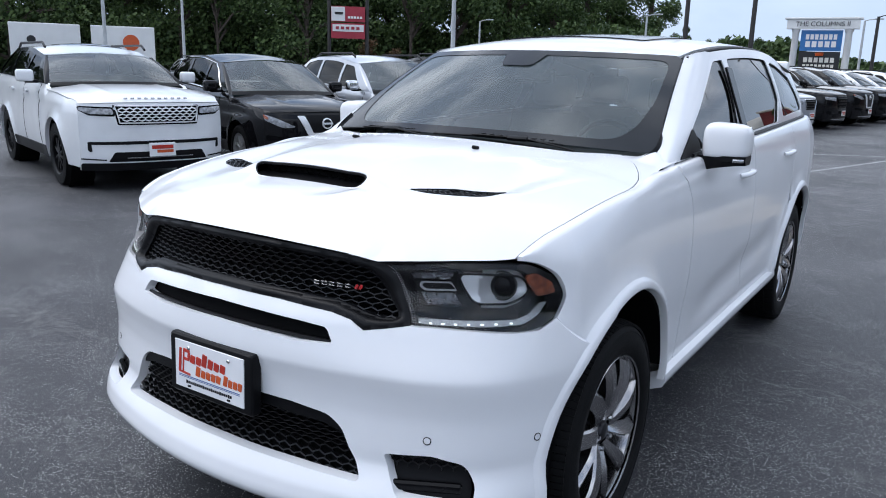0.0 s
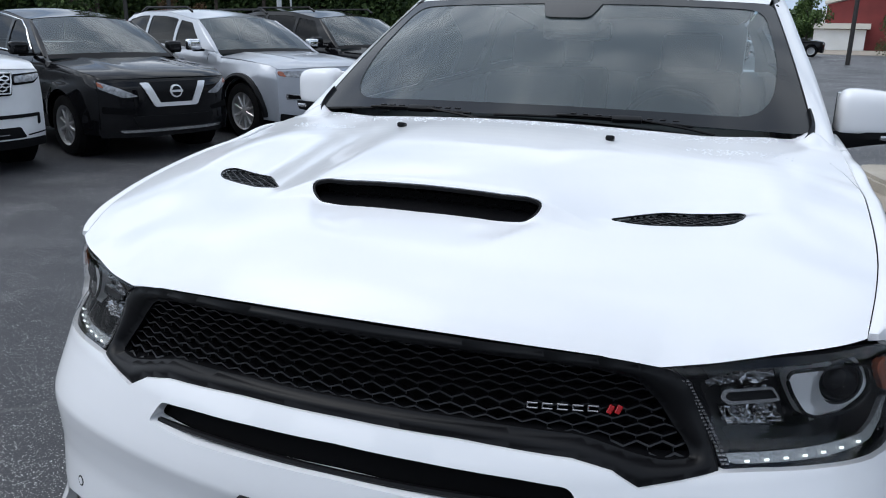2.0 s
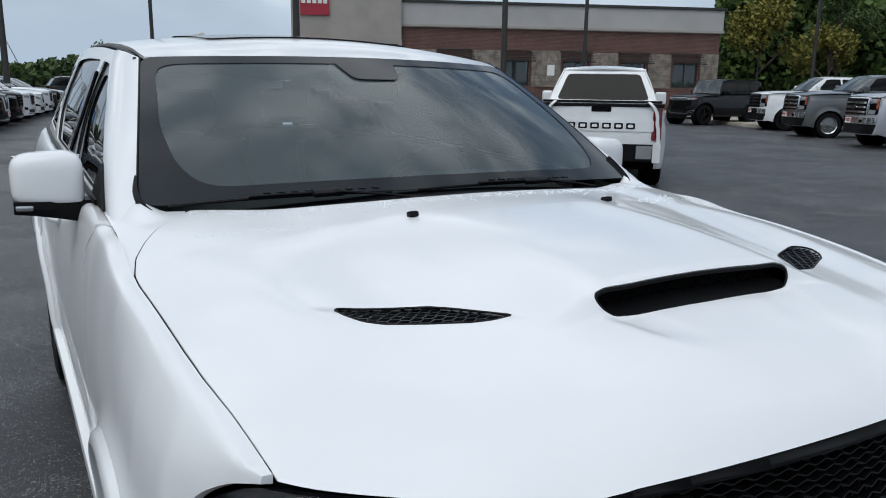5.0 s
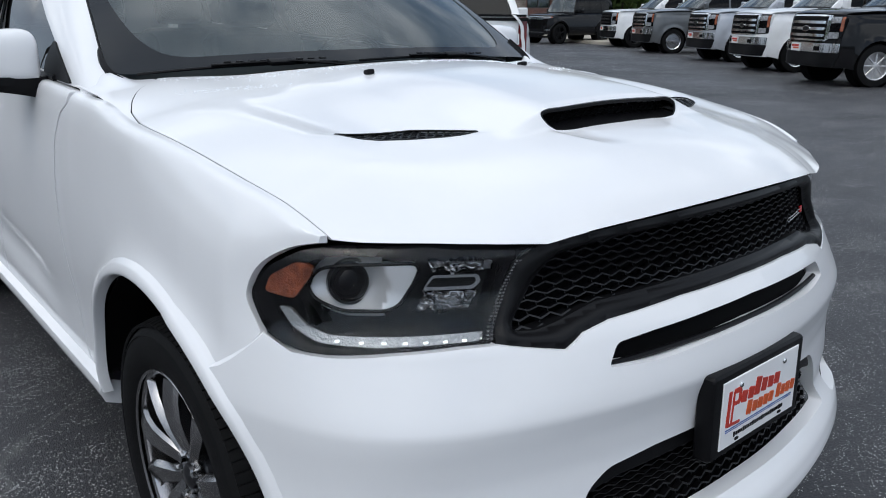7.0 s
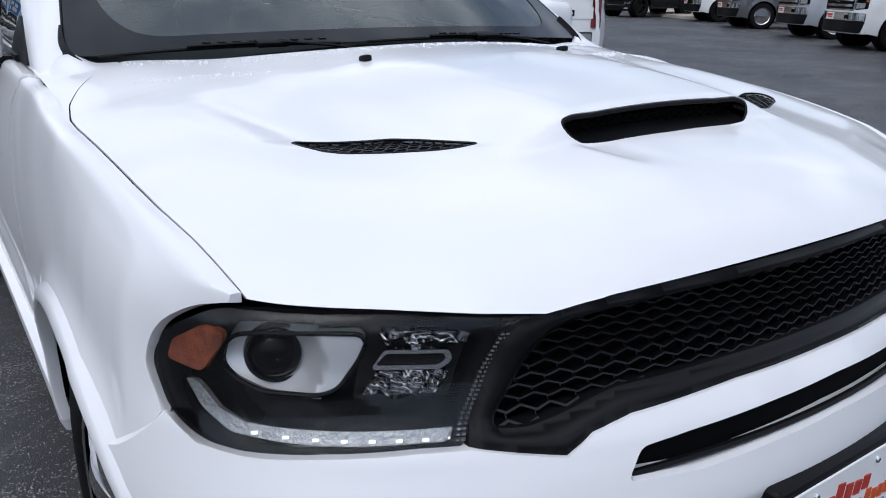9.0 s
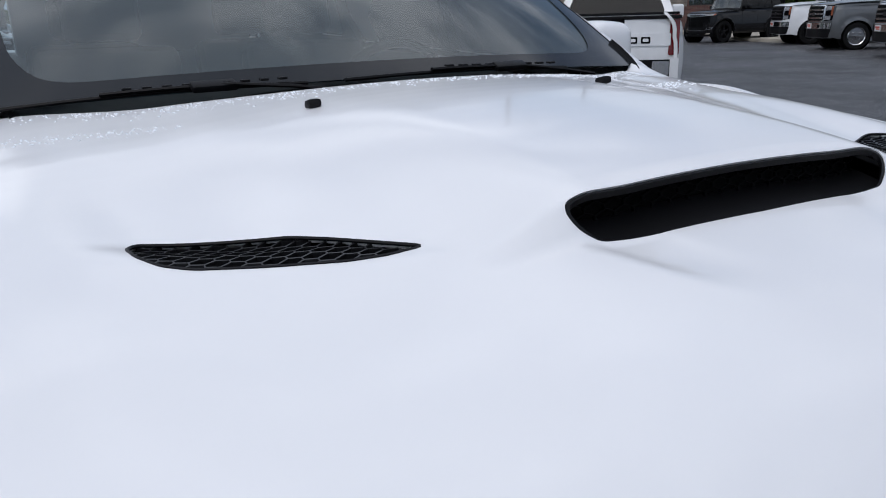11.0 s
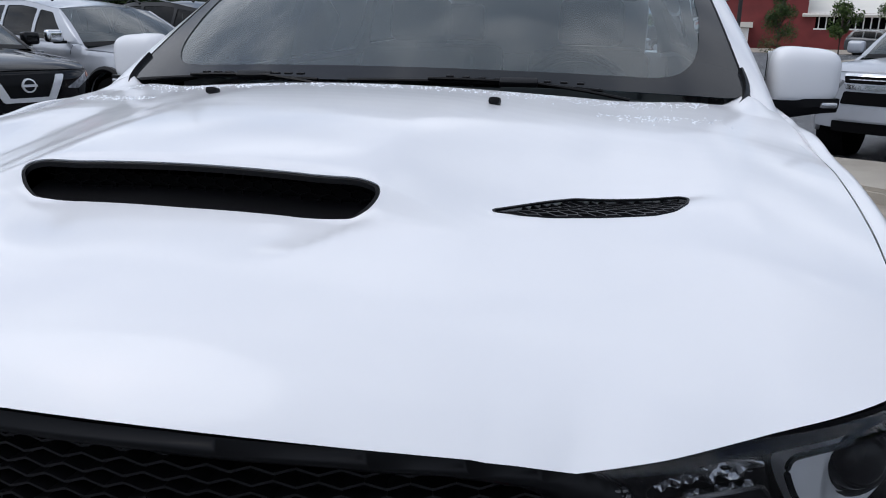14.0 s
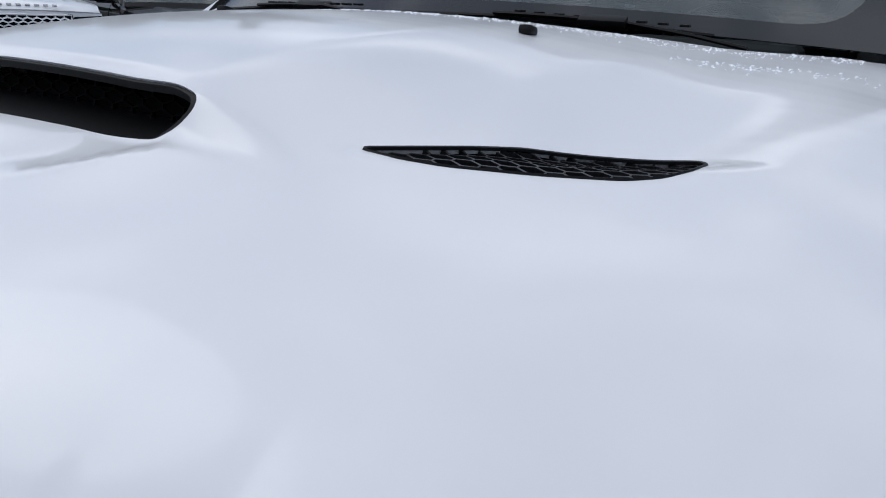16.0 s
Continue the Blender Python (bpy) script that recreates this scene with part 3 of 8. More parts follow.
def fender_point(y, s):
    """The side's skin, run into the front's skin at the nose."""
    x, z = side_point(y, s)
    k = 1 - smooth(0.46, 0.64, y)
    if k > 0:
        zt = shoulder_z(y)
        fx = front_x(y, z)
        low = 0.5 * (x + fx - math.sqrt((x - fx) ** 2 + 0.000025))
        x += (low - x) * (1 - smooth(0.50, 0.60, y))
        x += (fx - x) * k * (1 - smooth(zt - 0.10, zt, z))
    return x, z
# ---- the white SUV ----
car = thing("suv", "glossy white SUV with black mesh grille and hood scoop on asphalt", "car")


def half_mirror(poly, side):
    return [(u * side, v) for u, v in poly]


def lattice(name, poly, w, h, fn, deep, wire, material, parent, label="", link=0.0):
    """A pressed mesh of flat hexagons inside an outline: zigzag ribbons and short links, set back by link."""
    us, vs = [p[0] for p in poly], [p[1] for p in poly]
    a = h * 0.24
    verts, faces = [], []
    i0, i1 = int(min(us) / (w / 2)) - 2, int(max(us) / (w / 2)) + 2
    j0, j1 = int(min(vs) / h) - 2, int(max(vs) / h) + 2
    segs = []
    for j in range(j0, j1):
        for i in range(i0, i1):
            s = 1 if (i + j) % 2 else -1
            p, q = (i * w / 2, j * h + s * a), ((i + 1) * w / 2, j * h - s * a)
            segs.append((p, q, 1.0))
            if s > 0:
                segs.append((p, (i * w / 2, (j + 1) * h - a), 0.6))
    mu = np.array([(p[0] + q[0]) / 2 for p, q, _ in segs])
    mv = np.array([(p[1] + q[1]) / 2 for p, q, _ in segs])
    for (p, q, wide), ok in zip(segs, inside_all(mu, mv, poly)):
        if not ok:
            continue
        du, dv = q[0] - p[0], q[1] - p[1]
        l = math.hypot(du, dv)
        nu, nv = -dv / l * wire * wide / 2, du / l * wire * wide / 2
        c = [(p[0] + nu, p[1] + nv), (p[0] - nu, p[1] - nv), (q[0] - nu, q[1] - nv), (q[0] + nu, q[1] + nv)]
        b = len(verts)
        sink = link if wide < 1 else 0.0
        verts += [fn(u, v, sink) for u, v in c] + [fn(u, v, deep) for u, v in c]
        faces += [(b, b + 1, b + 2, b + 3)] + [(b + k, b + 4 + k, b + 4 + (k + 1) % 4, b + (k + 1) % 4) for k in range(4)]
    me = mesh_from(name, verts, faces, material, False)
    return link_part(name, me, parent, label)


# hood
hood_half = [(x, hood_front(x)) for x in np.linspace(0, 0.808, 66)]
hood_half += [(shut_x(y), y) for y in np.linspace(0.425, 1.435, 42)] + [(x, hood_rear(x)) for x in (0.69, 0.65, 0.6, 0.55, 0.5, 0.45, 0.4, 0.35, 0.3, 0.25, 0.2, 0.15, 0.1, 0.05, 0)]
SCOOP = round_poly(mirrored([(0, 0.4795), (0.13, 0.479), (0.217, 0.4780), (0.240, 0.4750), (0.245, 0.467), (0.236, 0.457), (0.214, 0.4480), (0.145, 0.4440), (0, 0.4400)]), 0.008, 4)
VENT = round_poly([(0.364, 0.529), (0.400, 0.574), (0.430, 0.614), (0.460, 0.650), (0.500, 0.679), (0.541, 0.699), (0.579, 0.715), (0.602, 0.719), (0.612, 0.702), (0.607, 0.667), (0.590, 0.634), (0.564, 0.611), (0.531, 0.595), (0.480, 0.568), (0.436, 0.543), (0.400, 0.529)], 0.010, 3)
hood = sheet("hood", mirrored(hood_half), [SCOOP, VENT, [(-u, v) for u, v in reversed(VENT)]], lambda u, v: (u, v, hood_z(u, v)), 0.0125, M_WHITE, car, "glossy white hood wet with a few raindrops", inward=lambda u, v: (0, 1, -0.3) if v < hood_front(u) + 0.03 else (0, 0.8, -1), lip=0.008)

scoop = sheet("hood_scoop", SCOOP, [round_poly(mirrored([(0, 0.4770), (0.13, 0.4765), (0.214, 0.4755), (0.235, 0.4730), (0.2395, 0.467), (0.231, 0.4590), (0.212, 0.4502), (0.145, 0.4465), (0, 0.4425)]), 0.007, 4)], lambda u, v: (u, v, hood_z(u, v) - 0.002), 0.017, M_BLACK, car, "black plastic scoop insert", inward=lambda u, v: (0, 0.3, -1), lip=0.007)


def scoop_in(u, v, d):
    return Vector((u, 0.496 + 0.006 * v + d, 1.200 + 0.036 * v - 0.14 * u * u))


# smooth floor sloping back and down to the mesh
sheet("scoop_floor", mirrored([(0, 0.4385), (0.15, 0.4425), (0.214, 0.4490), (0.236, 0.460), (0.240, 0.505), (0, 0.505)][::-1]), [], lambda u, v: (u, v, hood_z(u, 0.442) - 0.004 + 0.22 * (v - 0.442)), 0.03, M_BLACK, scoop, "smooth black scoop floor", lip=0.0)
# mesh and back near-black: the scoop's inner shade is in their colour
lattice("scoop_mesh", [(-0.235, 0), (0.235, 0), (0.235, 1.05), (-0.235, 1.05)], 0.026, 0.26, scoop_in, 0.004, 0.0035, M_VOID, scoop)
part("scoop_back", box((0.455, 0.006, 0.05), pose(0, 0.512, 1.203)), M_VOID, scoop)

for side in (1, -1):
    poly = half_mirror(VENT, side)
    # near-black sheet under the vent mesh, in place of the shade below
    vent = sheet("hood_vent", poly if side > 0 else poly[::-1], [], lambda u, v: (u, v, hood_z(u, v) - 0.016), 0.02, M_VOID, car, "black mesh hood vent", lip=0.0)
    lattice("vent_mesh", poly, 0.024, 0.0125, lambda u, v, d: Vector((u, v, hood_z(u, v) - 0.0025 - d)), 0.006, 0.0024, M_MESH, vent)
    bm = add_tube(bmesh.new(), [(u, v, hood_z(u, v) - 0.0005) for u, v in poly], 0.0022, 5, True)
    part("vent_rim", bm, M_BLACK, vent)
    nz = bmesh.new()
    x0, y0 = 0.285 * side, 1.047
    add_box(nz, (0.022, 0.026, 0.014), pose(x0, y0, hood_z(x0, y0) + 0.005, -12), 0.006, 2)
    part("washer_nozzle", nz, M_BLACK, car, "black washer nozzle")

# front bumper with its openings, and the slanting seam by the fender
SEAM = [(0.903 + 0.048 * k / 5, 0.902 - 0.080 * k / 5) for k in range(6)]
bump_half = [(0, 0.920), (0.2, 0.917), (0.384, 0.905), (0.444, 0.893), (0.486, 0.870), (0.555, 0.883), (0.60, 0.892), (0.66, 0.892), (0.76, 0.887), (0.84, 0.879), (0.880, 0.880), (0.901, 0.903)] + SEAM[1:]
for z in (0.80, 0.76, 0.70, 0.64, 0.58, 0.52, 0.46, 0.40, 0.36):
    bump_half.append((front_x(HUB_F - math.sqrt(0.51**2 - (z - AXLE_Z) ** 2), z), z))
bump_half += [(0.80, 0.325), (0.6, 0.315), (0.3, 0.315), (0, 0.315)]
SLOT = round_poly(mirrored([(0, 0.888), (0.15, 0.884), (0.30, 0.876), (0.385, 0.868), (0.413, 0.828), (0.30, 0.821), (0.15, 0.828), (0, 0.832)]), 0.012, 3)
LOWER = round_poly(mirrored([(0, 0.640), (0.28, 0.634), (0.40, 0.620), (0.445, 0.588), (0.472, 0.53), (0.520, 0.450), (0.3, 0.458), (0, 0.462)]), 0.02, 3)
FOG = round_poly([(0.568, 0.536), (0.697, 0.546), (0.772, 0.526), (0.806, 0.465), (0.812, 0.425), (0.627, 0.433), (0.590, 0.48)], 0.015, 3)
bumper = sheet("front_bumper", mirrored(bump_half), [SLOT, LOWER, FOG, half_mirror(FOG, -1)], lambda u, v: front_p(u, v), 0.018, M_WHITE, car, "glossy white front bumper", inward=lambda u, v: (-0.25 * u, 1, 0), lip=0.035)
back_of = lambda d: (lambda u, v: front_p(u, v, d))
# near-black sheets back the slot and lower mesh, painting the shade inside
sheet("slot_back", SLOT, [], back_of(0.034), 0.05, M_VOID, bumper, "near-black sheet standing for the shade in the slot", lip=0.0)
part("slot_bar", add_tube(bmesh.new(), [front_p(x, 0.839 - 0.05 * x * x, 0.016) for x in np.linspace(-0.4, 0.4, 25)], 0.006, 6), M_BLACK, bumper)
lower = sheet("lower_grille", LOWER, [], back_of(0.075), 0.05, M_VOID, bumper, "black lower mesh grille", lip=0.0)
lattice("lower_mesh", LOWER, 0.0400, 0.0127, lambda u, v, d: front_p(u, v, 0.030 + d), 0.016, 0.0024, M_MESH, lower, link=0.007)
band = round_poly(mirrored([(0, 0.641), (0.28, 0.635), (0.40, 0.621), (0.447, 0.588), (0.455, 0.566), (0.38, 0.588), (0.2, 0.598), (0, 0.6)]), 0.008, 2)
sheet("grille_band", band, [], back_of(0.012), 0.03, M_BLACK, lower, "smooth black band", lip=0.02)
for side in (1, -1):
    fog = sheet("fog_lamp_bezel", half_mirror(FOG, side) if side > 0 else half_mirror(FOG, side)[::-1], [], back_of(0.04), 0.04, M_BLACK, bumper, "black fog lamp bezel", lip=0.0)
    upper = half_mirror([(0.568, 0.536), (0.697, 0.546), (0.772, 0.526), (0.786, 0.50), (0.582, 0.50)], side)
    lattice("fog_mesh", upper, 0.03, 0.015, lambda u, v, d: front_p(u, v, 0.022 + d), 0.008, 0.004, M_MESH, fog)
    part("fog_bar", add_box(bmesh.new(), (0.20, 0.02, 0.03), Matrix.Translation(front_p(0.69 * side, 0.465, 0.03)) @ pose(0, 0, 0, 0, 0, 28 * side), 0.006), M_GLOSSBLACK, fog)
    for (sx, sz) in ((0.682, 0.588), (0.903, 0.578)):
        c = front_p(sx * side, sz)
        n = (c - front_p(sx * side, sz, 0.01)).normalized()
        m = Matrix.Translation(c) @ n.to_track_quat("X", "Z").to_matrix().to_4x4()
        s_ob = part("parking_sensor", add_lathe(bmesh.new(), [(0.0005, 0.0012), (0.0085, 0.0012), (0.0092, -0.002)], 20, "X", m), M_WHITE, bumper, "white round parking sensor")
        part("sensor_ring", add_lathe(bmesh.new(), [(0.0092, -0.001), (0.0096, 0.0012), (0.0114, 0.0012), (0.012, -0.001)], 20, "X", m), M_SATIN, s_ob)

# grille
GR_OUT = mirrored([(0, 1.084), (0.15, 1.081), (0.3, 1.073), (0.42, 1.062), (0.484, 1.054), (0.520, 1.043), (0.548, 1.022), (0.603, 0.894), (0.555, 0.884), (0.486, 0.872), (0.446, 0.894), (0.384, 0.906), (0.2, 0.919), (0, 0.922)])
GR_IN = round_poly(mirrored([(0, 1.058), (0.15, 1.056), (0.3, 1.049), (0.40, 1.041), (0.468, 1.026), (0.508, 0.985), (0.566, 0.912), (0.52, 0.910), (0.462, 0.920), (0.39, 0.937), (0.2, 0.947), (0, 0.950)]), 0.014, 3)
GR_A, GR_B = resample(GR_OUT, 0.05), resample(GR_IN, 0.05)


def frame_skin(u, v):
    """The grille surround: a rounded bar between its outer and inner outline."""
    px, py_ = np.array([u]), np.array([v])
    a, b = float(edge_far(px, py_, GR_A)[0]), float(edge_far(px, py_, GR_B)[0])
    f = a / max(a + b, 1e-6)
    return front_p(u, v, 0.006 + 0.010 * f - 0.014 * math.sin(math.pi * f) ** 0.8)


grille = sheet("grille", GR_OUT, [GR_IN], frame_skin, 0.0075, M_SATIN, car, "black grille with hexagonal mesh", inward=lambda u, v: (0, 1, 0), lip=0.03)
lattice("grille_mesh", GR_IN, 0.0400, 0.0127, lambda u, v, d: front_p(u, v, 0.022 + d), 0.020, 0.0024, M_MESH, grille, "glossy black hexagonal mesh", link=0.009)
# backing sheet whose near-black colour stands in for the depth's shade
sheet("grille_back", GR_OUT, [], back_of(0.07), 0.06, M_VOID, grille, "near-black sheet standing for the shade behind the grille", lip=0.0)
badge = bmesh.new()
for k in range(5):
    x0 = 0.312 + 0.0235 * k
    c = front_p(x0, 0.977, 0.010)
    for dz in (-0.0044, 0.0044):
        add_box(badge, (0.0185, 0.004, 0.0030), Matrix.Translation(c + Vector((0, 0, dz))) @ pose(0, 0, 0, -8, 0, 12), 0.001)
    add_box(badge, (0.0030, 0.004, 0.0110), Matrix.Translation(c - Vector((0.0078, 0, 0))) @ pose(0, 0, 0, -8, 0, 12), 0.001)
part("badge", badge, M_ALLOY, grille, "chrome badge with red slashes")
bm = bmesh.new()
for k in range(2):
    c = front_p(0.432 + 0.0125 * k, 0.977, 0.010)
    add_box(bm, (0.0085, 0.005, 0.015), Matrix.Translation(c) @ pose(0, 0, 0, -8, 25, 14), 0.001)
part("badge_slash", bm, M_RED, grille, "red slashes")

# headlamps
HL = round_poly([(0.487, 1.054), (0.60, 1.062), (0.70, 1.066), (0.806, 1.067), (0.850, 1.056), (0.889, 1.018), (0.908, 0.965), (0.901, 0.905), (0.878, 0.882), (0.835, 0.880), (0.76, 0.890), (0.604, 0.896), (0.550, 1.022), (0.522, 1.043)], 0.018, 4)
BOWL = round_poly([(0.848, 0.982), (0.842, 1.008), (0.830, 1.024), (0.800, 1.030), (0.703, 1.033), (0.697, 1.020), (0.709, 0.992), (0.732, 0.963), (0.752, 0.954), (0.812, 0.953), (0.838, 0.966)], 0.010, 3)
BLOCK_TOP = [(0.682, 1.031), (0.572, 1.027), (0.580, 1.010), (0.676, 1.013)]
BLOCK_LOW = [(0.688, 0.980), (0.602, 0.978), (0.622, 0.952), (0.709, 0.952)]
AMBER = round_poly([(0.856, 1.034), (0.838, 1.028), (0.840, 1.012), (0.862, 0.968), (0.891, 0.974), (0.884, 1.004)], 0.006, 2)
LED = round_poly([(0.884, 0.950), (0.874, 0.920), (0.852, 0.902), (0.801, 0.901), (0.607, 0.901), (0.600, 0.917), (0.836, 0.915), (0.858, 0.924), (0.873, 0.950)], 0.004, 2)
PX, PZ = 0.798, 0.996
for side in (1, -1):
    fix = (lambda p: p) if side > 0 else (lambda p: [(-u, v) for u, v in reversed(p)])
    lamp = sheet("headlamp", fix(HL), [], back_of(0.055), 0.03, M_GLOSSBLACK, car, "dark headlamp with projector and amber reflector", inward=lambda u, v: (0, -1, 0), lip=0.05)
    sheet("lens_cover", fix(HL), [], lambda u, v: front_p(u, v, -0.001 + 0.014 * smooth(1.030, 1.068, v) ** 2), 0.011, M_LENS, lamp, "clear headlamp lens", lip=0.0).visible_shadow = False
    frame_in = [(0.56, 1.022), (0.60, 1.040), (0.70, 1.046), (0.806, 1.048), (0.838, 1.040), (0.868, 1.008), (0.886, 0.962), (0.880, 0.912), (0.866, 0.897), (0.835, 0.894), (0.76, 0.901), (0.618, 0.904)]
    sheet("bezel", fix(HL), [fix(round_poly(frame_in, 0.01, 2))], back_of(0.010), 0.02, M_GLOSSBLACK, lamp, "gloss black bezel", lip=0.02)
    sheet("reflector_bowl", fix(BOWL), [], lambda u, v: front_p(u, v, 0.018 + 0.030 * max(0.0, 1 - ((abs(u) - PX) ** 2 + (v - PZ) ** 2) / 0.0032)), 0.008, M_BOWL, lamp, "silver reflector bowl", lip=0.02)
    c = front_p(PX * side, PZ, 0.034)
    n = (c - front_p(PX * side, PZ, 0.044)).normalized()
    n = (n + Vector((0, -1.2, 0))).normalized()
    m = Matrix.Translation(c) @ n.to_track_quat("X", "Z").to_matrix().to_4x4()
    pr = [(0.0005, 0.022)] + [(0.032 * math.sin(radians(a)), 0.004 + 0.018 * math.cos(radians(a))) for a in (15, 30, 45, 60, 75, 90)] + [(0.036, 0.003), (0.037, -0.02)]
    part("projector", add_lathe(bmesh.new(), pr, 28, "X", m), M_GLOSSBLACK, lamp, "dark round projector lens", 60)
    part("projector_ring", add_lathe(bmesh.new(), [(0.036, -0.004), (0.0375, 0.005), (0.041, 0.005), (0.042, -0.006)], 28, "X", m), M_ALLOYDARK, lamp)
    for nm, poly in (("upper_reflector", BLOCK_TOP), ("lower_reflector", BLOCK_LOW)):
        sheet(nm, fix(poly), [], lambda u, v: front_p(u, v, 0.030 + 0.012 * noise.noise(Vector((u * 95, v * 120, 3.7)))), 0.0032, M_FACET, lamp, "faceted silver reflector", lip=0.008)
    sheet("reflector_pocket", fix([(0.690, 1.036), (0.562, 1.032), (0.606, 0.946), (0.722, 0.946)]), [], back_of(0.046), 0.02, M_SATIN, lamp, "dark reflector pocket", lip=0.0)
    part("bowl_rim", add_tube(bmesh.new(), [front_p(u * side, v, 0.016) for u, v in BOWL], 0.0032, 6, True), M_GLOSSBLACK, lamp, "gloss black bowl rim")
    bar_out = [(0.694, 0.984), (0.612, 0.982), (0.598, 0.992), (0.602, 1.006), (0.678, 1.009)]
    bar_in = [(0.688, 0.989), (0.616, 0.987), (0.606, 0.9935), (0.609, 1.0015), (0.676, 1.004)]
    lb = sheet("light_bar", fix(round_poly(bar_out, 0.006, 3)), [fix(round_poly(bar_in, 0.003, 2))], back_of(0.018), 0.012, M_CHROME, lamp, "chrome light bar frame", lip=0.012)
    sheet("light_bar_window", fix(round_poly(bar_in, 0.003, 2)), [], back_of(0.024), 0.012, M_SATIN, lb, "grey light bar window", lip=0.0)
    sheet("amber_reflector", fix(AMBER), [], back_of(0.005), 0.015, M_AMBER, lamp, "amber side reflector", lip=0.01)
    led = sheet("led_strip", fix(LED), [], back_of(0.016), 0.012, M_STRIP, lamp, "frosted running light strip", lip=0.008)
    # small glowing bars placed for the bright glints along the strip
    for k in range(8):
        x0 = (0.617 + 0.0300 * k) * side
        part("led", add_box(bmesh.new(), (0.0085, 0.003, 0.0045), Matrix.Translation(front_p(x0, 0.9065, 0.013)) @ pose(0, 0, 0, 0, 0, side * math.degrees(math.atan(0.75 * abs(x0)))), 0.001), M_LED_GLINT, led)
    for k in range(24):
        f = k / 23
        z0 = 1.028 - 0.124 * f
        for dx in (-0.0032, 0.0032):
            x0 = (0.5375 + 0.072 * f + dx) * side
            part("marker_cell", add_box(bmesh.new(), (0.0046, 0.004, 0.0026), Matrix.Translation(front_p(x0, z0, 0.004)) @ pose(0, 0, 0, 0, 0, 20 * side), 0.0), M_SILVER, lamp)

# number plate holder: its lettering is drawn as plain shapes
holder = part("plate_holder", add_box(bmesh.new(), (0.365, 0.042, 0.190), pose(0, 0.052, 0.666, -2), 0.014, 3), M_BLACK, car, "black plate holder with white dealer plate")
plate = part("plate", add_box(bmesh.new(), (0.304, 0.004, 0.151), pose(0, 0.030, 0.669, -2), 0.0015), M_PLATE, holder, "white plate with red and orange lettering shapes")
PM = pose(0, 0.0275, 0.669, -2)
def plate_bar(name, x0, z0, w0, h0, mat, lean=10):
    part(name, add_box(bmesh.new(), (w0, 0.0016, h0), PM @ pose(x0, 0, z0, 0, lean, 0), 0.0015), mat, plate)


for (x0, z0, w0, h0) in ((-0.128, 0.012, 0.011, 0.078), (-0.113, 0.010, 0.006, 0.074), (-0.098, 0.046, 0.028, 0.011), (-0.088, 0.031, 0.010, 0.026), (-0.099, 0.019, 0.022, 0.009), (-0.106, -0.026, 0.048, 0.007)):
    plate_bar("red_bar", x0, z0, w0, h0, M_PLATERED, 4)
for k in range(6):
    hh = (0.026, 0.026, 0.040, 0.030, 0.026, 0.026)[k]
    plate_bar("red_bar", -0.070 + 0.0265 * k, 0.024 + (hh - 0.026) / 2, 0.0215, hh, M_PLATERED)
for k in range(5):
    plate_bar("orange_bar", -0.046 + 0.0225 * k, -0.013 + (0.004 if k == 0 else 0), 0.0185, 0.032 if k == 0 else 0.024, M_PLATEORANGE)
for k in range(4):
    plate_bar("orange_bar", 0.075 + 0.0205 * k, -0.013 + (0.004 if k == 0 else 0), 0.0165, 0.032 if k == 0 else 0.024, M_PLATEORANGE)
bm = bmesh.new()
add_box(bm, (0.270, 0.0014, 0.0022), PM @ pose(0, 0, -0.0345), 0.0)
add_box(bm, (0.270, 0.0014, 0.0012), PM @ pose(0, 0, -0.039), 0.0)
part("plate_line", bm, M_PLATEBLUE, plate)
bm = bmesh.new()
for k in range(22):
    add_box(bm, (0.0062, 0.0014, 0.0080 if k % 4 else 0.0105), PM @ pose(-0.098 + 0.0093 * k, 0, -0.053), 0.0)
part("small_lettering", bm, M_BLACK, plate)
for x0 in (-0.088, 0.088):
    m = PM @ pose(x0, 0, 0.056)
    part("bolt", add_lathe(bmesh.new(), [(0.0003, -0.004), (0.0045, -0.0035), (0.0065, -0.001), (0.0065, 0.002)], 10, "Y", m), M_CHROME, plate)
    part("slot_hole", add_box(bmesh.new(), (0.014, 0.0014, 0.006), PM @ pose(x0, 0, -0.0655), 0.002), M_BLACK, plate)

# sides: fenders, doors and quarters
ARCH = 0.51


def yz_to_s(poly):
    return [(y, side_s(y, z)) for y, z in poly]


def arch_arc(hub, a0, a1, n=18, r=ARCH):
    return [(hub + r * math.cos(radians(a0 + (a1 - a0) * k / n)), AXLE_Z + r * math.sin(radians(a0 + (a1 - a0) * k / n))) for k in range(n + 1)]


def soft_line(pts):
    """An open line with its corners cut twice."""
    for _ in range(2):
        out = [pts[0]]
        for (a, b), (c, d) in zip(pts, pts[1:]):
            out += [(a * 0.75 + c * 0.25, b * 0.75 + d * 0.25), (a * 0.25 + c * 0.75, b * 0.25 + d * 0.75)]
        pts = out + [pts[-1]]
    return pts


fender_top = [(y, shoulder_z(y) + 0.02) for y in (0.417, 0.6, 0.8, 1.0, 1.2, 1.4, 1.47)]
FENDER = fender_top + [(1.535, 1.20), (1.585, 1.17), (1.635, 1.09), (1.648, 0.95), (1.655, 0.80), (1.645, 0.65), (1.625, 0.45), (1.615, 0.415)] + arch_arc(HUB_F, 3, 124) + [(front_y(x, z) + 0.003, z) for x, z in SEAM[::-1]] + soft_line([(front_y(*SEAM[0]) + 0.003, SEAM[0][1]), (0.527, 0.935), (0.543, 0.967), (0.520, 1.021), (0.464, 1.060), (0.425, 1.070), (0.418, 1.071)])[1:]
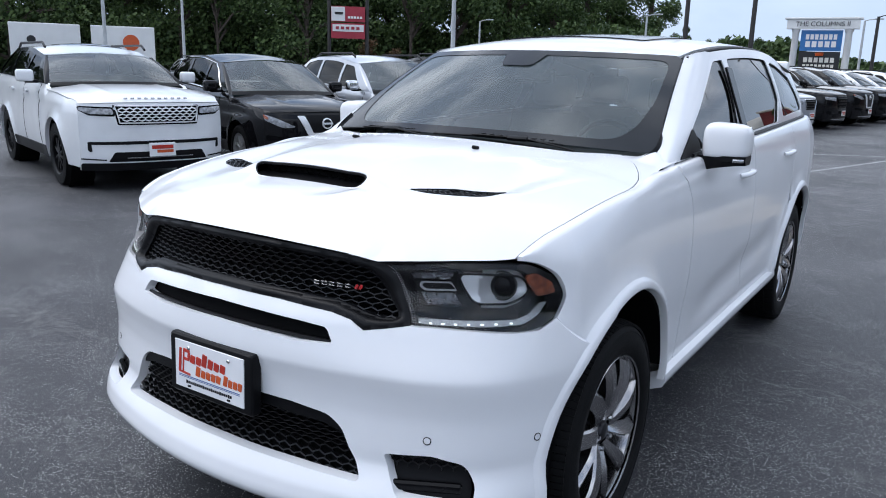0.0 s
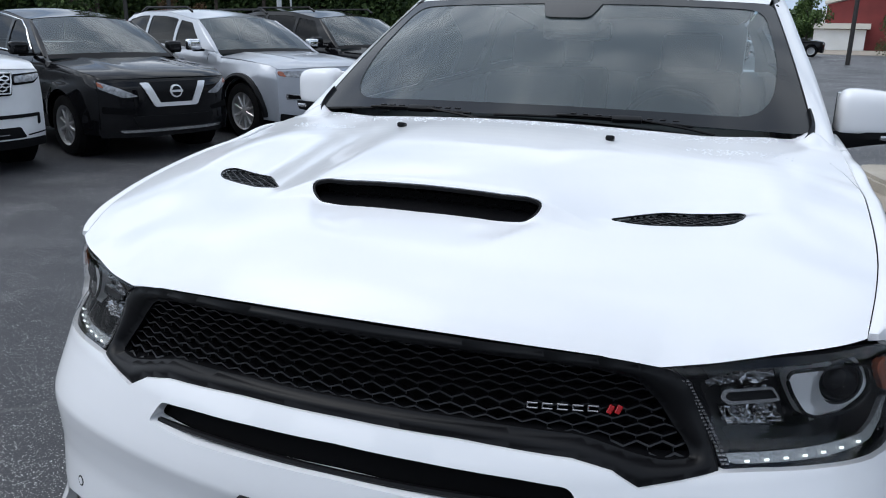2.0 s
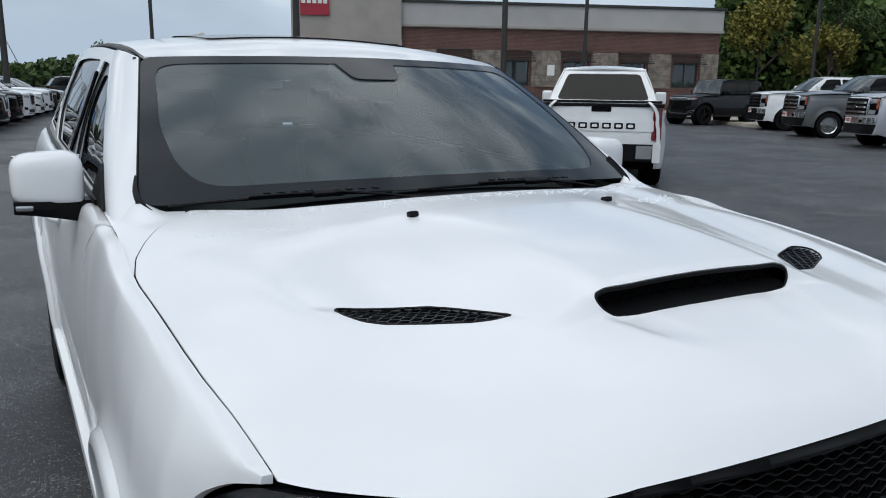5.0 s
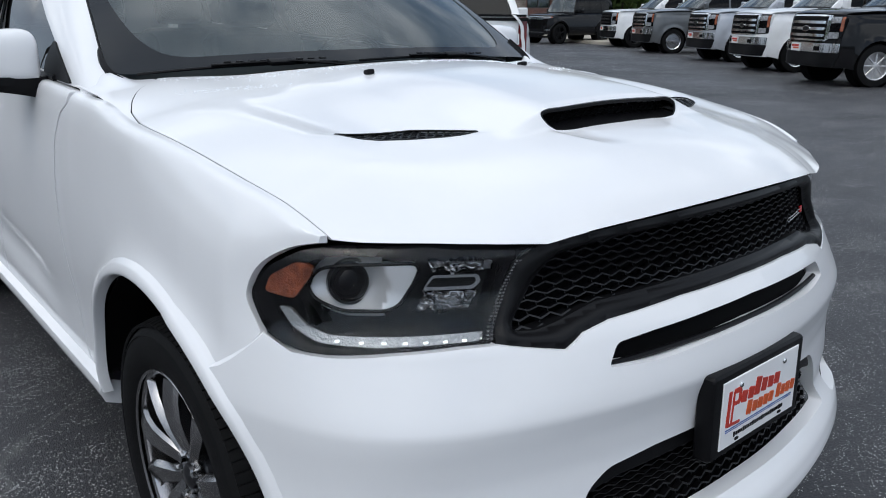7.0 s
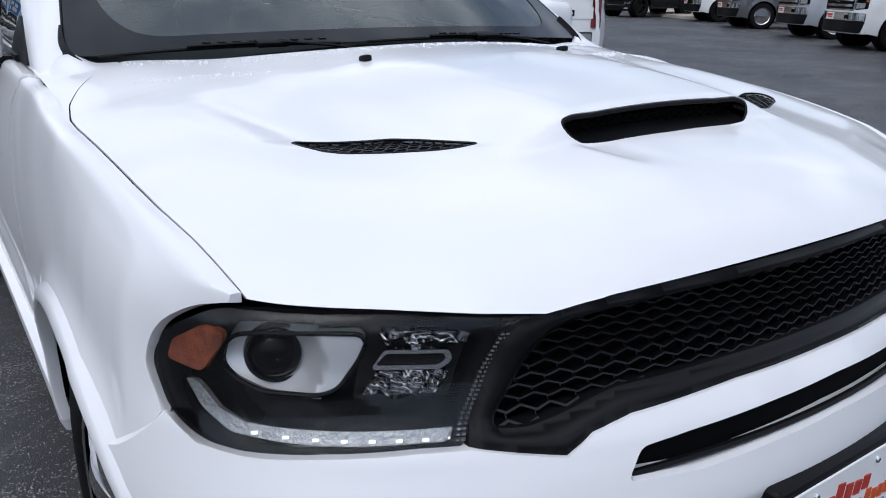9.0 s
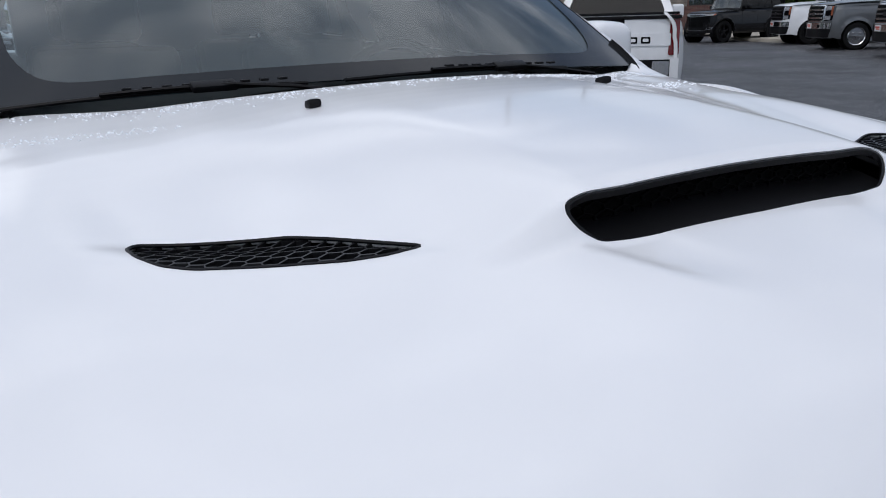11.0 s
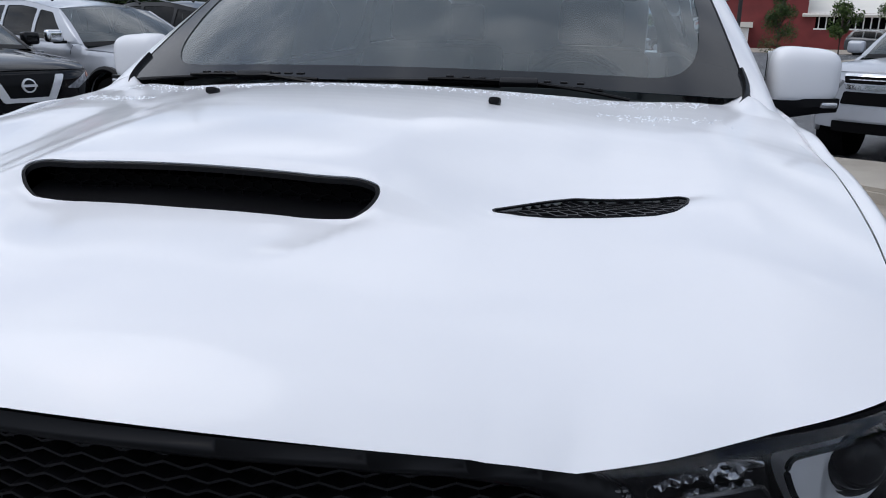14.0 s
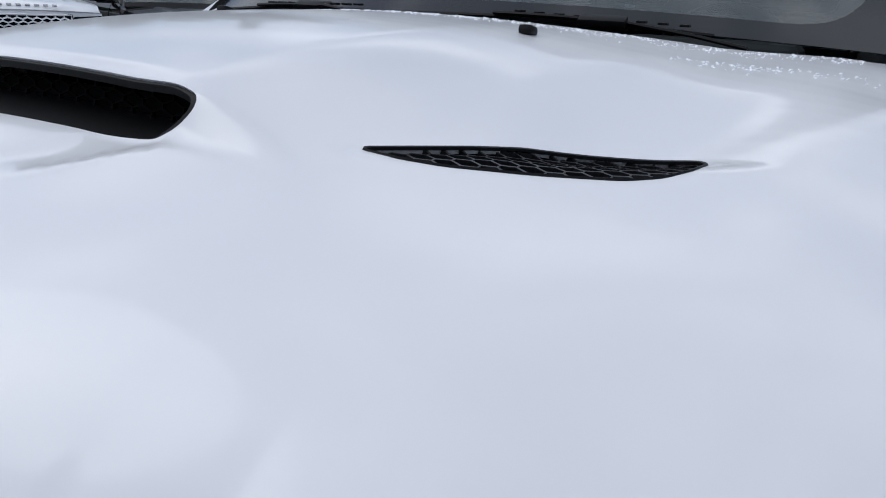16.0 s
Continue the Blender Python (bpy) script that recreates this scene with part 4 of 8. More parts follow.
FDOOR = [(1.54, 1.235), (1.542, 1.203), (1.592, 1.172), (1.641, 1.09), (1.654, 0.95), (1.661, 0.80), (1.651, 0.65), (1.632, 0.46), (1.635, 0.43), (2.668, 0.43), (2.68, 0.5), (2.70, 0.8), (2.70, 1.1), (2.69, 1.30), (2.0, 1.30)]
RDOOR = [(2.695, 1.32), (2.706, 1.1), (2.706, 0.8), (2.686, 0.5), (2.674, 0.43), (3.432, 0.43)] + arch_arc(HUB_R, 175, 132, 10, ARCH + 0.035) + [(3.68, 0.95), (3.72, 1.1), (3.73, 1.33)]
QUARTER = [(3.737, 1.34), (3.727, 1.1), (3.687, 0.95)] + [(3.665, 0.78)] + arch_arc(HUB_R, 136, -6, 18) + [(4.6, 0.33), (4.92, 0.36), (4.97, 0.7), (4.95, 1.0), (4.90, 1.33)]
for side in (1, -1):
    inn = lambda u, v, side=side: (0, 0, -1) if v < 0.03 else (-side, 0, -0.2)
    skin = lambda u, v: side_point(u, v) if u > 0.65 else fender_point(u, v)

    def sf(u, v, side=side):
        x, z = skin(u, v)
        return (side * x, u, z)

    for nm, poly, lab in (("fender", FENDER, "glossy white front fender"), ("front_door", FDOOR, "white front door"), ("rear_door", RDOOR, "white rear door"), ("rear_quarter", QUARTER, "white rear quarter panel")):
        poly = round_poly(poly, 0.009, 3) if nm == "fender" else poly
        ob = sheet(nm, yz_to_s(poly), [], sf, 0.022 if nm == "fender" else 0.035, M_WHITE, car, lab, inward=inn, lip=0.013 if nm == "fender" else 0.03, flip=side > 0, step_v=0.02 if nm == "fender" else 0.03)
        if nm.endswith("door"):
            y0 = 2.49 if nm[0] == "f" else 3.50
            z0 = 1.115 if nm[0] == "f" else 1.14
            xh = side * (side_point(y0, side_s(y0, z0))[0] + 0.024)
            h = add_tube(bmesh.new(), [(xh - side * 0.024, y0 - 0.10, z0 - 0.004), (xh - side * 0.006, y0 - 0.085, z0), (xh, y0 - 0.04, z0 + 0.002), (xh, y0 + 0.05, z0 + 0.003), (xh - side * 0.006, y0 + 0.095, z0 + 0.002), (xh - side * 0.024, y0 + 0.11, z0)], 0.016, 10, flat=0.8)
            part("door_handle", h, M_WHITE, ob, "white door handle", 60)
    # proud lip round the wheel openings
    for hub, a0, a1 in ((HUB_F, 3, 196), (HUB_R, -5, 176)):
        rows = []
        bm = bmesh.new()
        for k in range(49):
            a = radians(a0 + (a1 - a0) * k / 48)
            row = []
            for r, o in ((0.499, -0.02), (0.5035, 0.002), (0.506, 0.0065), (0.511, 0.0085), (0.527, 0.0085), (0.532, 0.0068), (0.538, 0.0015), (0.548, -0.004)):
                y, z = hub + r * math.cos(a), AXLE_Z + r * math.sin(a)
                k1 = smooth(0.74, 0.90, z) if y < 0.75 else 1.0
                x = (front_x(y, z) * (1 - k1) if k1 < 1 else 0.0) + (fender_point(y, side_s(y, z))[0] * k1 if k1 > 0 else 0.0)
                row.append(bm.verts.new((side * (x + o), y, z)))
            rows.append(row)
        for a, b in zip(rows, rows[1:]):
            for k in range(7):
                bm.faces.new((a[k], a[k + 1], b[k + 1], b[k]))
        part("wheel_arch_lip", bm, M_WHITE, car, "white wheel arch lip", 50)
    # dark rubber in the gap beside the hood
    part("hood_seal", add_tube(bmesh.new(), [(side * (shut_x(y) + 0.0015), y, hood_z(shut_x(y), y) - 0.0065) for y in np.linspace(0.450, 1.425, 44)], 0.0034, 6), M_VOID, car, "black hood edge seal")
    # dark gaps and wheel houses behind the panels
    for hub in (HUB_F, HUB_R):
        prof = [(0.506, 0.93), (0.500, 0.86), (0.495, 0.62), (0.02, 0.60)]
        bm = bmesh.new()
        rows = []
        for k in range(25):
            a = radians(10 + 168 * k / 24)
            rows.append([bm.verts.new((side * w, hub + r * math.cos(a), AXLE_Z + r * math.sin(a))) for r, w in prof])
        for p, q in zip(rows, rows[1:]):
            for k in range(3):
                bm.faces.new((p[k], p[k + 1], q[k + 1], q[k]))
        part("wheel_liner", bm, M_VOID, car, "black wheel housing liner")
    # sill under the doors
    bm = bmesh.new()
    rows = []
    for y in np.linspace(1.46, 3.50, 18):
        xm = lerp_table(WIDE, y)
        rows.append([bm.verts.new((side * x, y, z)) for x, z in ((xm - 0.03, 0.435), (xm + 0.002, 0.422), (xm + 0.006, 0.402), (xm - 0.006, 0.370), (xm - 0.09, 0.335), (xm - 0.25, 0.325))])
    for a, b in zip(rows, rows[1:]):
        for k in range(5):
            bm.faces.new((a[k], a[k + 1], b[k + 1], b[k]))
    bm.faces.new(rows[0])
    bm.faces.new(rows[-1])
    part("side_sill", bm, M_WHITE, car, "white side sill", 50)

# white panel between hood corner, fender top and windscreen
for side in (1, -1):
    gap = [(shut_x(y) + 0.003, y) for y in np.linspace(1.10, 1.44, 14)]
    corner = gap + [(0.70, hood_rear(0.70)), (0.74, hood_rear(0.74)), (0.78, hood_rear(0.78)), (0.80, 1.56), (0.80, 1.60), (0.868, 1.60), (0.868, 1.40)]
    cp = [(side * u, v) for u, v in (corner if side < 0 else corner[::-1])]
    sheet("cowl_corner", cp, [], lambda u, v: (u, v, hood_z(u, v) - 0.001 + 0.006 * smooth(1.46, 1.58, v) + 0.026 * smooth(1.40, 1.53, v) * smooth(0.735, 0.795, abs(u)) * (1 - smooth(0.80, 0.868, abs(u)))), 0.02, M_WHITE, car, "white cowl corner panel", lip=0.0)
# near-black sheet added under the panel gaps, standing in for their shade
sheet("gap_shade", mirrored([(0, 0.28), (0.5, 0.36), (0.83, 0.52), (0.872, 1.1), (0.85, 1.5), (0, 1.5)]), [], lambda u, v: (u, v, hood_z(u * 0.97, v) - 0.085), 0.06, M_VOID, car, "near-black sheet in place of shade under the hood edges", lip=0.0)

# cowl, windscreen, wipers
cowl_out = mirrored([(x, hood_rear(x) - 0.012) for x in (0, 0.1, 0.2, 0.3, 0.4, 0.5, 0.6, 0.70)] + [(0.77, 1.53), (0.6, 1.50), (0.3, 1.42), (0, 1.395)])
sheet("cowl", cowl_out, [], lambda u, v: (u, v, hood_z(u, hood_rear(u)) - 0.014), 0.03, M_BLACK, car, "black cowl panel", lip=0.0)
screen_out = round_poly([(-1, 0), (1, 0), (1, 1), (-1, 1)], 0.07, 4)
screen = sheet("windscreen", screen_out, [], lambda u, v: glass_point(u, v), 0.05, M_GLASS_F, car, "tinted windscreen reflecting clouds", lip=0.0)
screen.visible_shadow = False
inner = round_poly([(-0.80, 0.075), (0.80, 0.075), (0.885, 0.20), (0.935, 0.45), (0.945, 0.86), (0.90, 0.93), (-0.90, 0.93), (-0.945, 0.86), (-0.935, 0.45), (-0.885, 0.20)], 0.09, 4)
sheet("black_border", screen_out, [inner], lambda u, v: glass_point(u, v) + Vector((0, -0.0013, 0.0022)), 0.05, M_FRIT, screen, "black printed border", lip=0.0)
sheet("sensor_patch", round_poly([(-0.16, 0.95), (-0.12, 0.80), (-0.09, 0.775), (0.09, 0.775), (0.12, 0.80), (0.16, 0.95)], 0.03, 3), [], lambda u, v: glass_point(u, v) + Vector((0, -0.0026, 0.0044)), 0.04, M_FRIT, screen, "black sensor cover", lip=0.0)
for side in (1, -1):
    part("seal", add_tube(bmesh.new(), [glass_point(side * 1.004, k / 10) + Vector((0, -0.001, 0.001)) for k in range(11)], 0.003, 6), M_BLACK, screen)
part("sensor_housing", add_box(bmesh.new(), (0.20, 0.16, 0.05), Matrix.Translation(glass_point(0, 0.90) + Vector((0, 0.04, -0.035))) @ pose(0, 0, 0, 28), 0.02, 2), M_DARKINT, screen, "dark sensor and mirror housing")
part("rear_view_mirror", add_box(bmesh.new(), (0.25, 0.03, 0.065), Matrix.Translation(glass_point(0.02, 0.83) + Vector((0, 0.10, -0.06))), 0.02, 3), M_GLOSSBLACK, car, "black rear-view mirror")
for side in (1, -1):
    bm = bmesh.new()
    rows = []
    for k in range(9):
        v = -0.03 + 0.18 * k / 8
        w = 1 - k / 8
        a = glass_point(side * (1.0 - 0.045 * w**3), v)
        rows.append([bm.verts.new(p) for p in (a + Vector((0, -0.002, 0.001)), a + Vector((side * 0.005, -0.008, 0.009)), a + Vector((side * (0.010 + 0.010 * w), -0.002 + 0.012 * w, 0.008 - 0.004 * w)), a + Vector((side * (0.014 + 0.012 * w), 0.006 + 0.02 * w, -0.012)))])
    for a, b in zip(rows, rows[1:]):
        for k in range(3):
            bm.faces.new((a[k], a[k + 1], b[k + 1], b[k]))
    part("pillar_trim", bm, M_BLACK, car, "black pillar trim")
for x0, x1 in ((-0.735, -0.185), (-0.11, 0.47)):
    pts = []
    for k in range(13):
        x = x0 + (x1 - x0) * k / 12
        pts.append(glass_point(x / 0.80, -0.012 + 0.010 * math.sin(math.pi * k / 12)) + Vector((0, -0.007, 0.007)))
    wip = part("wiper", add_tube(bmesh.new(), pts, 0.0042, 6), M_BLACK, car, "black wiper resting on the windscreen")
    arm = add_tube(bmesh.new(), [p + Vector((0, -0.004, 0.006)) for p in pts[4:8]] + [pts[9] + Vector((0, -0.006, 0.006)), pts[11] + Vector((0.02, -0.02, -0.004)), pts[12] + Vector((0.06, -0.03, -0.016))], 0.0055, 6, flat=0.7)
    add_box(arm, (0.085, 0.026, 0.014), Matrix.Translation(pts[8] + Vector((0.01, -0.006, 0.005))) @ pose(0, 0, 0, 25, 0, 5), 0.005, 2)
    part("wiper_arm", arm, M_BLACK, wip)
    for k in range(9):
        part("wiper_vane", add_box(bmesh.new(), (0.016, 0.016, 0.0045), Matrix.Translation(pts[5].lerp(pts[11], k / 8) + Vector((0.0, 0.004, 0.011))), 0.001), M_BLACK, wip)

# roof, pillars and side windows
roof_half = [(x, 1.998 + 0.18 * (x / 0.672) ** 2) for x in (0, 0.15, 0.3, 0.45, 0.58, 0.66)] + [(0.668, 2.25), (0.668, 3.0), (0.66, 4.2), (0.62, 4.78), (0.4, 4.86), (0, 4.88)]
SUNROOF = round_poly([(-0.40, 2.42), (0.40, 2.42), (0.40, 3.15), (-0.40, 3.15)], 0.05, 3)
roof = sheet("roof", mirrored(roof_half), [SUNROOF], lambda u, v: (u, v, roof_z(u, v)), 0.05, M_WHITE, car, "white roof with a dark glass sunroof", lip=0.012)
sheet("sunroof", SUNROOF, [], lambda u, v: (u, v, roof_z(u, v) + 0.006), 0.06, M_FRIT, roof, "dark glass sunroof", lip=0.012)
sheet("headliner", mirrored([(0, 2.03), (0.3, 2.06), (0.56, 2.16), (0.64, 2.30), (0.64, 4.2), (0.55, 4.75), (0, 4.80)]), [], lambda u, v: (u, v, roof_z(u, v) - 0.034), 0.1, M_DARKINT, roof, "dark cloth headliner", lip=0.0)
for side in (1, -1):
    ditch = bmesh.new()
    add_tube(ditch, [(side * 0.686, y, roof_z(0.684, y) - 0.010) for y in np.linspace(2.185, 4.6, 24)], 0.009, 8)
    part("roof_ditch", ditch, M_BLACK, roof, "black roof ditch moulding")
    gf = lambda u, v, side=side: Vector((side, 1, 1)) * green_point(u, v)
    GREEN = [(1.56, 0.0), (2.5, 0.0), (3.7, 0.0), (4.86, 0.0), (4.80, 1.0), (3.5, 1.0), (2.46, 1.0), (2.25, 0.80), (2.0, 0.52), (1.75, 0.22)]
    W1 = round_poly([(1.66, 0.04), (2.60, 0.05), (2.60, 0.90), (2.44, 0.90), (2.19, 0.66), (1.92, 0.36)], 0.03, 3)
    W2 = round_poly([(2.68, 0.05), (3.52, 0.06), (3.62, 0.35), (3.56, 0.89), (2.68, 0.90)], 0.04, 3)
    W3 = round_poly([(3.70, 0.10), (4.50, 0.16), (4.42, 0.82), (3.64, 0.88)], 0.06, 3)
    gs = sheet("greenhouse_side", GREEN, [W1, W2, W3], gf, 0.05, M_WHITE, car, "white window surround", inward=lambda u, v, side=side: (-side, 0, 0), lip=0.006, flip=side < 0, step_v=0.08)
    for wn, poly in (("front_window", W1), ("rear_window", W2), ("quarter_window", W3)):
        sheet(wn, poly, [], lambda u, v, side=side: gf(u, v) + Vector((-side * 0.012, 0, 0)), 0.06, M_GLASS_D, gs, "dark tinted side window", lip=0.0, flip=side < 0, step_v=0.1)
    sheet("window_lining", GREEN, [W1, W2, W3], lambda u, v, side=side: gf(u, v) + Vector((-side * 0.030, 0, -0.004)), 0.08, M_DARKINT, gs, "dark cloth window lining", inward=lambda u, v, side=side: (side, 0, 0), lip=0.021, flip=side < 0, step_v=0.1)
    bm = bmesh.new()
    add_box(bm, (0.012, 0.10, 0.30), Matrix.Translation(gf(2.64, 0.48) + Vector((side * 0.002, 0, 0))) @ pose(0, 0, 0, 0, -side * 21, 0), 0.004)
    part("b_pillar_trim", bm, M_GLOSSBLACK, gs)
    bm = add_tube(bmesh.new(), [gf(y, 0.02) + Vector((side * 0.006, 0, 0)) for y in np.linspace(1.78, 4.5, 24)], 0.009, 6)
    part("belt_moulding", bm, M_BLACK, gs, "black belt moulding")
    # front pillar between screen and side
    bm = bmesh.new()
    rows = []
    for k in range(15):
        v = -0.10 + 1.10 * k / 14
        a = glass_point(side * 1.0, v) + Vector((side * 0.004, 0, 0))
        yb = 1.56 + (2.46 - 1.56) * max(v, 0.0)**0.95 + min(v, 0.0) * 0.6
        b = gf(yb, v)
        n = (Vector((side * 0.75, -0.45, 0.5))).normalized()
        rows.append([bm.verts.new(p) for p in (a, a.lerp(b, 0.3) + n * 0.020, a.lerp(b, 0.65) + n * 0.022, b + Vector((side * 0.002, 0, 0)))])
    for a, b in zip(rows, rows[1:]):
        for k in range(3):
            bm.faces.new((a[k], a[k + 1], b[k + 1], b[k]))
    pillar = part("front_pillar", bm, M_WHITE, car, "white front pillar", 80)
    bm = bmesh.new()
    rows = []
    for k in range(15):
        v = -0.02 + 1.0 * k / 14
        a = glass_point(side * 0.985, v) + Vector((0, 0.008, -0.010))
        b = gf(1.56 + 0.90 * max(v, 0.0) ** 0.95, max(v, 0.0)) + Vector((-side * 0.032, 0.012, -0.006))
        rows.append([bm.verts.new(p) for p in (a, a.lerp(b, 0.5) + Vector((-side * 0.004, 0.012, -0.004)), b)])
    for a, b in zip(rows, rows[1:]):
        for k in range(2):
            bm.faces.new((a[k], a[k + 1], b[k + 1], b[k]))
    part("pillar_lining", bm, M_DARKINT, pillar, "dark pillar lining", 80)

# tail, closing the body
bm = bmesh.new()
add_box(bm, (1.60, 0.10, 1.0), pose(0, 4.93, 0.80), 0.05, 2)
add_box(bm, (1.30, 0.08, 0.42), pose(0, 4.84, 1.47, 8), 0.03, 2)
part("tailgate", bm, M_WHITE, car, "white tailgate")
part("underbody", box((1.5, 4.3, 0.10), pose(0, 2.6, 0.30)), M_VOID, car, "dark underbody")
part("firewall", box((1.5, 0.05, 0.6), pose(0, 1.5, 0.75)), M_VOID, car, "dark bulkhead")

# wing mirrors
for side in (1, -1):
    bm = bmesh.new()
    bmesh.ops.create_uvsphere(bm, u_segments=32, v_segments=20, radius=1.0)
    for v in bm.verts:
        p = v.co
        q = Vector([math.copysign(abs(c) ** 0.5, c) for c in p])
        w = Vector((q.x * 0.090, q.y * 0.070, q.z * 0.084))
        if w.y > 0.030:
            w.y = 0.030 + (w.y - 0.030) * 0.15
        w.z *= 1 - 0.16 * (q.x * 0.5 + 0.5)
        w.y += 0.028 * (q.x * 0.5 + 0.5)
        if w.z < -0.056:
            w.z = -0.056 + (w.z + 0.056) * 0.1
        v.co = Vector((side * (0.980 + w.x), 1.865 + w.y, 1.307 + w.z))
    mir = part("wing_mirror", bm, M_WHITE, car, "white wing mirror on a black base", 50)
    bm = bmesh.new()
    rows = []
    for k in range(9):
        f = k / 8
        x, zt, zb, h = side * (1.066 - 0.206 * f), 1.257 - 0.004 * f, 1.221 - 0.006 * f - 0.036 * f**1.6, 0.040 + 0.016 * math.sin(math.pi * min(f + 0.2, 1))
        yc = 1.872 - 0.012 * f
        rows.append([bm.verts.new((x, yc + a * h, z)) for a, z in ((-1, zt), (1, zt), (1.0, (zt + zb) / 2), (0.7, zb), (-0.7, zb), (-1.0, (zt + zb) / 2))])
    for a, b in zip(rows, rows[1:]):
        for k in range(6):
            bm.faces.new((a[k], a[(k + 1) % 6], b[(k + 1) % 6], b[k]))
    bm.faces.new(rows[0])
    bm.faces.new(rows[-1][::-1])
    part("mirror_base", bm, M_BLACK, mir, "black mirror base")
    part("turn_signal", add_box(bmesh.new(), (0.045, 0.012, 0.016), pose(side * 1.040, 1.817, 1.240, 0, 0, side * 16), 0.006, 2), M_SILVER, mir, "clear turn signal")
    part("mirror_glass", add_box(bmesh.new(), (0.17, 0.004, 0.12), pose(side * 0.975, 1.910, 1.311, 0, 0, side * 3), 0.002), M_CHROME, mir, "mirror glass")
    sail = round_poly([(1.635, 0.012), (1.90, 0.012), (1.90, 0.13), (1.85, 0.29)], 0.02, 2)
    sheet("sail_panel", sail, [], lambda u, v, side=side: Vector((side, 1, 1)) * green_point(u, v) + Vector((side * 0.006, 0, 0)), 0.05, M_BLACK, mir, "black sail panel", inward=lambda u, v, side=side: (-side, 0, 0), lip=0.012, flip=side < 0, step_v=0.08)


# wheels
def road_wheel(at, flip, parent):
    """An alloy wheel with five split spokes, on a road tyre."""
    m0 = Matrix.Translation(at) @ (Matrix.Rotation(math.pi, 4, "Z") if flip else Matrix.Identity(4))
    hub_ob = new("wheel")
    hub_ob.parent = parent
    hub_ob.matrix_basis = m0
    bm = bmesh.new()
    prof = [(0.262, -0.115), (0.285, -0.128), (0.325, -0.133), (0.362, -0.122), (0.380, -0.100), (0.384, -0.05), (0.385, 0.0), (0.384, 0.05), (0.380, 0.100), (0.362, 0.122), (0.352, 0.128), (0.350, 0.1265), (0.325, 0.133), (0.285, 0.128), (0.277, 0.122), (0.262, 0.115)]
    add_lathe(bm, prof, 96, "X")
    tyre = part("tyre", bm, M_RUBBER, hub_ob, "black road tyre", 40)
    tread = bmesh.new()
    for k in range(104):
        a = 2 * math.pi * k / 104
        for x0, w in ((-0.101, 0.040), (-0.05, 0.046), (0.0, 0.040), (0.05, 0.046), (0.101, 0.040)):
            m = Matrix.Rotation(a + (0.5 if abs(x0) == 0.05 else 0) * 2 * math.pi / 104, 4, "X") @ pose(x0, 0, 0.3835 - (0.004 if abs(x0) > 0.08 else 0.0), 0, (14 if x0 > 0.08 else -14 if x0 < -0.08 else 0), 0)
            bmesh.ops.create_cube(tread, size=1.0, matrix=m @ Matrix.Diagonal((w, 0.0190, 0.008, 1)))
    part("tread", tread, M_RUBBER, tyre, "tread blocks", 0)
    bm = bmesh.new()
    add_lathe(bm, [(0.262, 0.118), (0.268, 0.122), (0.271, 0.117), (0.268, 0.112), (0.255, 0.105), (0.246, 0.07), (0.240, -0.10), (0.262, -0.115)], 64, "X")
    part("rim", bm, M_ALLOY, hub_ob, "dark chrome rim", 40)
    bm = bmesh.new()
    add_lathe(bm, [(0.19, -0.005), (0.19, 0.008), (0.09, 0.010), (0.085, 0.03), (0.001, 0.03)], 40, "X")
    part("brake_disc", bm, M_ALLOYDARK, hub_ob, "grey brake disc", 40)
    for k in range(5):
        sp = bmesh.new()
        for s in (-1, 1):
            rows = []
            for f in (0.0, 0.15, 0.35, 0.55, 0.75, 0.92, 1.0):
                r = 0.050 + (0.252 - 0.050) * f
                a = s * radians(10 + 5 * math.sin(f * math.pi) + 6.0 * f) + radians(72 * k) + radians(6) * f * f
                half = 0.016 + 0.017 * f + 0.005 * math.sin(f * math.pi)
                x = 0.088 + 0.030 * math.sin(f * math.pi * 0.80) + 0.004 * f
                c, t = Vector((0, math.cos(a), math.sin(a))), Vector((0, -math.sin(a), math.cos(a)))
                rows.append([sp.verts.new(c * r + t * o + Vector((xx, 0, 0))) for o, xx in ((-half, x - 0.010), (-half * 0.8, x), (s * half * 0.62, x + 0.006), (half * 0.86, x - 0.004 - 0.010 * (s < 0)), (half, x - 0.014), (half * 0.6, x - 0.045), (-half * 0.6, x - 0.045))])
            for p, q in zip(rows, rows[1:]):
                for i in range(7):
                    sp.faces.new((p[i], p[(i + 1) % 7], q[(i + 1) % 7], q[i]))
        part("spoke", sp, M_ALLOY, hub_ob, "polished split spoke", 30)
        a = radians(72 * k + 36)
        m = pose(0.078, 0.057 * math.cos(a), 0.057 * math.sin(a))
        part("lug_nut", add_lathe(bmesh.new(), [(0.0003, 0.03), (0.009, 0.027), (0.011, 0.012), (0.011, 0.0)], 6, "X", m), M_CHROME, hub_ob)
    bm = bmesh.new()
    add_lathe(bm, [(0.0005, 0.102), (0.020, 0.101), (0.030, 0.096), (0.033, 0.085), (0.050, 0.080), (0.080, 0.072), (0.085, 0.05)], 30, "X")
    part("hub_cap", bm, M_ALLOYDARK, hub_ob, "dark centre cap", 40)
    return hub_ob


for side in (1, -1):
    for hub in (HUB_F, HUB_R):
        road_wheel((side * 0.808, hub, AXLE_Z), side < 0, car)

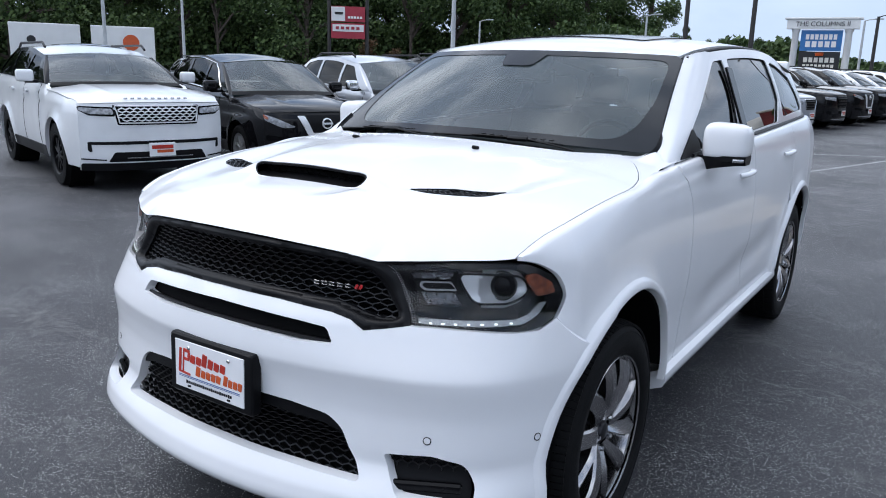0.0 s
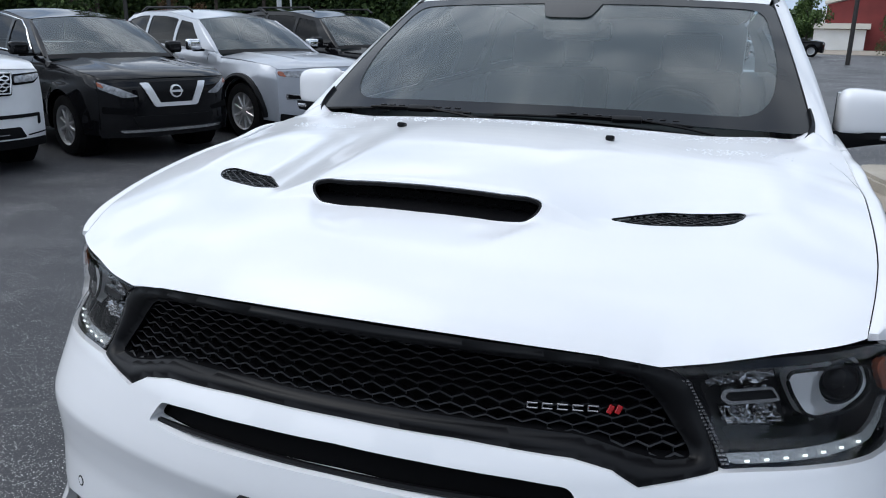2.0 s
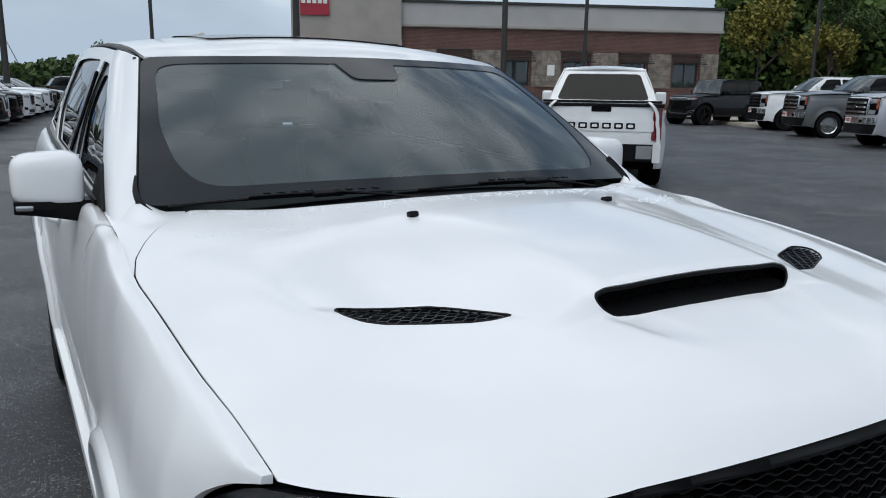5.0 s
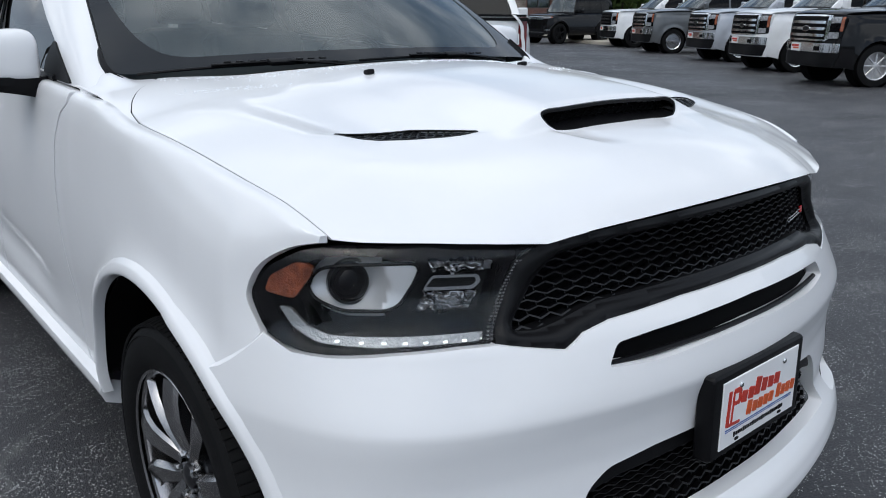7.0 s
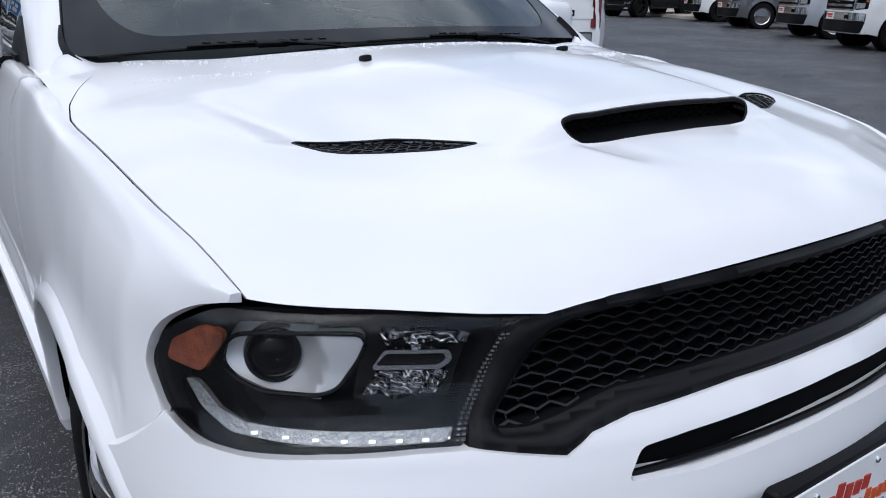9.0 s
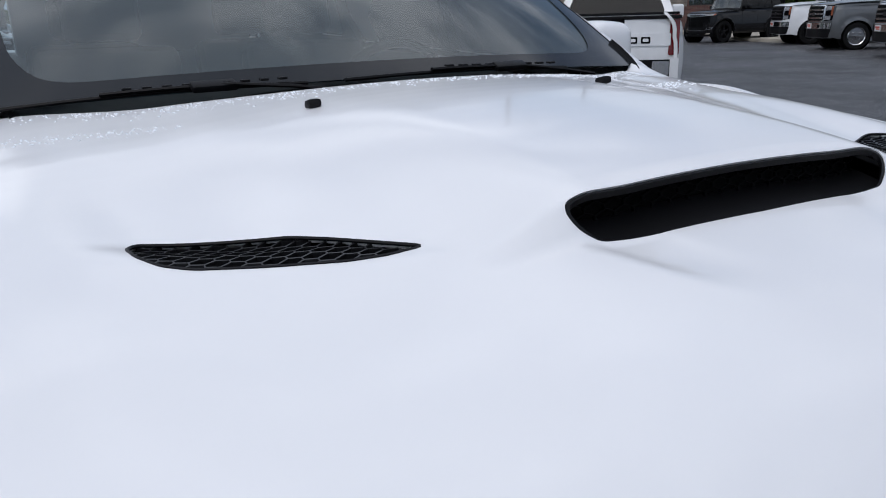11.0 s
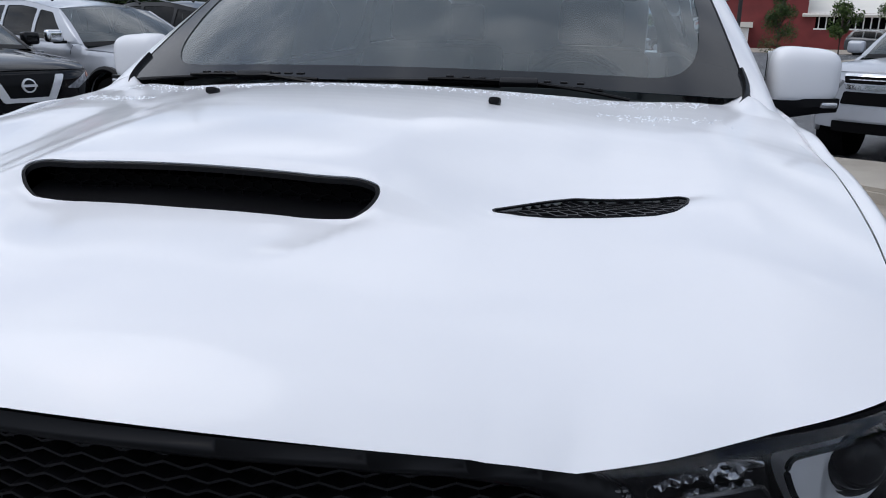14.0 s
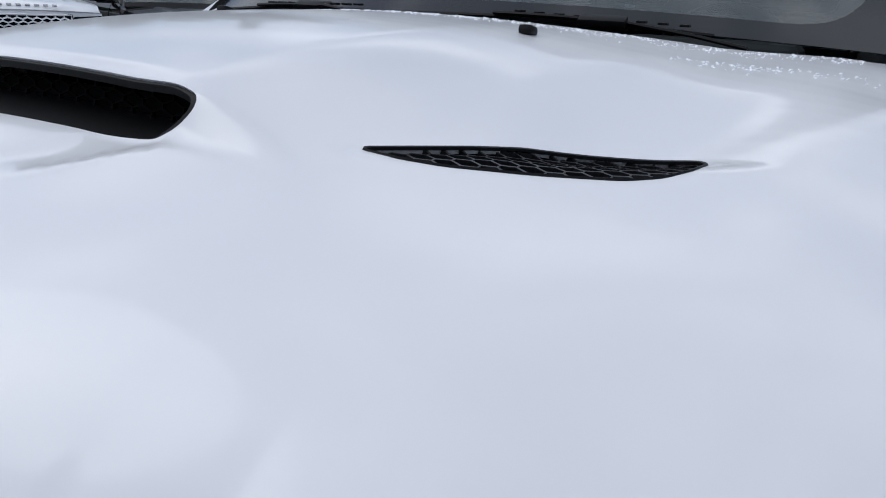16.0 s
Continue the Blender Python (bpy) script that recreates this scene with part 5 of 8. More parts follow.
# cabin seen through the glass
def seat(x, y, parent):
    ob = part("seat", add_box(bmesh.new(), (0.52, 0.52, 0.16), pose(x, y, 0.72), 0.05, 3), M_DARKINT, parent, "dark seat")
    part("seat_back", add_box(bmesh.new(), (0.50, 0.15, 0.62), pose(x, y + 0.32, 1.03, -14), 0.06, 3), M_DARKINT, ob)
    part("headrest", add_box(bmesh.new(), (0.27, 0.10, 0.19), pose(x, y + 0.44, 1.45, -10), 0.045, 3), M_DARKINT, ob)


for x in (-0.37, 0.37):
    seat(x, 2.62, car)
    seat(x, 3.5, car)
bm = bmesh.new()
add_box(bm, (1.42, 0.55, 0.20), pose(0, 1.78, 1.13, 4), 0.06, 3)
add_box(bm, (0.40, 0.16, 0.07), pose(0.37, 1.92, 1.235), 0.03, 3)
part("dashboard", bm, M_DARKINT, car, "dark dashboard")
bm = bmesh.new()
ring = [(0.37 + 0.185 * math.cos(a), 2.18 - 0.065 * math.sin(a), 1.17 + 0.17 * math.sin(a)) for a in np.linspace(0, 2 * math.pi, 36, endpoint=False)]
add_tube(bm, ring, 0.016, 8, True)
sw = part("steering_wheel", bm, M_SATIN, car, "dark steering wheel", 60)
part("wheel_hub", add_box(bmesh.new(), (0.20, 0.05, 0.12), pose(0.37, 2.16, 1.16, -20), 0.03, 3), M_DARKINT, sw)
part("cabin_floor", box((1.5, 3.2, 0.05), pose(0, 3.2, 0.5)), M_DARKINT, car, "dark cabin floor")

# ---- other vehicles: nose at local y = 0, facing -y ----
def car_paint(name, color, metal=0.0):
    return principled(name, color, 0.30 if color[0] > 0.05 else 0.06, metal=metal, coat=0.9 if color[0] > 0.05 else 0.0, spec=0.5 if color[0] > 0.05 else 0.28, noise_scale=2.5, noise_mix=0.12, fine=0.05, fine_scale=900)


P_WHITE = car_paint("paint_white", (0.78, 0.79, 0.80))
P_BLACK = car_paint("paint_black", (0.006, 0.006, 0.007))
P_SILVER = car_paint("paint_silver", (0.42, 0.44, 0.48), 0.35)
P_GREY = car_paint("paint_grey", (0.09, 0.095, 0.10), 0.3)
P_SLATE = car_paint("paint_slate", (0.045, 0.055, 0.07), 0.3)
M_AUTOGLASS = pane_glass("car_glass", (0.26, 0.32, 0.32), 1.0, 1.72, veil=0.10)
M_TAILRED = principled("tail_lamp_red", (0.16, 0.008, 0.010), 0.15, coat=0.5, noise_scale=30.0, noise_mix=0.3)
M_SIDEGLASS = pane_glass("car_side_glass", (0.05, 0.06, 0.06), 0.55, 1.40)
M_LAMP = principled("lamp_clear", (0.34, 0.35, 0.37), 0.12, coat=1.0, noise_scale=22.0, noise_mix=0.7, bump=0.3, bump_scale=90)
WHEELS = {}


def simple_wheel(r, style):
    """Meshes of a tyre and a rim, built once for each size."""
    if (r, style) in WHEELS:
        return WHEELS[(r, style)]
    bm = bmesh.new()
    k = r * 0.64
    add_lathe(bm, [(k, -0.10), (r * 0.8, -0.125), (r * 0.96, -0.11), (r, -0.06), (r, 0.06), (r * 0.96, 0.11), (r * 0.8, 0.125), (k, 0.11)], 36, "X")
    bmesh.ops.recalc_face_normals(bm, faces=bm.faces)
    tyre = bpy.data.meshes.new("tyre")
    bm.to_mesh(tyre)
    bm.free()
    tyre.materials.append(M_RUBBER)
    bm = bmesh.new()
    add_lathe(bm, [(k, 0.112), (k + 0.006, 0.118), (k - 0.012, 0.105), (k - 0.02, -0.08), (k * 0.5, -0.085), (0.001, -0.08)], 32, "X")
    n = {"five": 5, "ten": 10, "eight": 8, "disc": 0}[style]
    for i in range(n):
        a = 2 * math.pi * i / n
        m = Matrix.Rotation(a, 4, "X") @ pose(0.075, 0, k * 0.54, 0, -3, 0)
        add_box(bm, (0.035, 0.030 if n > 5 else 0.062, k * 0.92), m, 0.006)
    add_lathe(bm, [(0.001, 0.10), (0.04, 0.098), (0.075 if n else k * 0.9, 0.085), (0.08 if n else k * 0.98, 0.05)], 20, "X")
    if not n:
        for i in range(8):
            a = 2 * math.pi * i / 8
            add_box(bm, (0.04, 0.03, 0.03), Matrix.Rotation(a, 4, "X") @ pose(0.095, 0, k * 0.55), 0.008)
        add_lathe(bm, [(0.001, 0.15), (0.05, 0.145), (0.055, 0.09)], 16, "X")
    bmesh.ops.recalc_face_normals(bm, faces=bm.faces)
    rim = bpy.data.meshes.new("rim")
    bm.to_mesh(rim)
    bm.free()
    WHEELS[(r, style)] = (tyre, rim)
    for me in (tyre, rim):
        me.polygons.foreach_set("use_smooth", [True] * len(me.polygons))
        me.set_sharp_from_angle(angle=radians(35))
    return tyre, rim


RIMS = {}


def vehicle(name, label, at, paint, L=4.7, W=1.9, H=1.70, hood0=0.98, hood1=1.12, ycowl=1.35, yr0=2.15, yr1=4.1, yrear=4.55, belt0=1.12, belt1=1.2, fo=0.90, wb=2.75, r=0.36, front="plain", rim_mat=None, style="ten", pickup=0.0, cladding=False, lip=0.30, group="", back="plain", rails=True, plate=True, mirror=None, floating=False, category="car", chrome_line=False, dark_sill=False, black_pillars=False):
    ob = thing(name, label, category, group, at=at)
    half = W / 2
    hw = lambda y: half - 0.266 * max(0.0, 1 - max(y, 0) / 0.6) ** 2 - 0.12 * smooth(L - 0.5, L, y)
    nose = (lambda x: 0.4 * min(abs(x) / half, 1.0) ** 5) if pickup or floating else (lambda x: 0.319 * min(abs(x) / half, 1.0) ** 3)
    wf = 0.89 * half
    body_end = pickup or yrear

    def hz(x, y):
        k = min(max(y / ycowl, 0), 1)
        return hood0 + (hood1 - hood0) * k + 0.025 * math.sin(math.pi * k) - 0.075 * (abs(x) / half) ** 2.5 - 0.075 * math.exp(-max(y - nose(x), 0) / 0.085)

    def sx(y, z):
        x = hw(y) - 0.05 * ((z - 0.72) / 0.45) ** 2 * (1 if z < 0.72 else 0.7)
        for hub in (fo, fo + wb):
            d = math.hypot(y - hub, z - r)
            x += 0.030 * math.exp(-(((d - r - 0.05) / 0.06) ** 2))
        zt = hz(hw(y) - 0.06, y) if y < ycowl else belt0 + (belt1 - belt0) * smooth(ycowl, body_end, y)
        x -= 0.045 * max(0.0, (z - zt + 0.13) / 0.13) ** 2
        return x - 0.014 * math.exp(-(((z - 0.90 * hood0) / 0.035) ** 2))

    top = [(y, hz(hw(y) - 0.06, y) - 0.004) for y in np.linspace(0.225, ycowl, 8)] + [(ycowl + 0.15, belt0)]
    if pickup:
        top += [(pickup, belt1), (pickup + 0.02, belt1 + 0.04), (L - 0.02, belt1 + 0.06)]
    else:
        top += [(yrear - 0.4, belt1), (L - 0.10, belt1 - 0.04), (L - 0.03, belt1 - 0.25)]
    R_ = r + 0.065

    def arc(hub):
        return [(hub + R_ * math.cos(radians(a)), r + R_ * math.sin(radians(a))) for a in np.linspace(-10, 190, 15)]

    outline = top + [(L - 0.02, 0.55), (L - 0.10, lip + 0.06)] + arc(fo + wb) + arc(fo) + [(0.26, lip - 0.02), (0.225, 0.40), (0.223, 0.5)]
    for s in (1, -1):
        sd = sheet("body_side", outline, [], lambda u, v, s=s: (s * sx(u, v), u, v), 0.08, paint, ob, "", inward=lambda u, v, s=s: (-s, 0, 0), lip=0.05, flip=s < 0)
        for hub in (fo, fo + wb):
            part("wheel_well", add_lathe(bmesh.new(), [(R_ - 0.01, s * (half - 0.06)), (R_ - 0.02, s * (half - 0.34)), (0.02, s * (half - 0.36))], 20, "X", pose(0, hub, r)), M_VOID, sd)
            if cladding:
                part("arch_trim", add_tube(bmesh.new(), [(s * (sx(y, z) + 0.006), y, z) for y, z in [(hub + (R_ + 0.03) * math.cos(radians(a)), r + (R_ + 0.03) * math.sin(radians(a))) for a in np.linspace(-5, 185, 17)]], 0.04, 6), M_BLACK, sd, "black arch trim")
        low = [(fo + R_ + 0.03, lip), (fo + wb - R_ - 0.03, lip), (fo + wb - R_ - 0.03, lip + 0.14), (fo + R_ + 0.03, lip + 0.14)]
        sheet("sill_trim", low, [], lambda u, v, s=s: (s * (sx(u, v) + 0.012), u, v), 0.3, M_BLACK if cladding or dark_sill or paint is P_BLACK else paint, sd, lip=0.02, flip=s < 0)
        for y0 in ((2.05, 2.95) if not pickup else (2.35, 3.25)):
            if y0 + 0.4 < body_end:
                yy = y0 + 0.35
                part("door_handle", add_box(bmesh.new(), (0.03, 0.20, 0.03), pose(s * (sx(yy, belt0 - 0.12) + 0.015), yy, belt0 - 0.12), 0.01, 2), paint, sd)
                part("door_gap", add_tube(bmesh.new(), [(s * (sx(y0 - 0.35, z) + 0.0005), y0 - 0.35, z) for z in np.linspace(lip + 0.12, belt0 - 0.02, 9)], 0.004, 4), M_VOID, sd)
    hood_out = mirrored([(x, nose(x) + 0.035) for x in np.linspace(0, wf - 0.02, 9)] + [(hw(y) - 0.055, y) for y in np.linspace(0.30, ycowl, 7)] + [(half * 0.5, ycowl + 0.03), (0, ycowl + 0.0)])
    sheet("hood", hood_out, [], lambda u, v: (u, v, hz(u, v) + 0.012 * math.exp(-(((abs(u) - 0.5 * half) / 0.06) ** 2)) * smooth(0.15, 0.6, v)), 0.07, paint, ob, lip=0.02)
    fz = hood0 - 0.075
    fy = lambda x, z: nose(x) + 0.05 * max(0, (z - 0.55)) ** 2 + 0.16 * max(0, 0.42 - z) + 0.035 * smooth(fz - 0.09, fz + 0.02, z)
    face = lambda d: (lambda u, v: (u, fy(u, v) + d, v))
    edge_z = lambda x: hz(x, nose(x) + 0.035) - 0.005
    fascia = sheet("front_bumper", [(-wf, lip - 0.04), (0, lip - 0.04), (wf, lip - 0.04), (wf, 0.5)] + [(x, edge_z(x)) for x in np.linspace(wf, -wf, 21)] + [(-wf, 0.5)], [], face(0), 0.06, paint, ob, lip=0.06, inward=lambda u, v: (0, 1, 0))

    def patch(nm, poly, mat, d=-0.006, lab="", both=False, holder=fascia, rr=0.02):
        out = [sheet(nm, round_poly(poly, rr, 2), [], face(d), 0.07, mat, holder, lab, lip=0.02, inward=lambda u, v: (0, 1, 0))]
        if both:
            out.append(sheet(nm, round_poly([(-u, v) for u, v in reversed(poly)], rr, 2), [], face(d), 0.07, mat, holder, lab, lip=0.02, inward=lambda u, v: (0, 1, 0)))
        return out

    g1 = fz - 0.015
    if front == "hex":
        patch("lamp_surround", [(0.50, g1 - 0.125), (wf - 0.10, g1 - 0.115), (wf, g1 - 0.055), (wf, g1 - 0.005), (0.52, g1 - 0.015)], M_GLOSSBLACK, both=True)
        patch("headlamp", [(0.52, g1 - 0.10), (wf - 0.10, g1 - 0.095), (wf - 0.004, g1 - 0.05), (wf - 0.004, g1 - 0.02), (0.53, g1 - 0.035)], M_LAMP, -0.012, lab="slim clear headlamp", both=True)
        gs_ = [(-0.46, g1 - 0.20), (0.46, g1 - 0.20), (0.50, g1 + 0.0), (-0.50, g1 + 0.0)]
        patch("grille_surround", [(-0.48, g1 - 0.225), (0.48, g1 - 0.225), (0.525, g1 + 0.01), (-0.525, g1 + 0.01)], M_GLOSSBLACK, -0.004)
        gr = patch("grille", gs_, M_VOID, -0.010, lab="black grille with silver mesh")[0]
        lattice("grille_mesh", [(-0.44, g1 - 0.185), (0.44, g1 - 0.185), (0.475, g1 - 0.015), (-0.475, g1 - 0.015)], 0.085, 0.034, lambda u, v, d: Vector((u, fy(u, v) - 0.022 + d, v)), 0.012, 0.013, M_BOWL, gr)
        part("grille_frame", add_tube(bmesh.new(), [(u, fy(u, v) - 0.020, v) for u, v in resample(gs_, 0.08)], 0.009, 5, True), M_BOWL, gr)
        patch("upper_slot", [(-0.80, 0.565), (0.80, 0.565), (0.80, 0.60), (0.0, 0.605), (-0.80, 0.60)], M_BLACK)
        patch("slot_end", [(0.755, 0.475), (0.80, 0.49), (0.80, 0.58), (0.765, 0.58)], M_BLACK, both=True)
        patch("intake", [(-0.60, 0.36), (0.60, 0.36), (0.53, 0.475), (-0.53, 0.475)], M_BLACK)
        patch("valance", [(-wf, lip - 0.045), (wf, lip - 0.045), (wf, 0.345), (-wf, 0.345)], M_BLACK)
        patch("side_line", [(0.62, 0.375), (wf, 0.39), (wf, 0.405), (0.62, 0.39)], M_BLACK, both=True, rr=0.003)
        for k in range(10):
            part("letter_shape", add_box(bmesh.new(), (0.045, 0.012, 0.022), pose(-0.36 + 0.08 * k, 0.085, hz(0.2, 0.085) + 0.012, -35), 0.003), M_SILVER, ob)
        patch("trim_line", [(-0.4, 0.40), (0.4, 0.40), (0.4, 0.412), (-0.4, 0.412)], M_CHROME, -0.014, rr=0.003)
    elif front == "vee":
        patch("headlamp", [(0.44, g1 - 0.155), (0.60, g1 - 0.17), (wf - 0.005, g1 - 0.07), (wf - 0.005, g1 + 0.01), (0.66, g1 - 0.05)], M_LAMP, lab="clear headlamp", both=True)
        patch("marker", [(wf - 0.05, g1 - 0.06), (wf - 0.003, g1 - 0.045), (wf - 0.003, g1 + 0.005), (wf - 0.04, g1 - 0.02)], M_AMBER, -0.012, both=True, rr=0.005)
        patch("grille", [(-0.30, 0.62), (0.30, 0.62), (0.42, g1), (-0.42, g1)], M_BLACK, lab="black grille")
        patch("chrome_vee", [(0.20, 0.635), (0.27, 0.60), (0.42, g1 - 0.005), (0.32, g1 - 0.005)], M_BOWL, -0.02, "chrome vee", both=True)
        patch("chrome_base", [(-0.27, 0.60), (0.27, 0.60), (0.25, 0.645), (-0.25, 0.645)], M_BOWL, -0.022)
        eb = patch("emblem", [(0.075 * math.cos(a), g1 - 0.11 + 0.075 * math.sin(a)) for a in np.linspace(0, 6.28, 16, endpoint=False)], M_BOWL, -0.026)[0]
        patch("emblem_face", [(0.058 * math.cos(a), g1 - 0.11 + 0.058 * math.sin(a)) for a in np.linspace(0, 6.28, 16, endpoint=False)], M_SATIN, -0.030, holder=eb)
        patch("emblem_bar", [(-0.08, g1 - 0.123), (0.08, g1 - 0.123), (0.08, g1 - 0.097), (-0.08, g1 - 0.097)], M_BOWL, -0.034, holder=eb, rr=0.004)
        patch("fog_pocket", [(0.50, 0.52), (0.80, 0.54), (0.80, 0.62), (0.48, 0.57)], M_VOID, both=True)
        patch("intake", [(-0.45, 0.36), (0.45, 0.36), (0.52, 0.50), (-0.52, 0.50)], M_BLACK)
        patch("trim_line", [(-0.62, 0.315), (0.62, 0.315), (0.66, 0.345), (-0.66, 0.345)], M_CHROME, -0.014, rr=0.005)
    elif front == "slots":
        patch("headlamp", [(0.46, g1 - 0.10), (wf - 0.02, g1 - 0.07), (wf - 0.02, g1 - 0.005), (0.46, g1 - 0.005)], M_LAMP, lab="clear headlamp", both=True)
        patch("marker", [(wf - 0.09, g1 - 0.08), (wf - 0.012, g1 - 0.06), (wf - 0.012, g1 - 0.005), (wf - 0.06, g1 - 0.005)], M_AMBER, -0.012, both=True)
        for k in range(7):
            x = -0.39 + 0.13 * k
            patch("grille_ring", [(x - 0.055, g1 - 0.125), (x + 0.055, g1 - 0.125), (x + 0.055, g1 + 0.0), (x - 0.055, g1 + 0.0)], M_CHROME, -0.014)
            patch("grille_slot", [(x - 0.040, g1 - 0.110), (x + 0.040, g1 - 0.110), (x + 0.040, g1 - 0.016), (x - 0.040, g1 - 0.016)], M_VOID, -0.020)
        patch("fog_ring", [(0.52, 0.56), (0.78, 0.58), (0.78, 0.66), (0.55, 0.63)], M_CHROME, both=True)
        patch("fog_pocket", [(0.55, 0.58), (0.76, 0.595), (0.76, 0.645), (0.57, 0.62)], M_VOID, -0.012, both=True)
        patch("intake", [(-0.50, 0.37), (0.50, 0.37), (0.56, 0.50), (-0.56, 0.50)], M_BLACK)
        patch("trim_line", [(-0.50, 0.505), (0.50, 0.505), (0.52, 0.52), (-0.52, 0.52)], M_CHROME, -0.014, rr=0.004)
        patch("bumper_trim", [(-wf + 0.02, 0.27), (wf - 0.02, 0.27), (wf - 0.02, 0.40), (0.6, 0.36), (-0.6, 0.36), (-wf + 0.02, 0.40)], M_BLACK)
    elif front == "truck":
        patch("grille_frame", [(-0.66, 0.90), (0.66, 0.90), (0.66, g1 + 0.015), (-0.66, g1 + 0.015)], M_CHROME if rim_mat is not M_SATIN else M_SATIN, -0.010, "chrome grille frame", rr=0.05)
        gr = patch("grille", [(-0.61, 0.935), (0.61, 0.935), (0.61, g1 - 0.02), (-0.61, g1 - 0.02)], M_VOID, -0.016, "black grille with broad bars")[0]
        zs = [0.93 + (g1 - 0.95) * f for f in (0.18, 0.46, 0.74)]
        for z in zs:
            patch("grille_bar", [(-0.60, z - 0.028), (0.60, z - 0.028), (0.60, z + 0.028), (-0.60, z + 0.028)], M_CHROME if rim_mat is not M_SATIN else M_SATIN, -0.034, rr=0.012, holder=gr)
        ring = [(0.125 * math.cos(a), zs[1] + 0.062 * math.sin(a)) for a in np.linspace(0, 6.28, 18, endpoint=False)]
        patch("emblem", ring, M_CHROME, -0.046, holder=gr)
        patch("emblem_face", [(u * 0.86, zs[1] + (v - zs[1]) * 0.78) for u, v in ring], M_SATIN, -0.052, holder=gr)
        patch("headlamp", [(0.665, 0.92), (wf - 0.002, 0.95), (wf - 0.002, g1 + 0.005), (0.665, g1 + 0.005)], M_GLOSSBLACK, -0.010, "black headlamp with stacked clear lenses", both=True)
        for za, zb2 in ((0.95, 1.08), (g1 - 0.16, g1 - 0.03)):
            patch("lens", [(0.70, za), (wf - 0.05, za + 0.01), (wf - 0.05, zb2), (0.70, zb2)], M_LAMP, -0.016, both=True, rr=0.012)
        patch("lamp_edge", [(0.672, 0.93), (0.692, 0.93), (0.692, g1), (0.672, g1)], M_CHROME, -0.018, both=True, rr=0.004)
        patch("marker", [(wf - 0.040, 1.10), (wf - 0.004, 1.10), (wf - 0.004, g1 - 0.03), (wf - 0.040, g1 - 0.03)], M_AMBER, -0.018, both=True, rr=0.006)
        patch("chrome_bumper", [(-wf, 0.68), (wf, 0.68), (wf, 0.86), (-wf, 0.86)], M_CHROME, -0.045, "chrome front bumper")
        patch("bumper_trim", [(-wf + 0.05, 0.40), (wf - 0.05, 0.40), (wf, 0.67), (-wf, 0.67)], M_BLACK, -0.03)
        patch("tow_slot", [(0.40, 0.71), (0.56, 0.71), (0.56, 0.80), (0.40, 0.80)], M_VOID, -0.052, both=True)
    elif front == "runner":
        patch("headlamp", [(0.60, g1 - 0.17), (wf - 0.06, g1 - 0.15), (wf - 0.004, g1 - 0.03), (wf - 0.004, g1 + 0.01), (0.52, g1 - 0.07)], M_LAMP, lab="clear headlamp", both=True)
        patch("lamp_lens", [(0.60, g1 - 0.15), (0.70, g1 - 0.145), (0.70, g1 - 0.075), (0.60, g1 - 0.085)], M_GLOSSBLACK, -0.014, both=True)
        patch("grille", [(-0.52, g1 - 0.09), (0.52, g1 - 0.09), (0.55, g1 - 0.01), (-0.55, g1 - 0.01)], M_VOID, -0.006, "black grille")
        patch("grille_bar", [(-0.50, g1 - 0.155), (0.50, g1 - 0.155), (0.53, g1 - 0.10), (-0.53, g1 - 0.10)], M_CHROME, -0.020)
        patch("grille_edge", [(-0.55, g1 - 0.012), (0.55, g1 - 0.012), (0.53, g1 + 0.02), (-0.53, g1 + 0.02)], M_CHROME, -0.020)
        patch("emblem", [(0.085 * math.cos(a), g1 - 0.085 + 0.06 * math.sin(a)) for a in np.linspace(0, 6.28, 14, endpoint=False)], M_CHROME, -0.026)
        patch("intake", [(-0.55, 0.67), (0.55, 0.67), (0.52, 0.81), (-0.52, 0.81)], M_VOID)
        patch("bumper_bar", [(-0.60, 0.50), (0.60, 0.50), (0.60, 0.64), (-0.60, 0.64)], paint, -0.03)
        patch("fog_pocket", [(0.70, 0.62), (0.79, 0.62), (0.82, 0.74), (0.78, 0.84), (0.66, 0.80), (0.73, 0.73)], M_BLACK, both=True)
        patch("fog_lamp", [(0.755 + 0.035 * math.cos(a), 0.675 + 0.035 * math.sin(a)) for a in np.linspace(0, 6.28, 12, endpoint=False)], M_LAMP, -0.014, both=True)
        patch("bumper_trim", [(-0.62, 0.36), (0.62, 0.36), (0.62, 0.48), (-0.62, 0.48)], M_VOID)
    else:
        patch("headlamp", [(0.48, g1 - 0.14), (wf - 0.01, g1 - 0.09), (wf - 0.01, g1 - 0.01), (0.48, g1 - 0.03)], M_LAMP, lab="clear headlamp", both=True)
        gq = [(-0.30, 0.66), (0.30, 0.66), (0.40, g1 - 0.02), (0.38, g1), (-0.38, g1), (-0.40, g1 - 0.02)]
        pg = patch("grille", gq, M_VOID, lab="black grille")[0]
        part("grille_frame", add_tube(bmesh.new(), [(u, fy(u, v) - 0.014, v) for u, v in resample(gq, 0.08)], 0.011, 5, True), M_SATIN if paint is P_BLACK else M_CHROME, pg)
        for k in range(4):
            z = 0.68 + (g1 - 0.74) * k / 3
            q = 0.30 + 0.08 * k / 3
            patch("grille_bar", [(-q, z), (q, z), (q, z + 0.022), (-q, z + 0.022)], M_SATIN, -0.014, rr=0.004)
        patch("intake", [(-0.50, 0.36), (0.50, 0.36), (0.58, 0.48), (-0.58, 0.48)], M_BLACK)
        patch("fog_pocket", [(0.62, 0.46), (0.80, 0.48), (0.80, 0.58), (0.64, 0.56)], M_VOID, both=True)
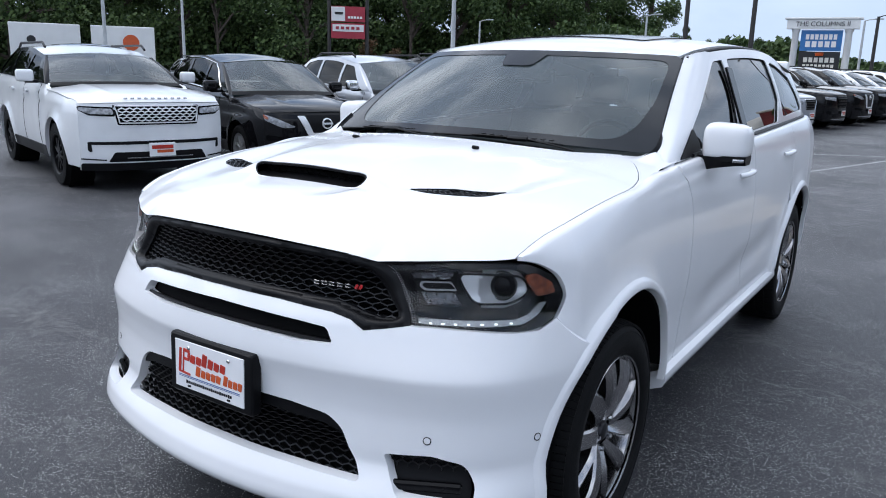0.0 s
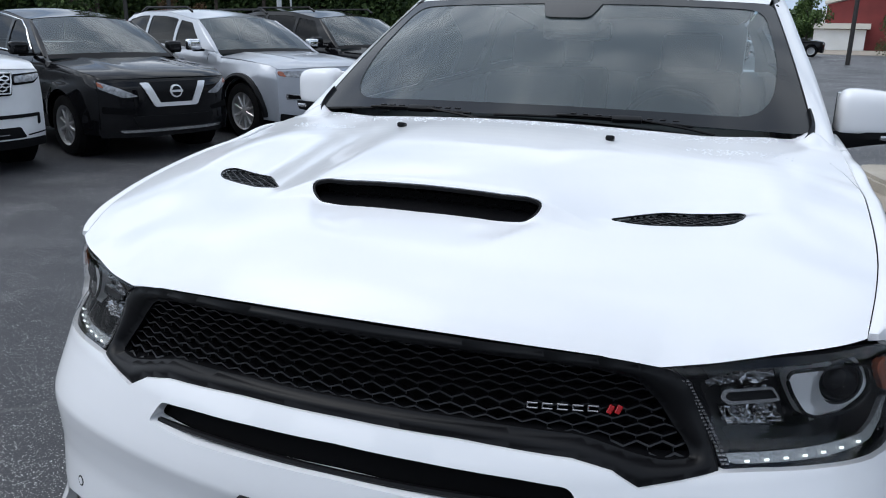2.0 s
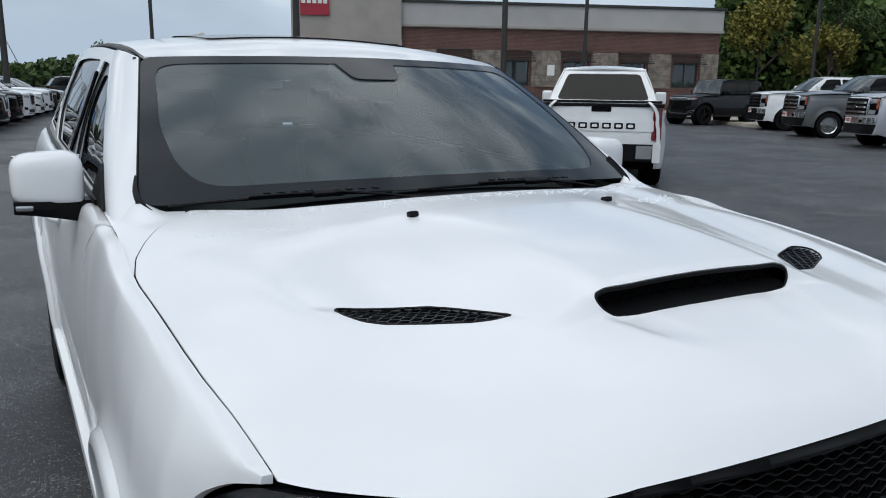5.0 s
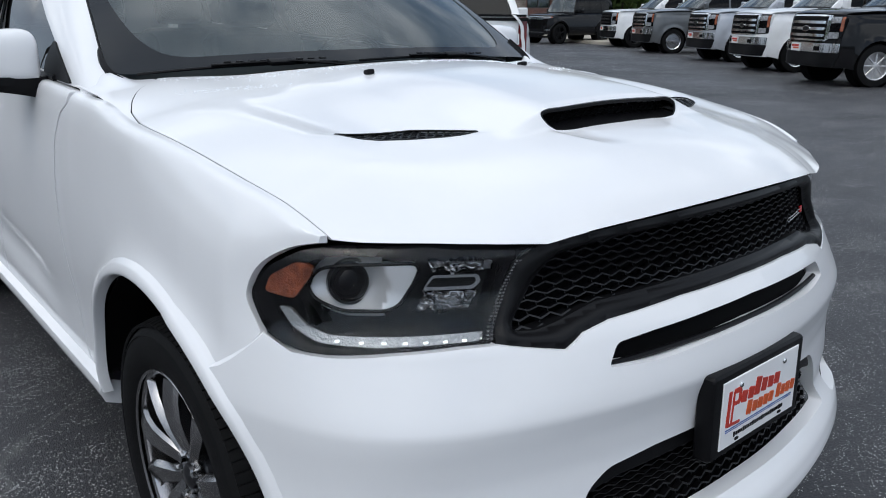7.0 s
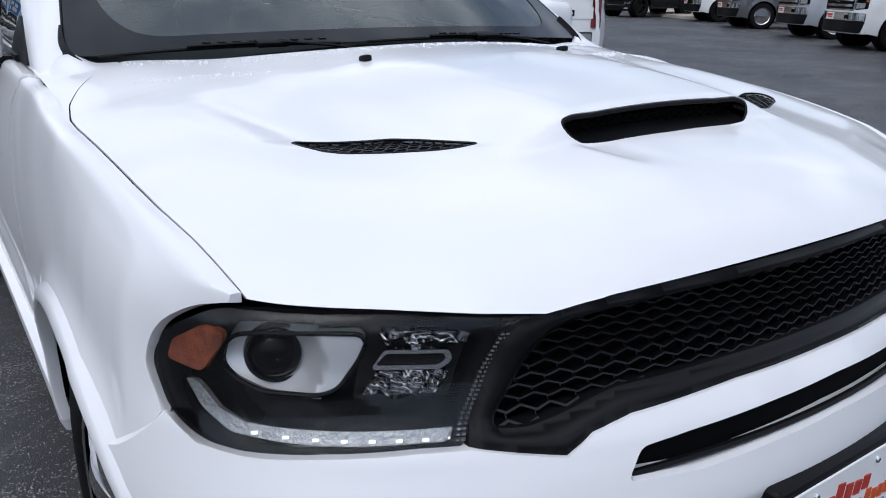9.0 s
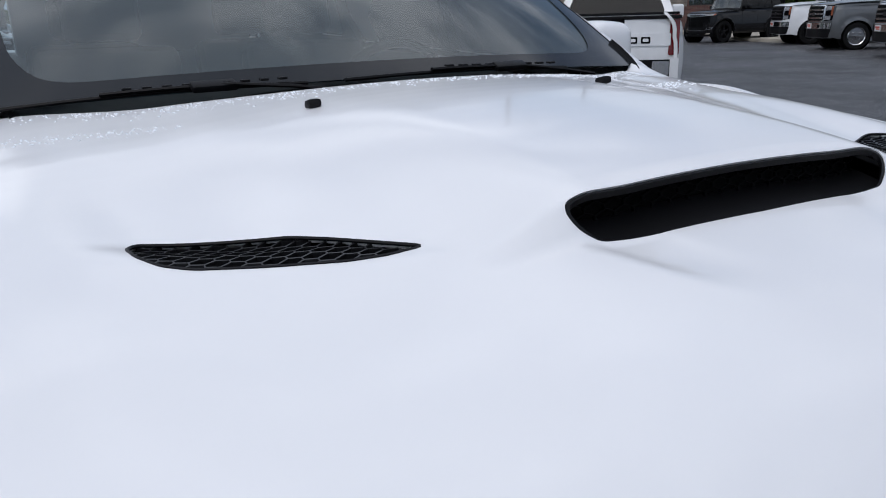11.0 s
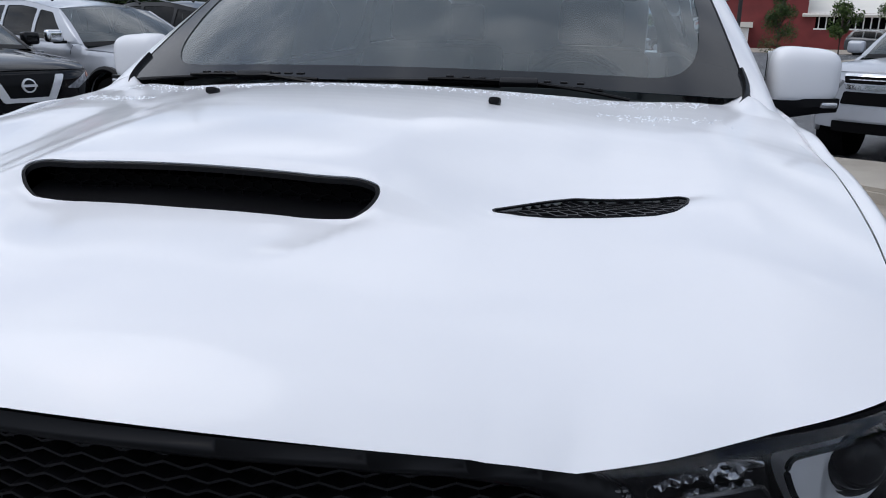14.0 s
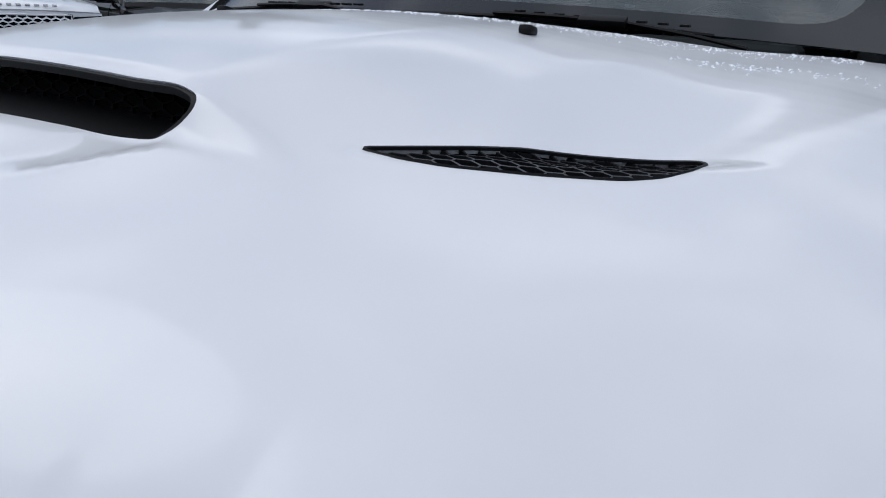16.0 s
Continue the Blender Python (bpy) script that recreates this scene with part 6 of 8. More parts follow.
        patch("trim_line", [(-0.60, 0.31), (0.60, 0.31), (0.60, 0.33), (-0.60, 0.33)], M_CHROME, -0.012, rr=0.004)
    if plate:
        z = 0.76 if front == "truck" else 0.50
        pl = part("plate", add_box(bmesh.new(), (0.32, 0.012, 0.165), pose(0.0 if front != "truck" else -0.25, fy(0, z) - 0.055, z), 0.006), M_PLATE, fascia, "white dealer plate")
        pm = pose(0.0 if front != "truck" else -0.25, fy(0, z) - 0.062, z)
        part("red_bar", add_box(bmesh.new(), (0.26, 0.003, 0.045), pm @ pose(0, 0, 0.03)), M_PLATERED, pl)
        part("orange_bar", add_box(bmesh.new(), (0.20, 0.003, 0.035), pm @ pose(0.03, 0, -0.02)), M_PLATEORANGE, pl)
    # glass house
    xr = 0.365 * W if not floating else 0.39 * W
    fdrop = (lambda y: 0.05 * smooth(yr0 + 0.4, yr0 - 0.1, y)) if pickup or floating else (lambda y: 0.115 * smooth(yr0 + 1.0, yr0 - 0.1, y))
    ztop = lambda x, y: H - 0.05 * (abs(x) / xr) ** 2 - fdrop(y) - 0.05 * smooth(yr1 - 0.5, yr1, y)
    hb = lambda y: hw(y) - 0.07

    def scr(u, v):
        lo = Vector((u * (hb(ycowl) - 0.05), ycowl - 0.03 + 0.14 * u * u, hood1 - 0.012 - 0.02 * u * u))
        hi = Vector((u * (xr - 0.03), yr0 + 0.08 * u * u, ztop(u * (xr - 0.03), yr0) - 0.004))
        return lo.lerp(hi, v) + Vector((0, -0.02, 0.02)) * math.sin(math.pi * v)

    ws = sheet("windscreen", round_poly([(-1, 0.02), (1, 0.02), (1, 1), (-1, 1)], 0.05, 2), [], scr, 0.2, M_AUTOGLASS, ob, "dark windscreen", lip=0.0)
    sheet("black_border", [(-1, 0), (1, 0), (1, 0.09), (-1, 0.09)], [], lambda u, v: scr(u, v) + Vector((0, -0.004, 0.003)), 0.15, M_BLACK, ws, lip=0.0)
    yb = pickup or yrear

    def gp(y, v, s):
        lo = Vector((hb(y), y, belt0 + (belt1 - belt0) * smooth(ycowl, yb, y)))
        hi = Vector((xr - (0.06 if not pickup else 0.02) * smooth(yr1 - 0.6, yr1 + 0.3, y), y, H - 0.055 - fdrop(y) - 0.05 * smooth(yr1 - 0.5, yr1, y)))
        p = lo.lerp(hi, v)
        p.x += 0.02 * math.sin(math.pi * v)
        return Vector((s * p.x, p.y, p.z))

    y_a, y_b = ycowl + 0.14, yr0 + 0.10
    GREENV = [(y_a, 0), (yb, 0), (yr1, 1), (y_b, 1)]
    n = 2 if (pickup or L < 4.3) else 3
    y0, y1 = y_a + 0.30, (yb + yr1) / 2 - 0.12
    wins = []
    for k in range(n):
        a, b = y0 + (y1 - y0) * k / n + 0.035, y0 + (y1 - y0) * (k + 1) / n - 0.035
        if k == 0:
            wins.append([(a, 0.06), (b, 0.06), (b, 0.88), (max(a, y_b + 0.05), 0.88)])
        elif k == n - 1 and not pickup:
            wins.append([(a, 0.06), (b + 0.03, 0.10), (b - 0.12, 0.86), (a, 0.88)])
        else:
            wins.append([(a, 0.06), (b, 0.06), (b, 0.88), (a, 0.88)])
    wins = [round_poly(w, 0.04, 2) for w in wins]
    for s in (1, -1):
        gs = sheet("greenhouse_side", GREENV, wins, lambda u, v, s=s: gp(u, v, s), 0.16, M_GLOSSBLACK if floating or black_pillars else paint, ob, "", inward=lambda u, v, s=s: (-s, 0, 0), lip=0.02, flip=s < 0, step_v=0.2)
        for w in wins:
            sheet("side_window", w, [], lambda u, v, s=s: gp(u, v, s) + Vector((-s * 0.008, 0, 0)), 0.3, M_SIDEGLASS, gs, lip=0.0, flip=s < 0, step_v=0.4)
        if chrome_line:
            ring = [(y0 - 0.02, 0.02), (y1 + 0.05, 0.05), (y1 - 0.05, 0.88), (y1 - 0.2, 0.93), (y_b + 0.12, 0.93), (y_b - 0.10, 0.72)]
            part("window_trim", add_tube(bmesh.new(), [gp(u, v, s) + Vector((s * 0.008, 0, 0)) for u, v in resample(ring, 0.15)], 0.011, 5, True), M_CHROME, gs, "chrome window line")
        # front pillar
        bm = bmesh.new()
        rows = []
        for k in range(7):
            v = k / 6
            a, b = scr(s * 1.0, v), gp(y_a + (y_b - y_a) * v, v, s)
            rows.append([bm.verts.new(p) for p in (a, a.lerp(b, 0.5) + Vector((s * 0.012, -0.008, 0.01)), b)])
        for p, q in zip(rows, rows[1:]):
            for k in range(2):
                bm.faces.new((p[k], p[k + 1], q[k + 1], q[k]))
        part("front_pillar", bm, M_GLOSSBLACK if floating or black_pillars else paint, gs, "", 70)
        mm = mirror or paint
        mb = bmesh.new()
        ysc = y_a + 0.28
        add_box(mb, (0.21, 0.12, 0.155 if not pickup else 0.24), pose(s * (hw(ysc) + 0.10), ysc, belt0 + 0.09), 0.045, 3)
        mi = part("wing_mirror", mb, mm, ob, "", 40)
        part("mirror_stalk", add_box(bmesh.new(), (0.16, 0.07, 0.04), pose(s * (hw(ysc) + 0.02), ysc, belt0 + 0.015), 0.012, 2), M_BLACK, mi)
        if rails:
            part("roof_rail", add_tube(bmesh.new(), [(s * (xr - 0.04), yr0 + 0.25, H - 0.05), (s * (xr - 0.04), yr0 + 0.38, H + 0.015), (s * (xr - 0.05), yr1 - 0.45, H + 0.01), (s * (xr - 0.06), yr1 - 0.25, H - 0.06)], 0.018, 6), M_SATIN, ob)
    roof_o = mirrored([(0, yr0), (0.5 * xr, yr0 + 0.02), (xr - 0.03, yr0 + 0.085), (xr + 0.002, yr0 + 0.16), (xr + 0.002 - (0.05 if not pickup else 0.01), yr1), (0, yr1 + 0.03)])
    sheet("roof", roof_o, [], lambda u, v: (u, v, ztop(u, v)), 0.2, paint if not floating else M_GLOSSBLACK, ob, lip=0.03)
    # back
    zb = belt1 + (0.06 if pickup else -0.02)
    ry = lambda x, z: L - 0.02 - 0.10 * (abs(x) / half) ** 4 - 0.05 * max(0, z - 0.8)
    wb_ = hw(L) + 0.02
    zl = 0.60 if pickup else 0.36
    tail = sheet("tailgate", [(-wb_, zl), (wb_, zl), (wb_, zb), (-wb_, zb)], [], lambda u, v: (u, ry(u, v), v), 0.16, paint, ob, "", inward=lambda u, v: (0, -1, 0), lip=0.06, flip=True)

    def rear_patch(nm, poly, mat, d=0.006, lab="", both=False):
        for p in ([poly] + ([[(-u, v) for u, v in reversed(poly)]] if both else [])):
            sheet(nm, round_poly(p, 0.015, 2), [], lambda u, v: (u, ry(u, v) + d, v), 0.12, mat, tail, lab, inward=lambda u, v: (0, -1, 0), lip=0.02, flip=True)

    if back == "pickup":
        rear_patch("tail_lamp", [(wb_ - 0.15, 0.80), (wb_ + 0.0, 0.80), (wb_ + 0.0, zb - 0.03), (wb_ - 0.13, zb - 0.03)], M_TAILRED, 0.012, "red tail lamp", True)
        rear_patch("bumper", [(-wb_, 0.48), (wb_, 0.48), (wb_, 0.74), (-wb_, 0.74)], M_BLACK, 0.05, "black rear bumper")
        rear_patch("bumper_end", [(0.55, 0.52), (wb_ - 0.13, 0.52), (wb_ - 0.13, 0.72), (0.55, 0.72)], M_CHROME, 0.062, "chrome bumper end", True)
        rear_patch("bumper_corner", [(wb_ - 0.12, 0.46), (wb_, 0.46), (wb_, 0.76), (wb_ - 0.12, 0.76)], paint, 0.066, "", True)
        rear_patch("handle", [(-0.15, zb - 0.16), (0.15, zb - 0.16), (0.15, zb - 0.08), (-0.15, zb - 0.08)], M_VOID, 0.008, "black tailgate handle")
        rear_patch("spoiler_lip", [(-wb_ + 0.01, zb - 0.025), (wb_ - 0.01, zb - 0.025), (wb_ - 0.01, zb + 0.01), (-wb_ + 0.01, zb + 0.01)], M_BLACK, 0.012)
        rear_patch("crease", [(-wb_ + 0.12, 0.93), (wb_ - 0.12, 0.93), (wb_ - 0.12, 1.10), (-wb_ + 0.12, 1.10)], paint, 0.016)
        for k in range(6):
            x = -0.45 + 0.18 * k
            rear_patch("letter_shape", [(x - 0.066, 0.965), (x + 0.066, 0.965), (x + 0.066, 1.055), (x - 0.066, 1.055)], M_BLACK, 0.024)
            rear_patch("letter_gap", [(x - 0.040, 0.988), (x + 0.040, 0.988), (x + 0.040, 1.032), (x - 0.040, 1.032)], paint, 0.028)
        part("plate", add_box(bmesh.new(), (0.32, 0.012, 0.165), pose(0.0, L + 0.06, 0.615), 0.006), M_PLATE, tail, "white dealer plate with red shapes")
        part("red_bar", add_box(bmesh.new(), (0.26, 0.004, 0.06), pose(0.0, L + 0.068, 0.625)), M_PLATERED, tail)
        bed = bmesh.new()
        add_box(bed, (W - 0.16, L - pickup - 0.06, 0.05), pose(0, (L + pickup) / 2, belt1 + 0.0), 0.01)
        part("bed_cover", bed, M_BLACK, ob, "black bed cover")
    else:
        rear_patch("tail_lamp", [(0.42, belt1 - 0.22), (wb_ - 0.0, belt1 - 0.26), (wb_ - 0.0, belt1 - 0.08), (0.45, belt1 - 0.12)], M_TAILRED, 0.012, "red tail lamp", True)
        rear_patch("bumper_trim", [(-wb_ + 0.03, 0.38), (wb_ - 0.03, 0.38), (wb_ - 0.03, 0.58), (-wb_ + 0.03, 0.58)], M_BLACK, 0.02)
        rear_patch("plate", [(-0.16, 0.72), (0.16, 0.72), (0.16, 0.88), (-0.16, 0.88)], M_PLATE, 0.012)
        if pickup:
            part("bed_cover", add_box(bmesh.new(), (W - 0.16, L - pickup - 0.06, 0.05), pose(0, (L + pickup) / 2, belt1)), M_BLACK, ob)
    rw = lambda u, v: Vector((u * (hb(yb - 0.05) - 0.06), yb, belt1)).lerp(Vector((u * (xr - 0.08), yr1 - 0.01, H - 0.12)), v) + Vector((0, 0.012, 0.004))
    sheet("rear_frame", [(-1.08, -0.02), (1.08, -0.02), (1.06, 1.12), (-1.06, 1.12)], [round_poly([(-0.93, 0.08), (0.93, 0.08), (0.93, 0.92), (-0.93, 0.92)], 0.1, 2)], lambda u, v: rw(u, v) + Vector((0, 0.004, 0)), 0.2, paint, ob, lip=0.0, flip=True)
    sheet("rear_window", [(-1.0, 0.02), (1.0, 0.02), (1.0, 0.98), (-1.0, 0.98)], [], lambda u, v: rw(u, v) + Vector((0, -0.004, 0)), 0.25, M_SIDEGLASS if pickup else M_AUTOGLASS, ob, "dark rear window", lip=0.0, flip=True)
    part("underbody", box((W - 0.55, L - 0.7, 0.35), pose(0, L / 2, lip + 0.20)), M_VOID, ob, "dark underbody")
    part("cabin", box((W - 0.5, yr1 - ycowl - 0.9, 0.5), pose(0, (ycowl + yr1) / 2 + 0.3, belt0 - 0.28), 0.05), M_DARKINT, ob, "dark seats")
    tyre, rim = simple_wheel(r, style)
    key = (r, style, (rim_mat or M_RIM).name)
    if key not in RIMS:
        RIMS[key] = rim.copy()
        RIMS[key].materials.clear()
        RIMS[key].materials.append(rim_mat or M_RIM)
    for s in (1, -1):
        for hub in (fo, fo + wb):
            w = new("wheel")
            w.parent = ob
            w.matrix_basis = pose(s * (half - 0.125), hub, r, 0, 0, 0 if s > 0 else 180)
            link_part("tyre", tyre, w)
            link_part("rim", RIMS[key], w)
    return ob


def by_wheel(x, y, face, W, fo, side, z=0.0):
    """The pose that puts the front wheel of one side (+1 local +x) at (x, y), with the nose facing that way."""
    th = math.atan2(face[0], -face[1])
    lx, ly = side * (W / 2 - 0.10), fo
    c, s = math.cos(th), math.sin(th)
    return pose(x - (c * lx - s * ly), y - (s * lx + c * ly), z, 0, 0, math.degrees(th))

# ---- ground ----
def ground_sheet():
    bm = bmesh.new()
    r = [0, 3, 8, 20, 60, 200, 900]
    xs = sorted({s * a for a in r for s in (1, -1)})
    grid = [[bm.verts.new((x, y, 0)) for x in xs] for y in xs]
    for a, b in zip(grid, grid[1:]):
        for k in range(len(xs) - 1):
            bm.faces.new((a[k], a[k + 1], b[k + 1], b[k]))
    me = bpy.data.meshes.new("ground")
    bm.to_mesh(me)
    bm.free()
    me.materials.append(M_ASPHALT)
    return tagged(new("ground", me), "dark worn asphalt car park with pale grit and cracks", "ground", kind="structure")


ground = ground_sheet()

# ---- the parked vehicles ----
ROW = (0.93, -0.36)
SUVS = dict(L=4.8, W=1.93, H=1.68, hood0=1.0, hood1=1.13, ycowl=1.45, yr0=2.25, yr1=4.35, yrear=4.7, belt0=1.14, belt1=1.24, fo=0.93, wb=2.87, r=0.375)
vehicle("suv_parked", "white luxury SUV with silver mesh grille and black wheels", by_wheel(-7.5, 4.02, (0.955, -0.295), 1.95, 0.93, -1), P_WHITE, **{**SUVS, "W": 1.95, "H": 1.74, "L": 4.9, "r": 0.39, "hood0": 1.11, "hood1": 1.23, "belt0": 1.23, "belt1": 1.30, "ycowl": 1.40, "yr0": 2.15}, black_pillars=True, dark_sill=True, front="hex", rim_mat=M_SATIN, style="ten", group="parked cars in the near row")
vehicle("suv_parked", "black compact SUV with chrome vee grille", by_wheel(-6.65, 6.2, ROW, 1.84, 0.92, -1), P_BLACK, L=4.69, W=1.84, H=1.70, hood0=0.97, hood1=1.12, ycowl=1.30, yr0=2.1, yr1=4.1, yrear=4.55, belt0=1.12, belt1=1.22, fo=0.92, wb=2.70, r=0.355, front="vee", style="ten", plate=False, rails=False, chrome_line=True, group="parked cars in the near row")
vehicle("suv_parked", "silver SUV with seven-slot grille and dark cladding", by_wheel(-5.6, 8.25, ROW, 1.94, 0.90, -1), P_SILVER, L=4.82, W=1.94, H=1.74, hood0=1.04, hood1=1.15, ycowl=1.42, yr0=2.2, yr1=4.2, yrear=4.65, belt0=1.15, belt1=1.24, fo=0.90, wb=2.915, r=0.385, front="slots", style="ten", cladding=True, plate=False, mirror=M_CHROME, group="parked cars in the near row")
vehicle("suv_parked", "black luxury SUV with dark grille", by_wheel(-4.8, 10.45, ROW, 1.98, 0.86, -1), P_BLACK, L=4.9, W=1.98, H=1.80, hood0=1.08, hood1=1.19, ycowl=1.45, yr0=2.15, yr1=4.4, yrear=4.75, belt0=1.18, belt1=1.26, fo=0.86, wb=2.92, r=0.39, front="plain", style="five", group="parked cars in the near row")
FAR_ROW = (0.97, -0.2)
kinds = [
    (P_SLATE, "dark blue-grey SUV with silver wheels", "plain", 1.72), (P_SILVER, "silver SUV with broad dark grille", "plain", 1.73), (P_BLACK, "black luxury SUV", "plain", 1.82), (P_BLACK, "black SUV with chrome grille frame", "vee", 1.90),
    (P_BLACK, "large black SUV", "truck", 1.92), (P_WHITE, "white SUV", "plain", 1.88), (P_WHITE, "white SUV with black grille", "vee", 1.78), (P_WHITE, "large white SUV", "plain", 1.90), (P_BLACK, "black SUV", "plain", 1.85), (P_SILVER, "silver SUV", "plain", 1.75),
]
for k, (pt, lab, fr, hh) in enumerate(kinds):
    x, y = -3.35 + 0.47 * k, 19.2 + 2.75 * k
    vehicle("suv_parked", lab + " parked in a long row", by_wheel(x, y, FAR_ROW, 1.95, 0.9, -1), pt, **{**SUVS, "H": hh, "W": 1.95, "fo": 0.9, "hood0": 0.60 * hh, "hood1": 0.67 * hh, "belt0": 0.675 * hh, "belt1": 0.73 * hh, "L": 4.9, "r": 0.385}, front=fr if fr != "truck" else "plain", style="five" if k % 2 else "ten", chrome_line=k in (0, 3), group="parked cars in the far row")
# cars behind the near row, some seen from the back
vehicle("suv_parked", "dark blue pickup behind the white SUV", pose(-14.5, 9.5, 0, 0, 0, 70), P_SLATE, L=5.6, W=2.0, H=1.90, hood0=1.10, hood1=1.24, ycowl=1.5, yr0=2.25, yr1=3.75, yrear=4.1, belt0=1.25, belt1=1.3, fo=0.95, wb=3.6, r=0.40, front="plain", pickup=4.0, rails=False, group="parked cars in the back row")
vehicle("suv_parked", "grey crossover behind the black SUV", pose(-13.0, 12.5, 0, 0, 0, 70), P_GREY, **{**SUVS, "H": 1.66}, group="parked cars in the back row")
vehicle("suv_parked", "white SUV behind the silver SUV", pose(-13.5, 20.5, 0, 0, 0, 70), P_WHITE, **SUVS, group="parked cars in the back row")
for k, (pt, lab) in enumerate(((P_SILVER, "silver SUV seen from the back with red lamps"), (P_GREY, "grey SUV seen from the back with red lamps"), (P_BLACK, "black SUV seen from the back"), (P_WHITE, "white SUV seen from the back"))):
    vehicle("suv_parked", lab, pose(-10.6 - 0.6 * k, 24.0 + 2.9 * k, 0, 0, 0, -112), pt, **SUVS, group="parked cars facing away")
# the white pickup, seen from behind
TF = (0.66, 0.75)
vehicle("pickup_truck", "white pickup truck with tailgate closed and red lamps", by_wheel(8.47, 9.10, TF, 2.03, 4.62, -1), P_WHITE, L=5.93, W=2.03, H=1.98, hood0=1.18, hood1=1.30, ycowl=1.6, yr0=2.3, yr1=3.65, yrear=3.95, belt0=1.30, belt1=1.32, fo=0.97, wb=3.65, r=0.41, front="truck", pickup=3.9, back="pickup", rails=False, style="five", category="pickup truck")
# trucks in the right-hand row
TRF = (-0.84, 0.54)
trucks = [((15.58, 6.04), P_BLACK, "large black pickup truck with chrome bumper", "eight", M_RIM), ((18.22, 9.0), P_WHITE, "large white pickup truck with chrome bumper", "eight", M_CHROME), ((20.84, 12.05), P_SILVER, "large silver pickup truck with chrome bumper", "eight", M_CHROME), ((23.5, 16.2), P_GREY, "large grey dual-wheel pickup truck", "disc", M_CHROME), ((26.2, 19.9), P_WHITE, "white pickup truck with black grille", "eight", M_SATIN)]
for (x, y), pt, lab, st, rm in trucks:
    vehicle("pickup_truck", lab, by_wheel(x, y, TRF, 2.03, 1.0, 1), pt, L=6.3, W=2.03, H=2.15, hood0=1.50, hood1=1.57, ycowl=1.65, yr0=2.35, yr1=4.05, yrear=4.35, belt0=1.57, belt1=1.58, fo=1.0, wb=4.06, r=0.43, front="truck", pickup=4.3, back="pickup", rails=False, style=st, rim_mat=rm, lip=0.42, group="pickup trucks in a row", category="pickup truck")
# black boxy off-roader
vehicle("off_road_car", "black boxy off-road car with black wheels", by_wheel(26.3, 24.2, (-1.0, 0.02), 1.92, 0.66, 1), P_BLACK, L=4.6, W=1.92, H=2.06, hood0=1.30, hood1=1.36, ycowl=1.50, yr0=1.80, yr1=4.4, yrear=4.55, belt0=1.38, belt1=1.40, fo=0.66, wb=3.0, r=0.46, front="slots", rim_mat=M_SATIN, style="five", cladding=True, rails=False, plate=False, floating=True, lip=0.45)
# silver SUV behind the concrete island
vehicle("suv_parked", "silver SUV with broad dark grille beside a concrete island", by_wheel(3.16, 10.1, (-0.56, -0.83), 1.925, 0.90, -1), P_SILVER, L=4.83, W=1.925, H=1.76, hood0=1.08, hood1=1.17, ycowl=1.35, yr0=2.0, yr1=4.25, yrear=4.6, belt0=1.18, belt1=1.24, fo=0.90, wb=2.79, r=0.39, lip=0.44, front="runner", style="five", plate=False)
# small cars by the far buildings
for k, (x, y, rz, pt) in enumerate(((21.0, 62.0, 60, P_GREY), (24.5, 60.0, 75, P_WHITE), (28.0, 58.5, -100, P_WHITE), (6.5, 58.0, 95, P_BLACK))):
    vehicle("suv_parked", ("grey SUV", "white saloon", "white SUV with red lamps", "black off-road car")[k] + " far off by the red building", pose(x, y, 0, 0, 0, rz), pt, **{**SUVS, "H": (1.8, 1.5, 1.7, 1.85)[k]}, group="far cars")

# ---- surroundings ----
M_CONCRETE = principled("concrete", (0.40, 0.36, 0.30), 0.85, noise_scale=1.3, noise_mix=0.28, bump=0.3, bump_scale=60, fine=0.35, fine_scale=160)
M_CURB = principled("kerb_concrete", (0.36, 0.31, 0.25), 0.85, noise_scale=2.2, noise_mix=0.35, bump=0.3, bump_scale=70, fine=0.35, fine_scale=120)
M_POLEDARK = principled("bronze_pole", (0.028, 0.025, 0.023), 0.5, noise_scale=3.0, noise_mix=0.3)
M_POLELIGHT = principled("galvanised_pole", (0.50, 0.52, 0.53), 0.45, noise_scale=3.0, noise_mix=0.2)
M_STUCCO = principled("beige_stucco", (0.36, 0.33, 0.30), 0.9, noise_scale=0.8, noise_mix=0.15, fine=0.2, fine_scale=60)
M_STUCCO2 = principled("grey_fascia", (0.42, 0.41, 0.40), 0.85, noise_scale=0.6, noise_mix=0.12, fine=0.2, fine_scale=60)
M_BARN = principled("red_cladding", (0.20, 0.030, 0.028), 0.7, noise_scale=0.7, noise_mix=0.25)
M_ROOFWHITE = principled("pale_roof", (0.72, 0.69, 0.62), 0.6, noise_scale=0.5, noise_mix=0.1)
M_LINE = principled("road_paint", (0.42, 0.42, 0.41), 0.7, noise_scale=9.0, noise_mix=0.75)
M_SIGNWHITE = principled("sign_white", (0.78, 0.78, 0.76), 0.5, noise_scale=1.0, noise_mix=0.08)
M_SIGNBLUE = principled("sign_blue", (0.03, 0.16, 0.42), 0.4, noise_scale=2.0, noise_mix=0.1)
M_SIGNRED = principled("sign_red", (0.36, 0.02, 0.04), 0.4, noise_scale=2.0, noise_mix=0.1)
M_SIGNBLACK = principled("sign_black", (0.012, 0.012, 0.013), 0.4, noise_scale=2.0, noise_mix=0.1)
M_SIGNBROWN = principled("sign_brown", (0.10, 0.02, 0.02), 0.5, noise_scale=2.0, noise_mix=0.2)
M_BARK = principled("bark", (0.09, 0.07, 0.055), 0.9, noise_scale=5.0, noise_mix=0.5, bump=0.6, bump_scale=20)


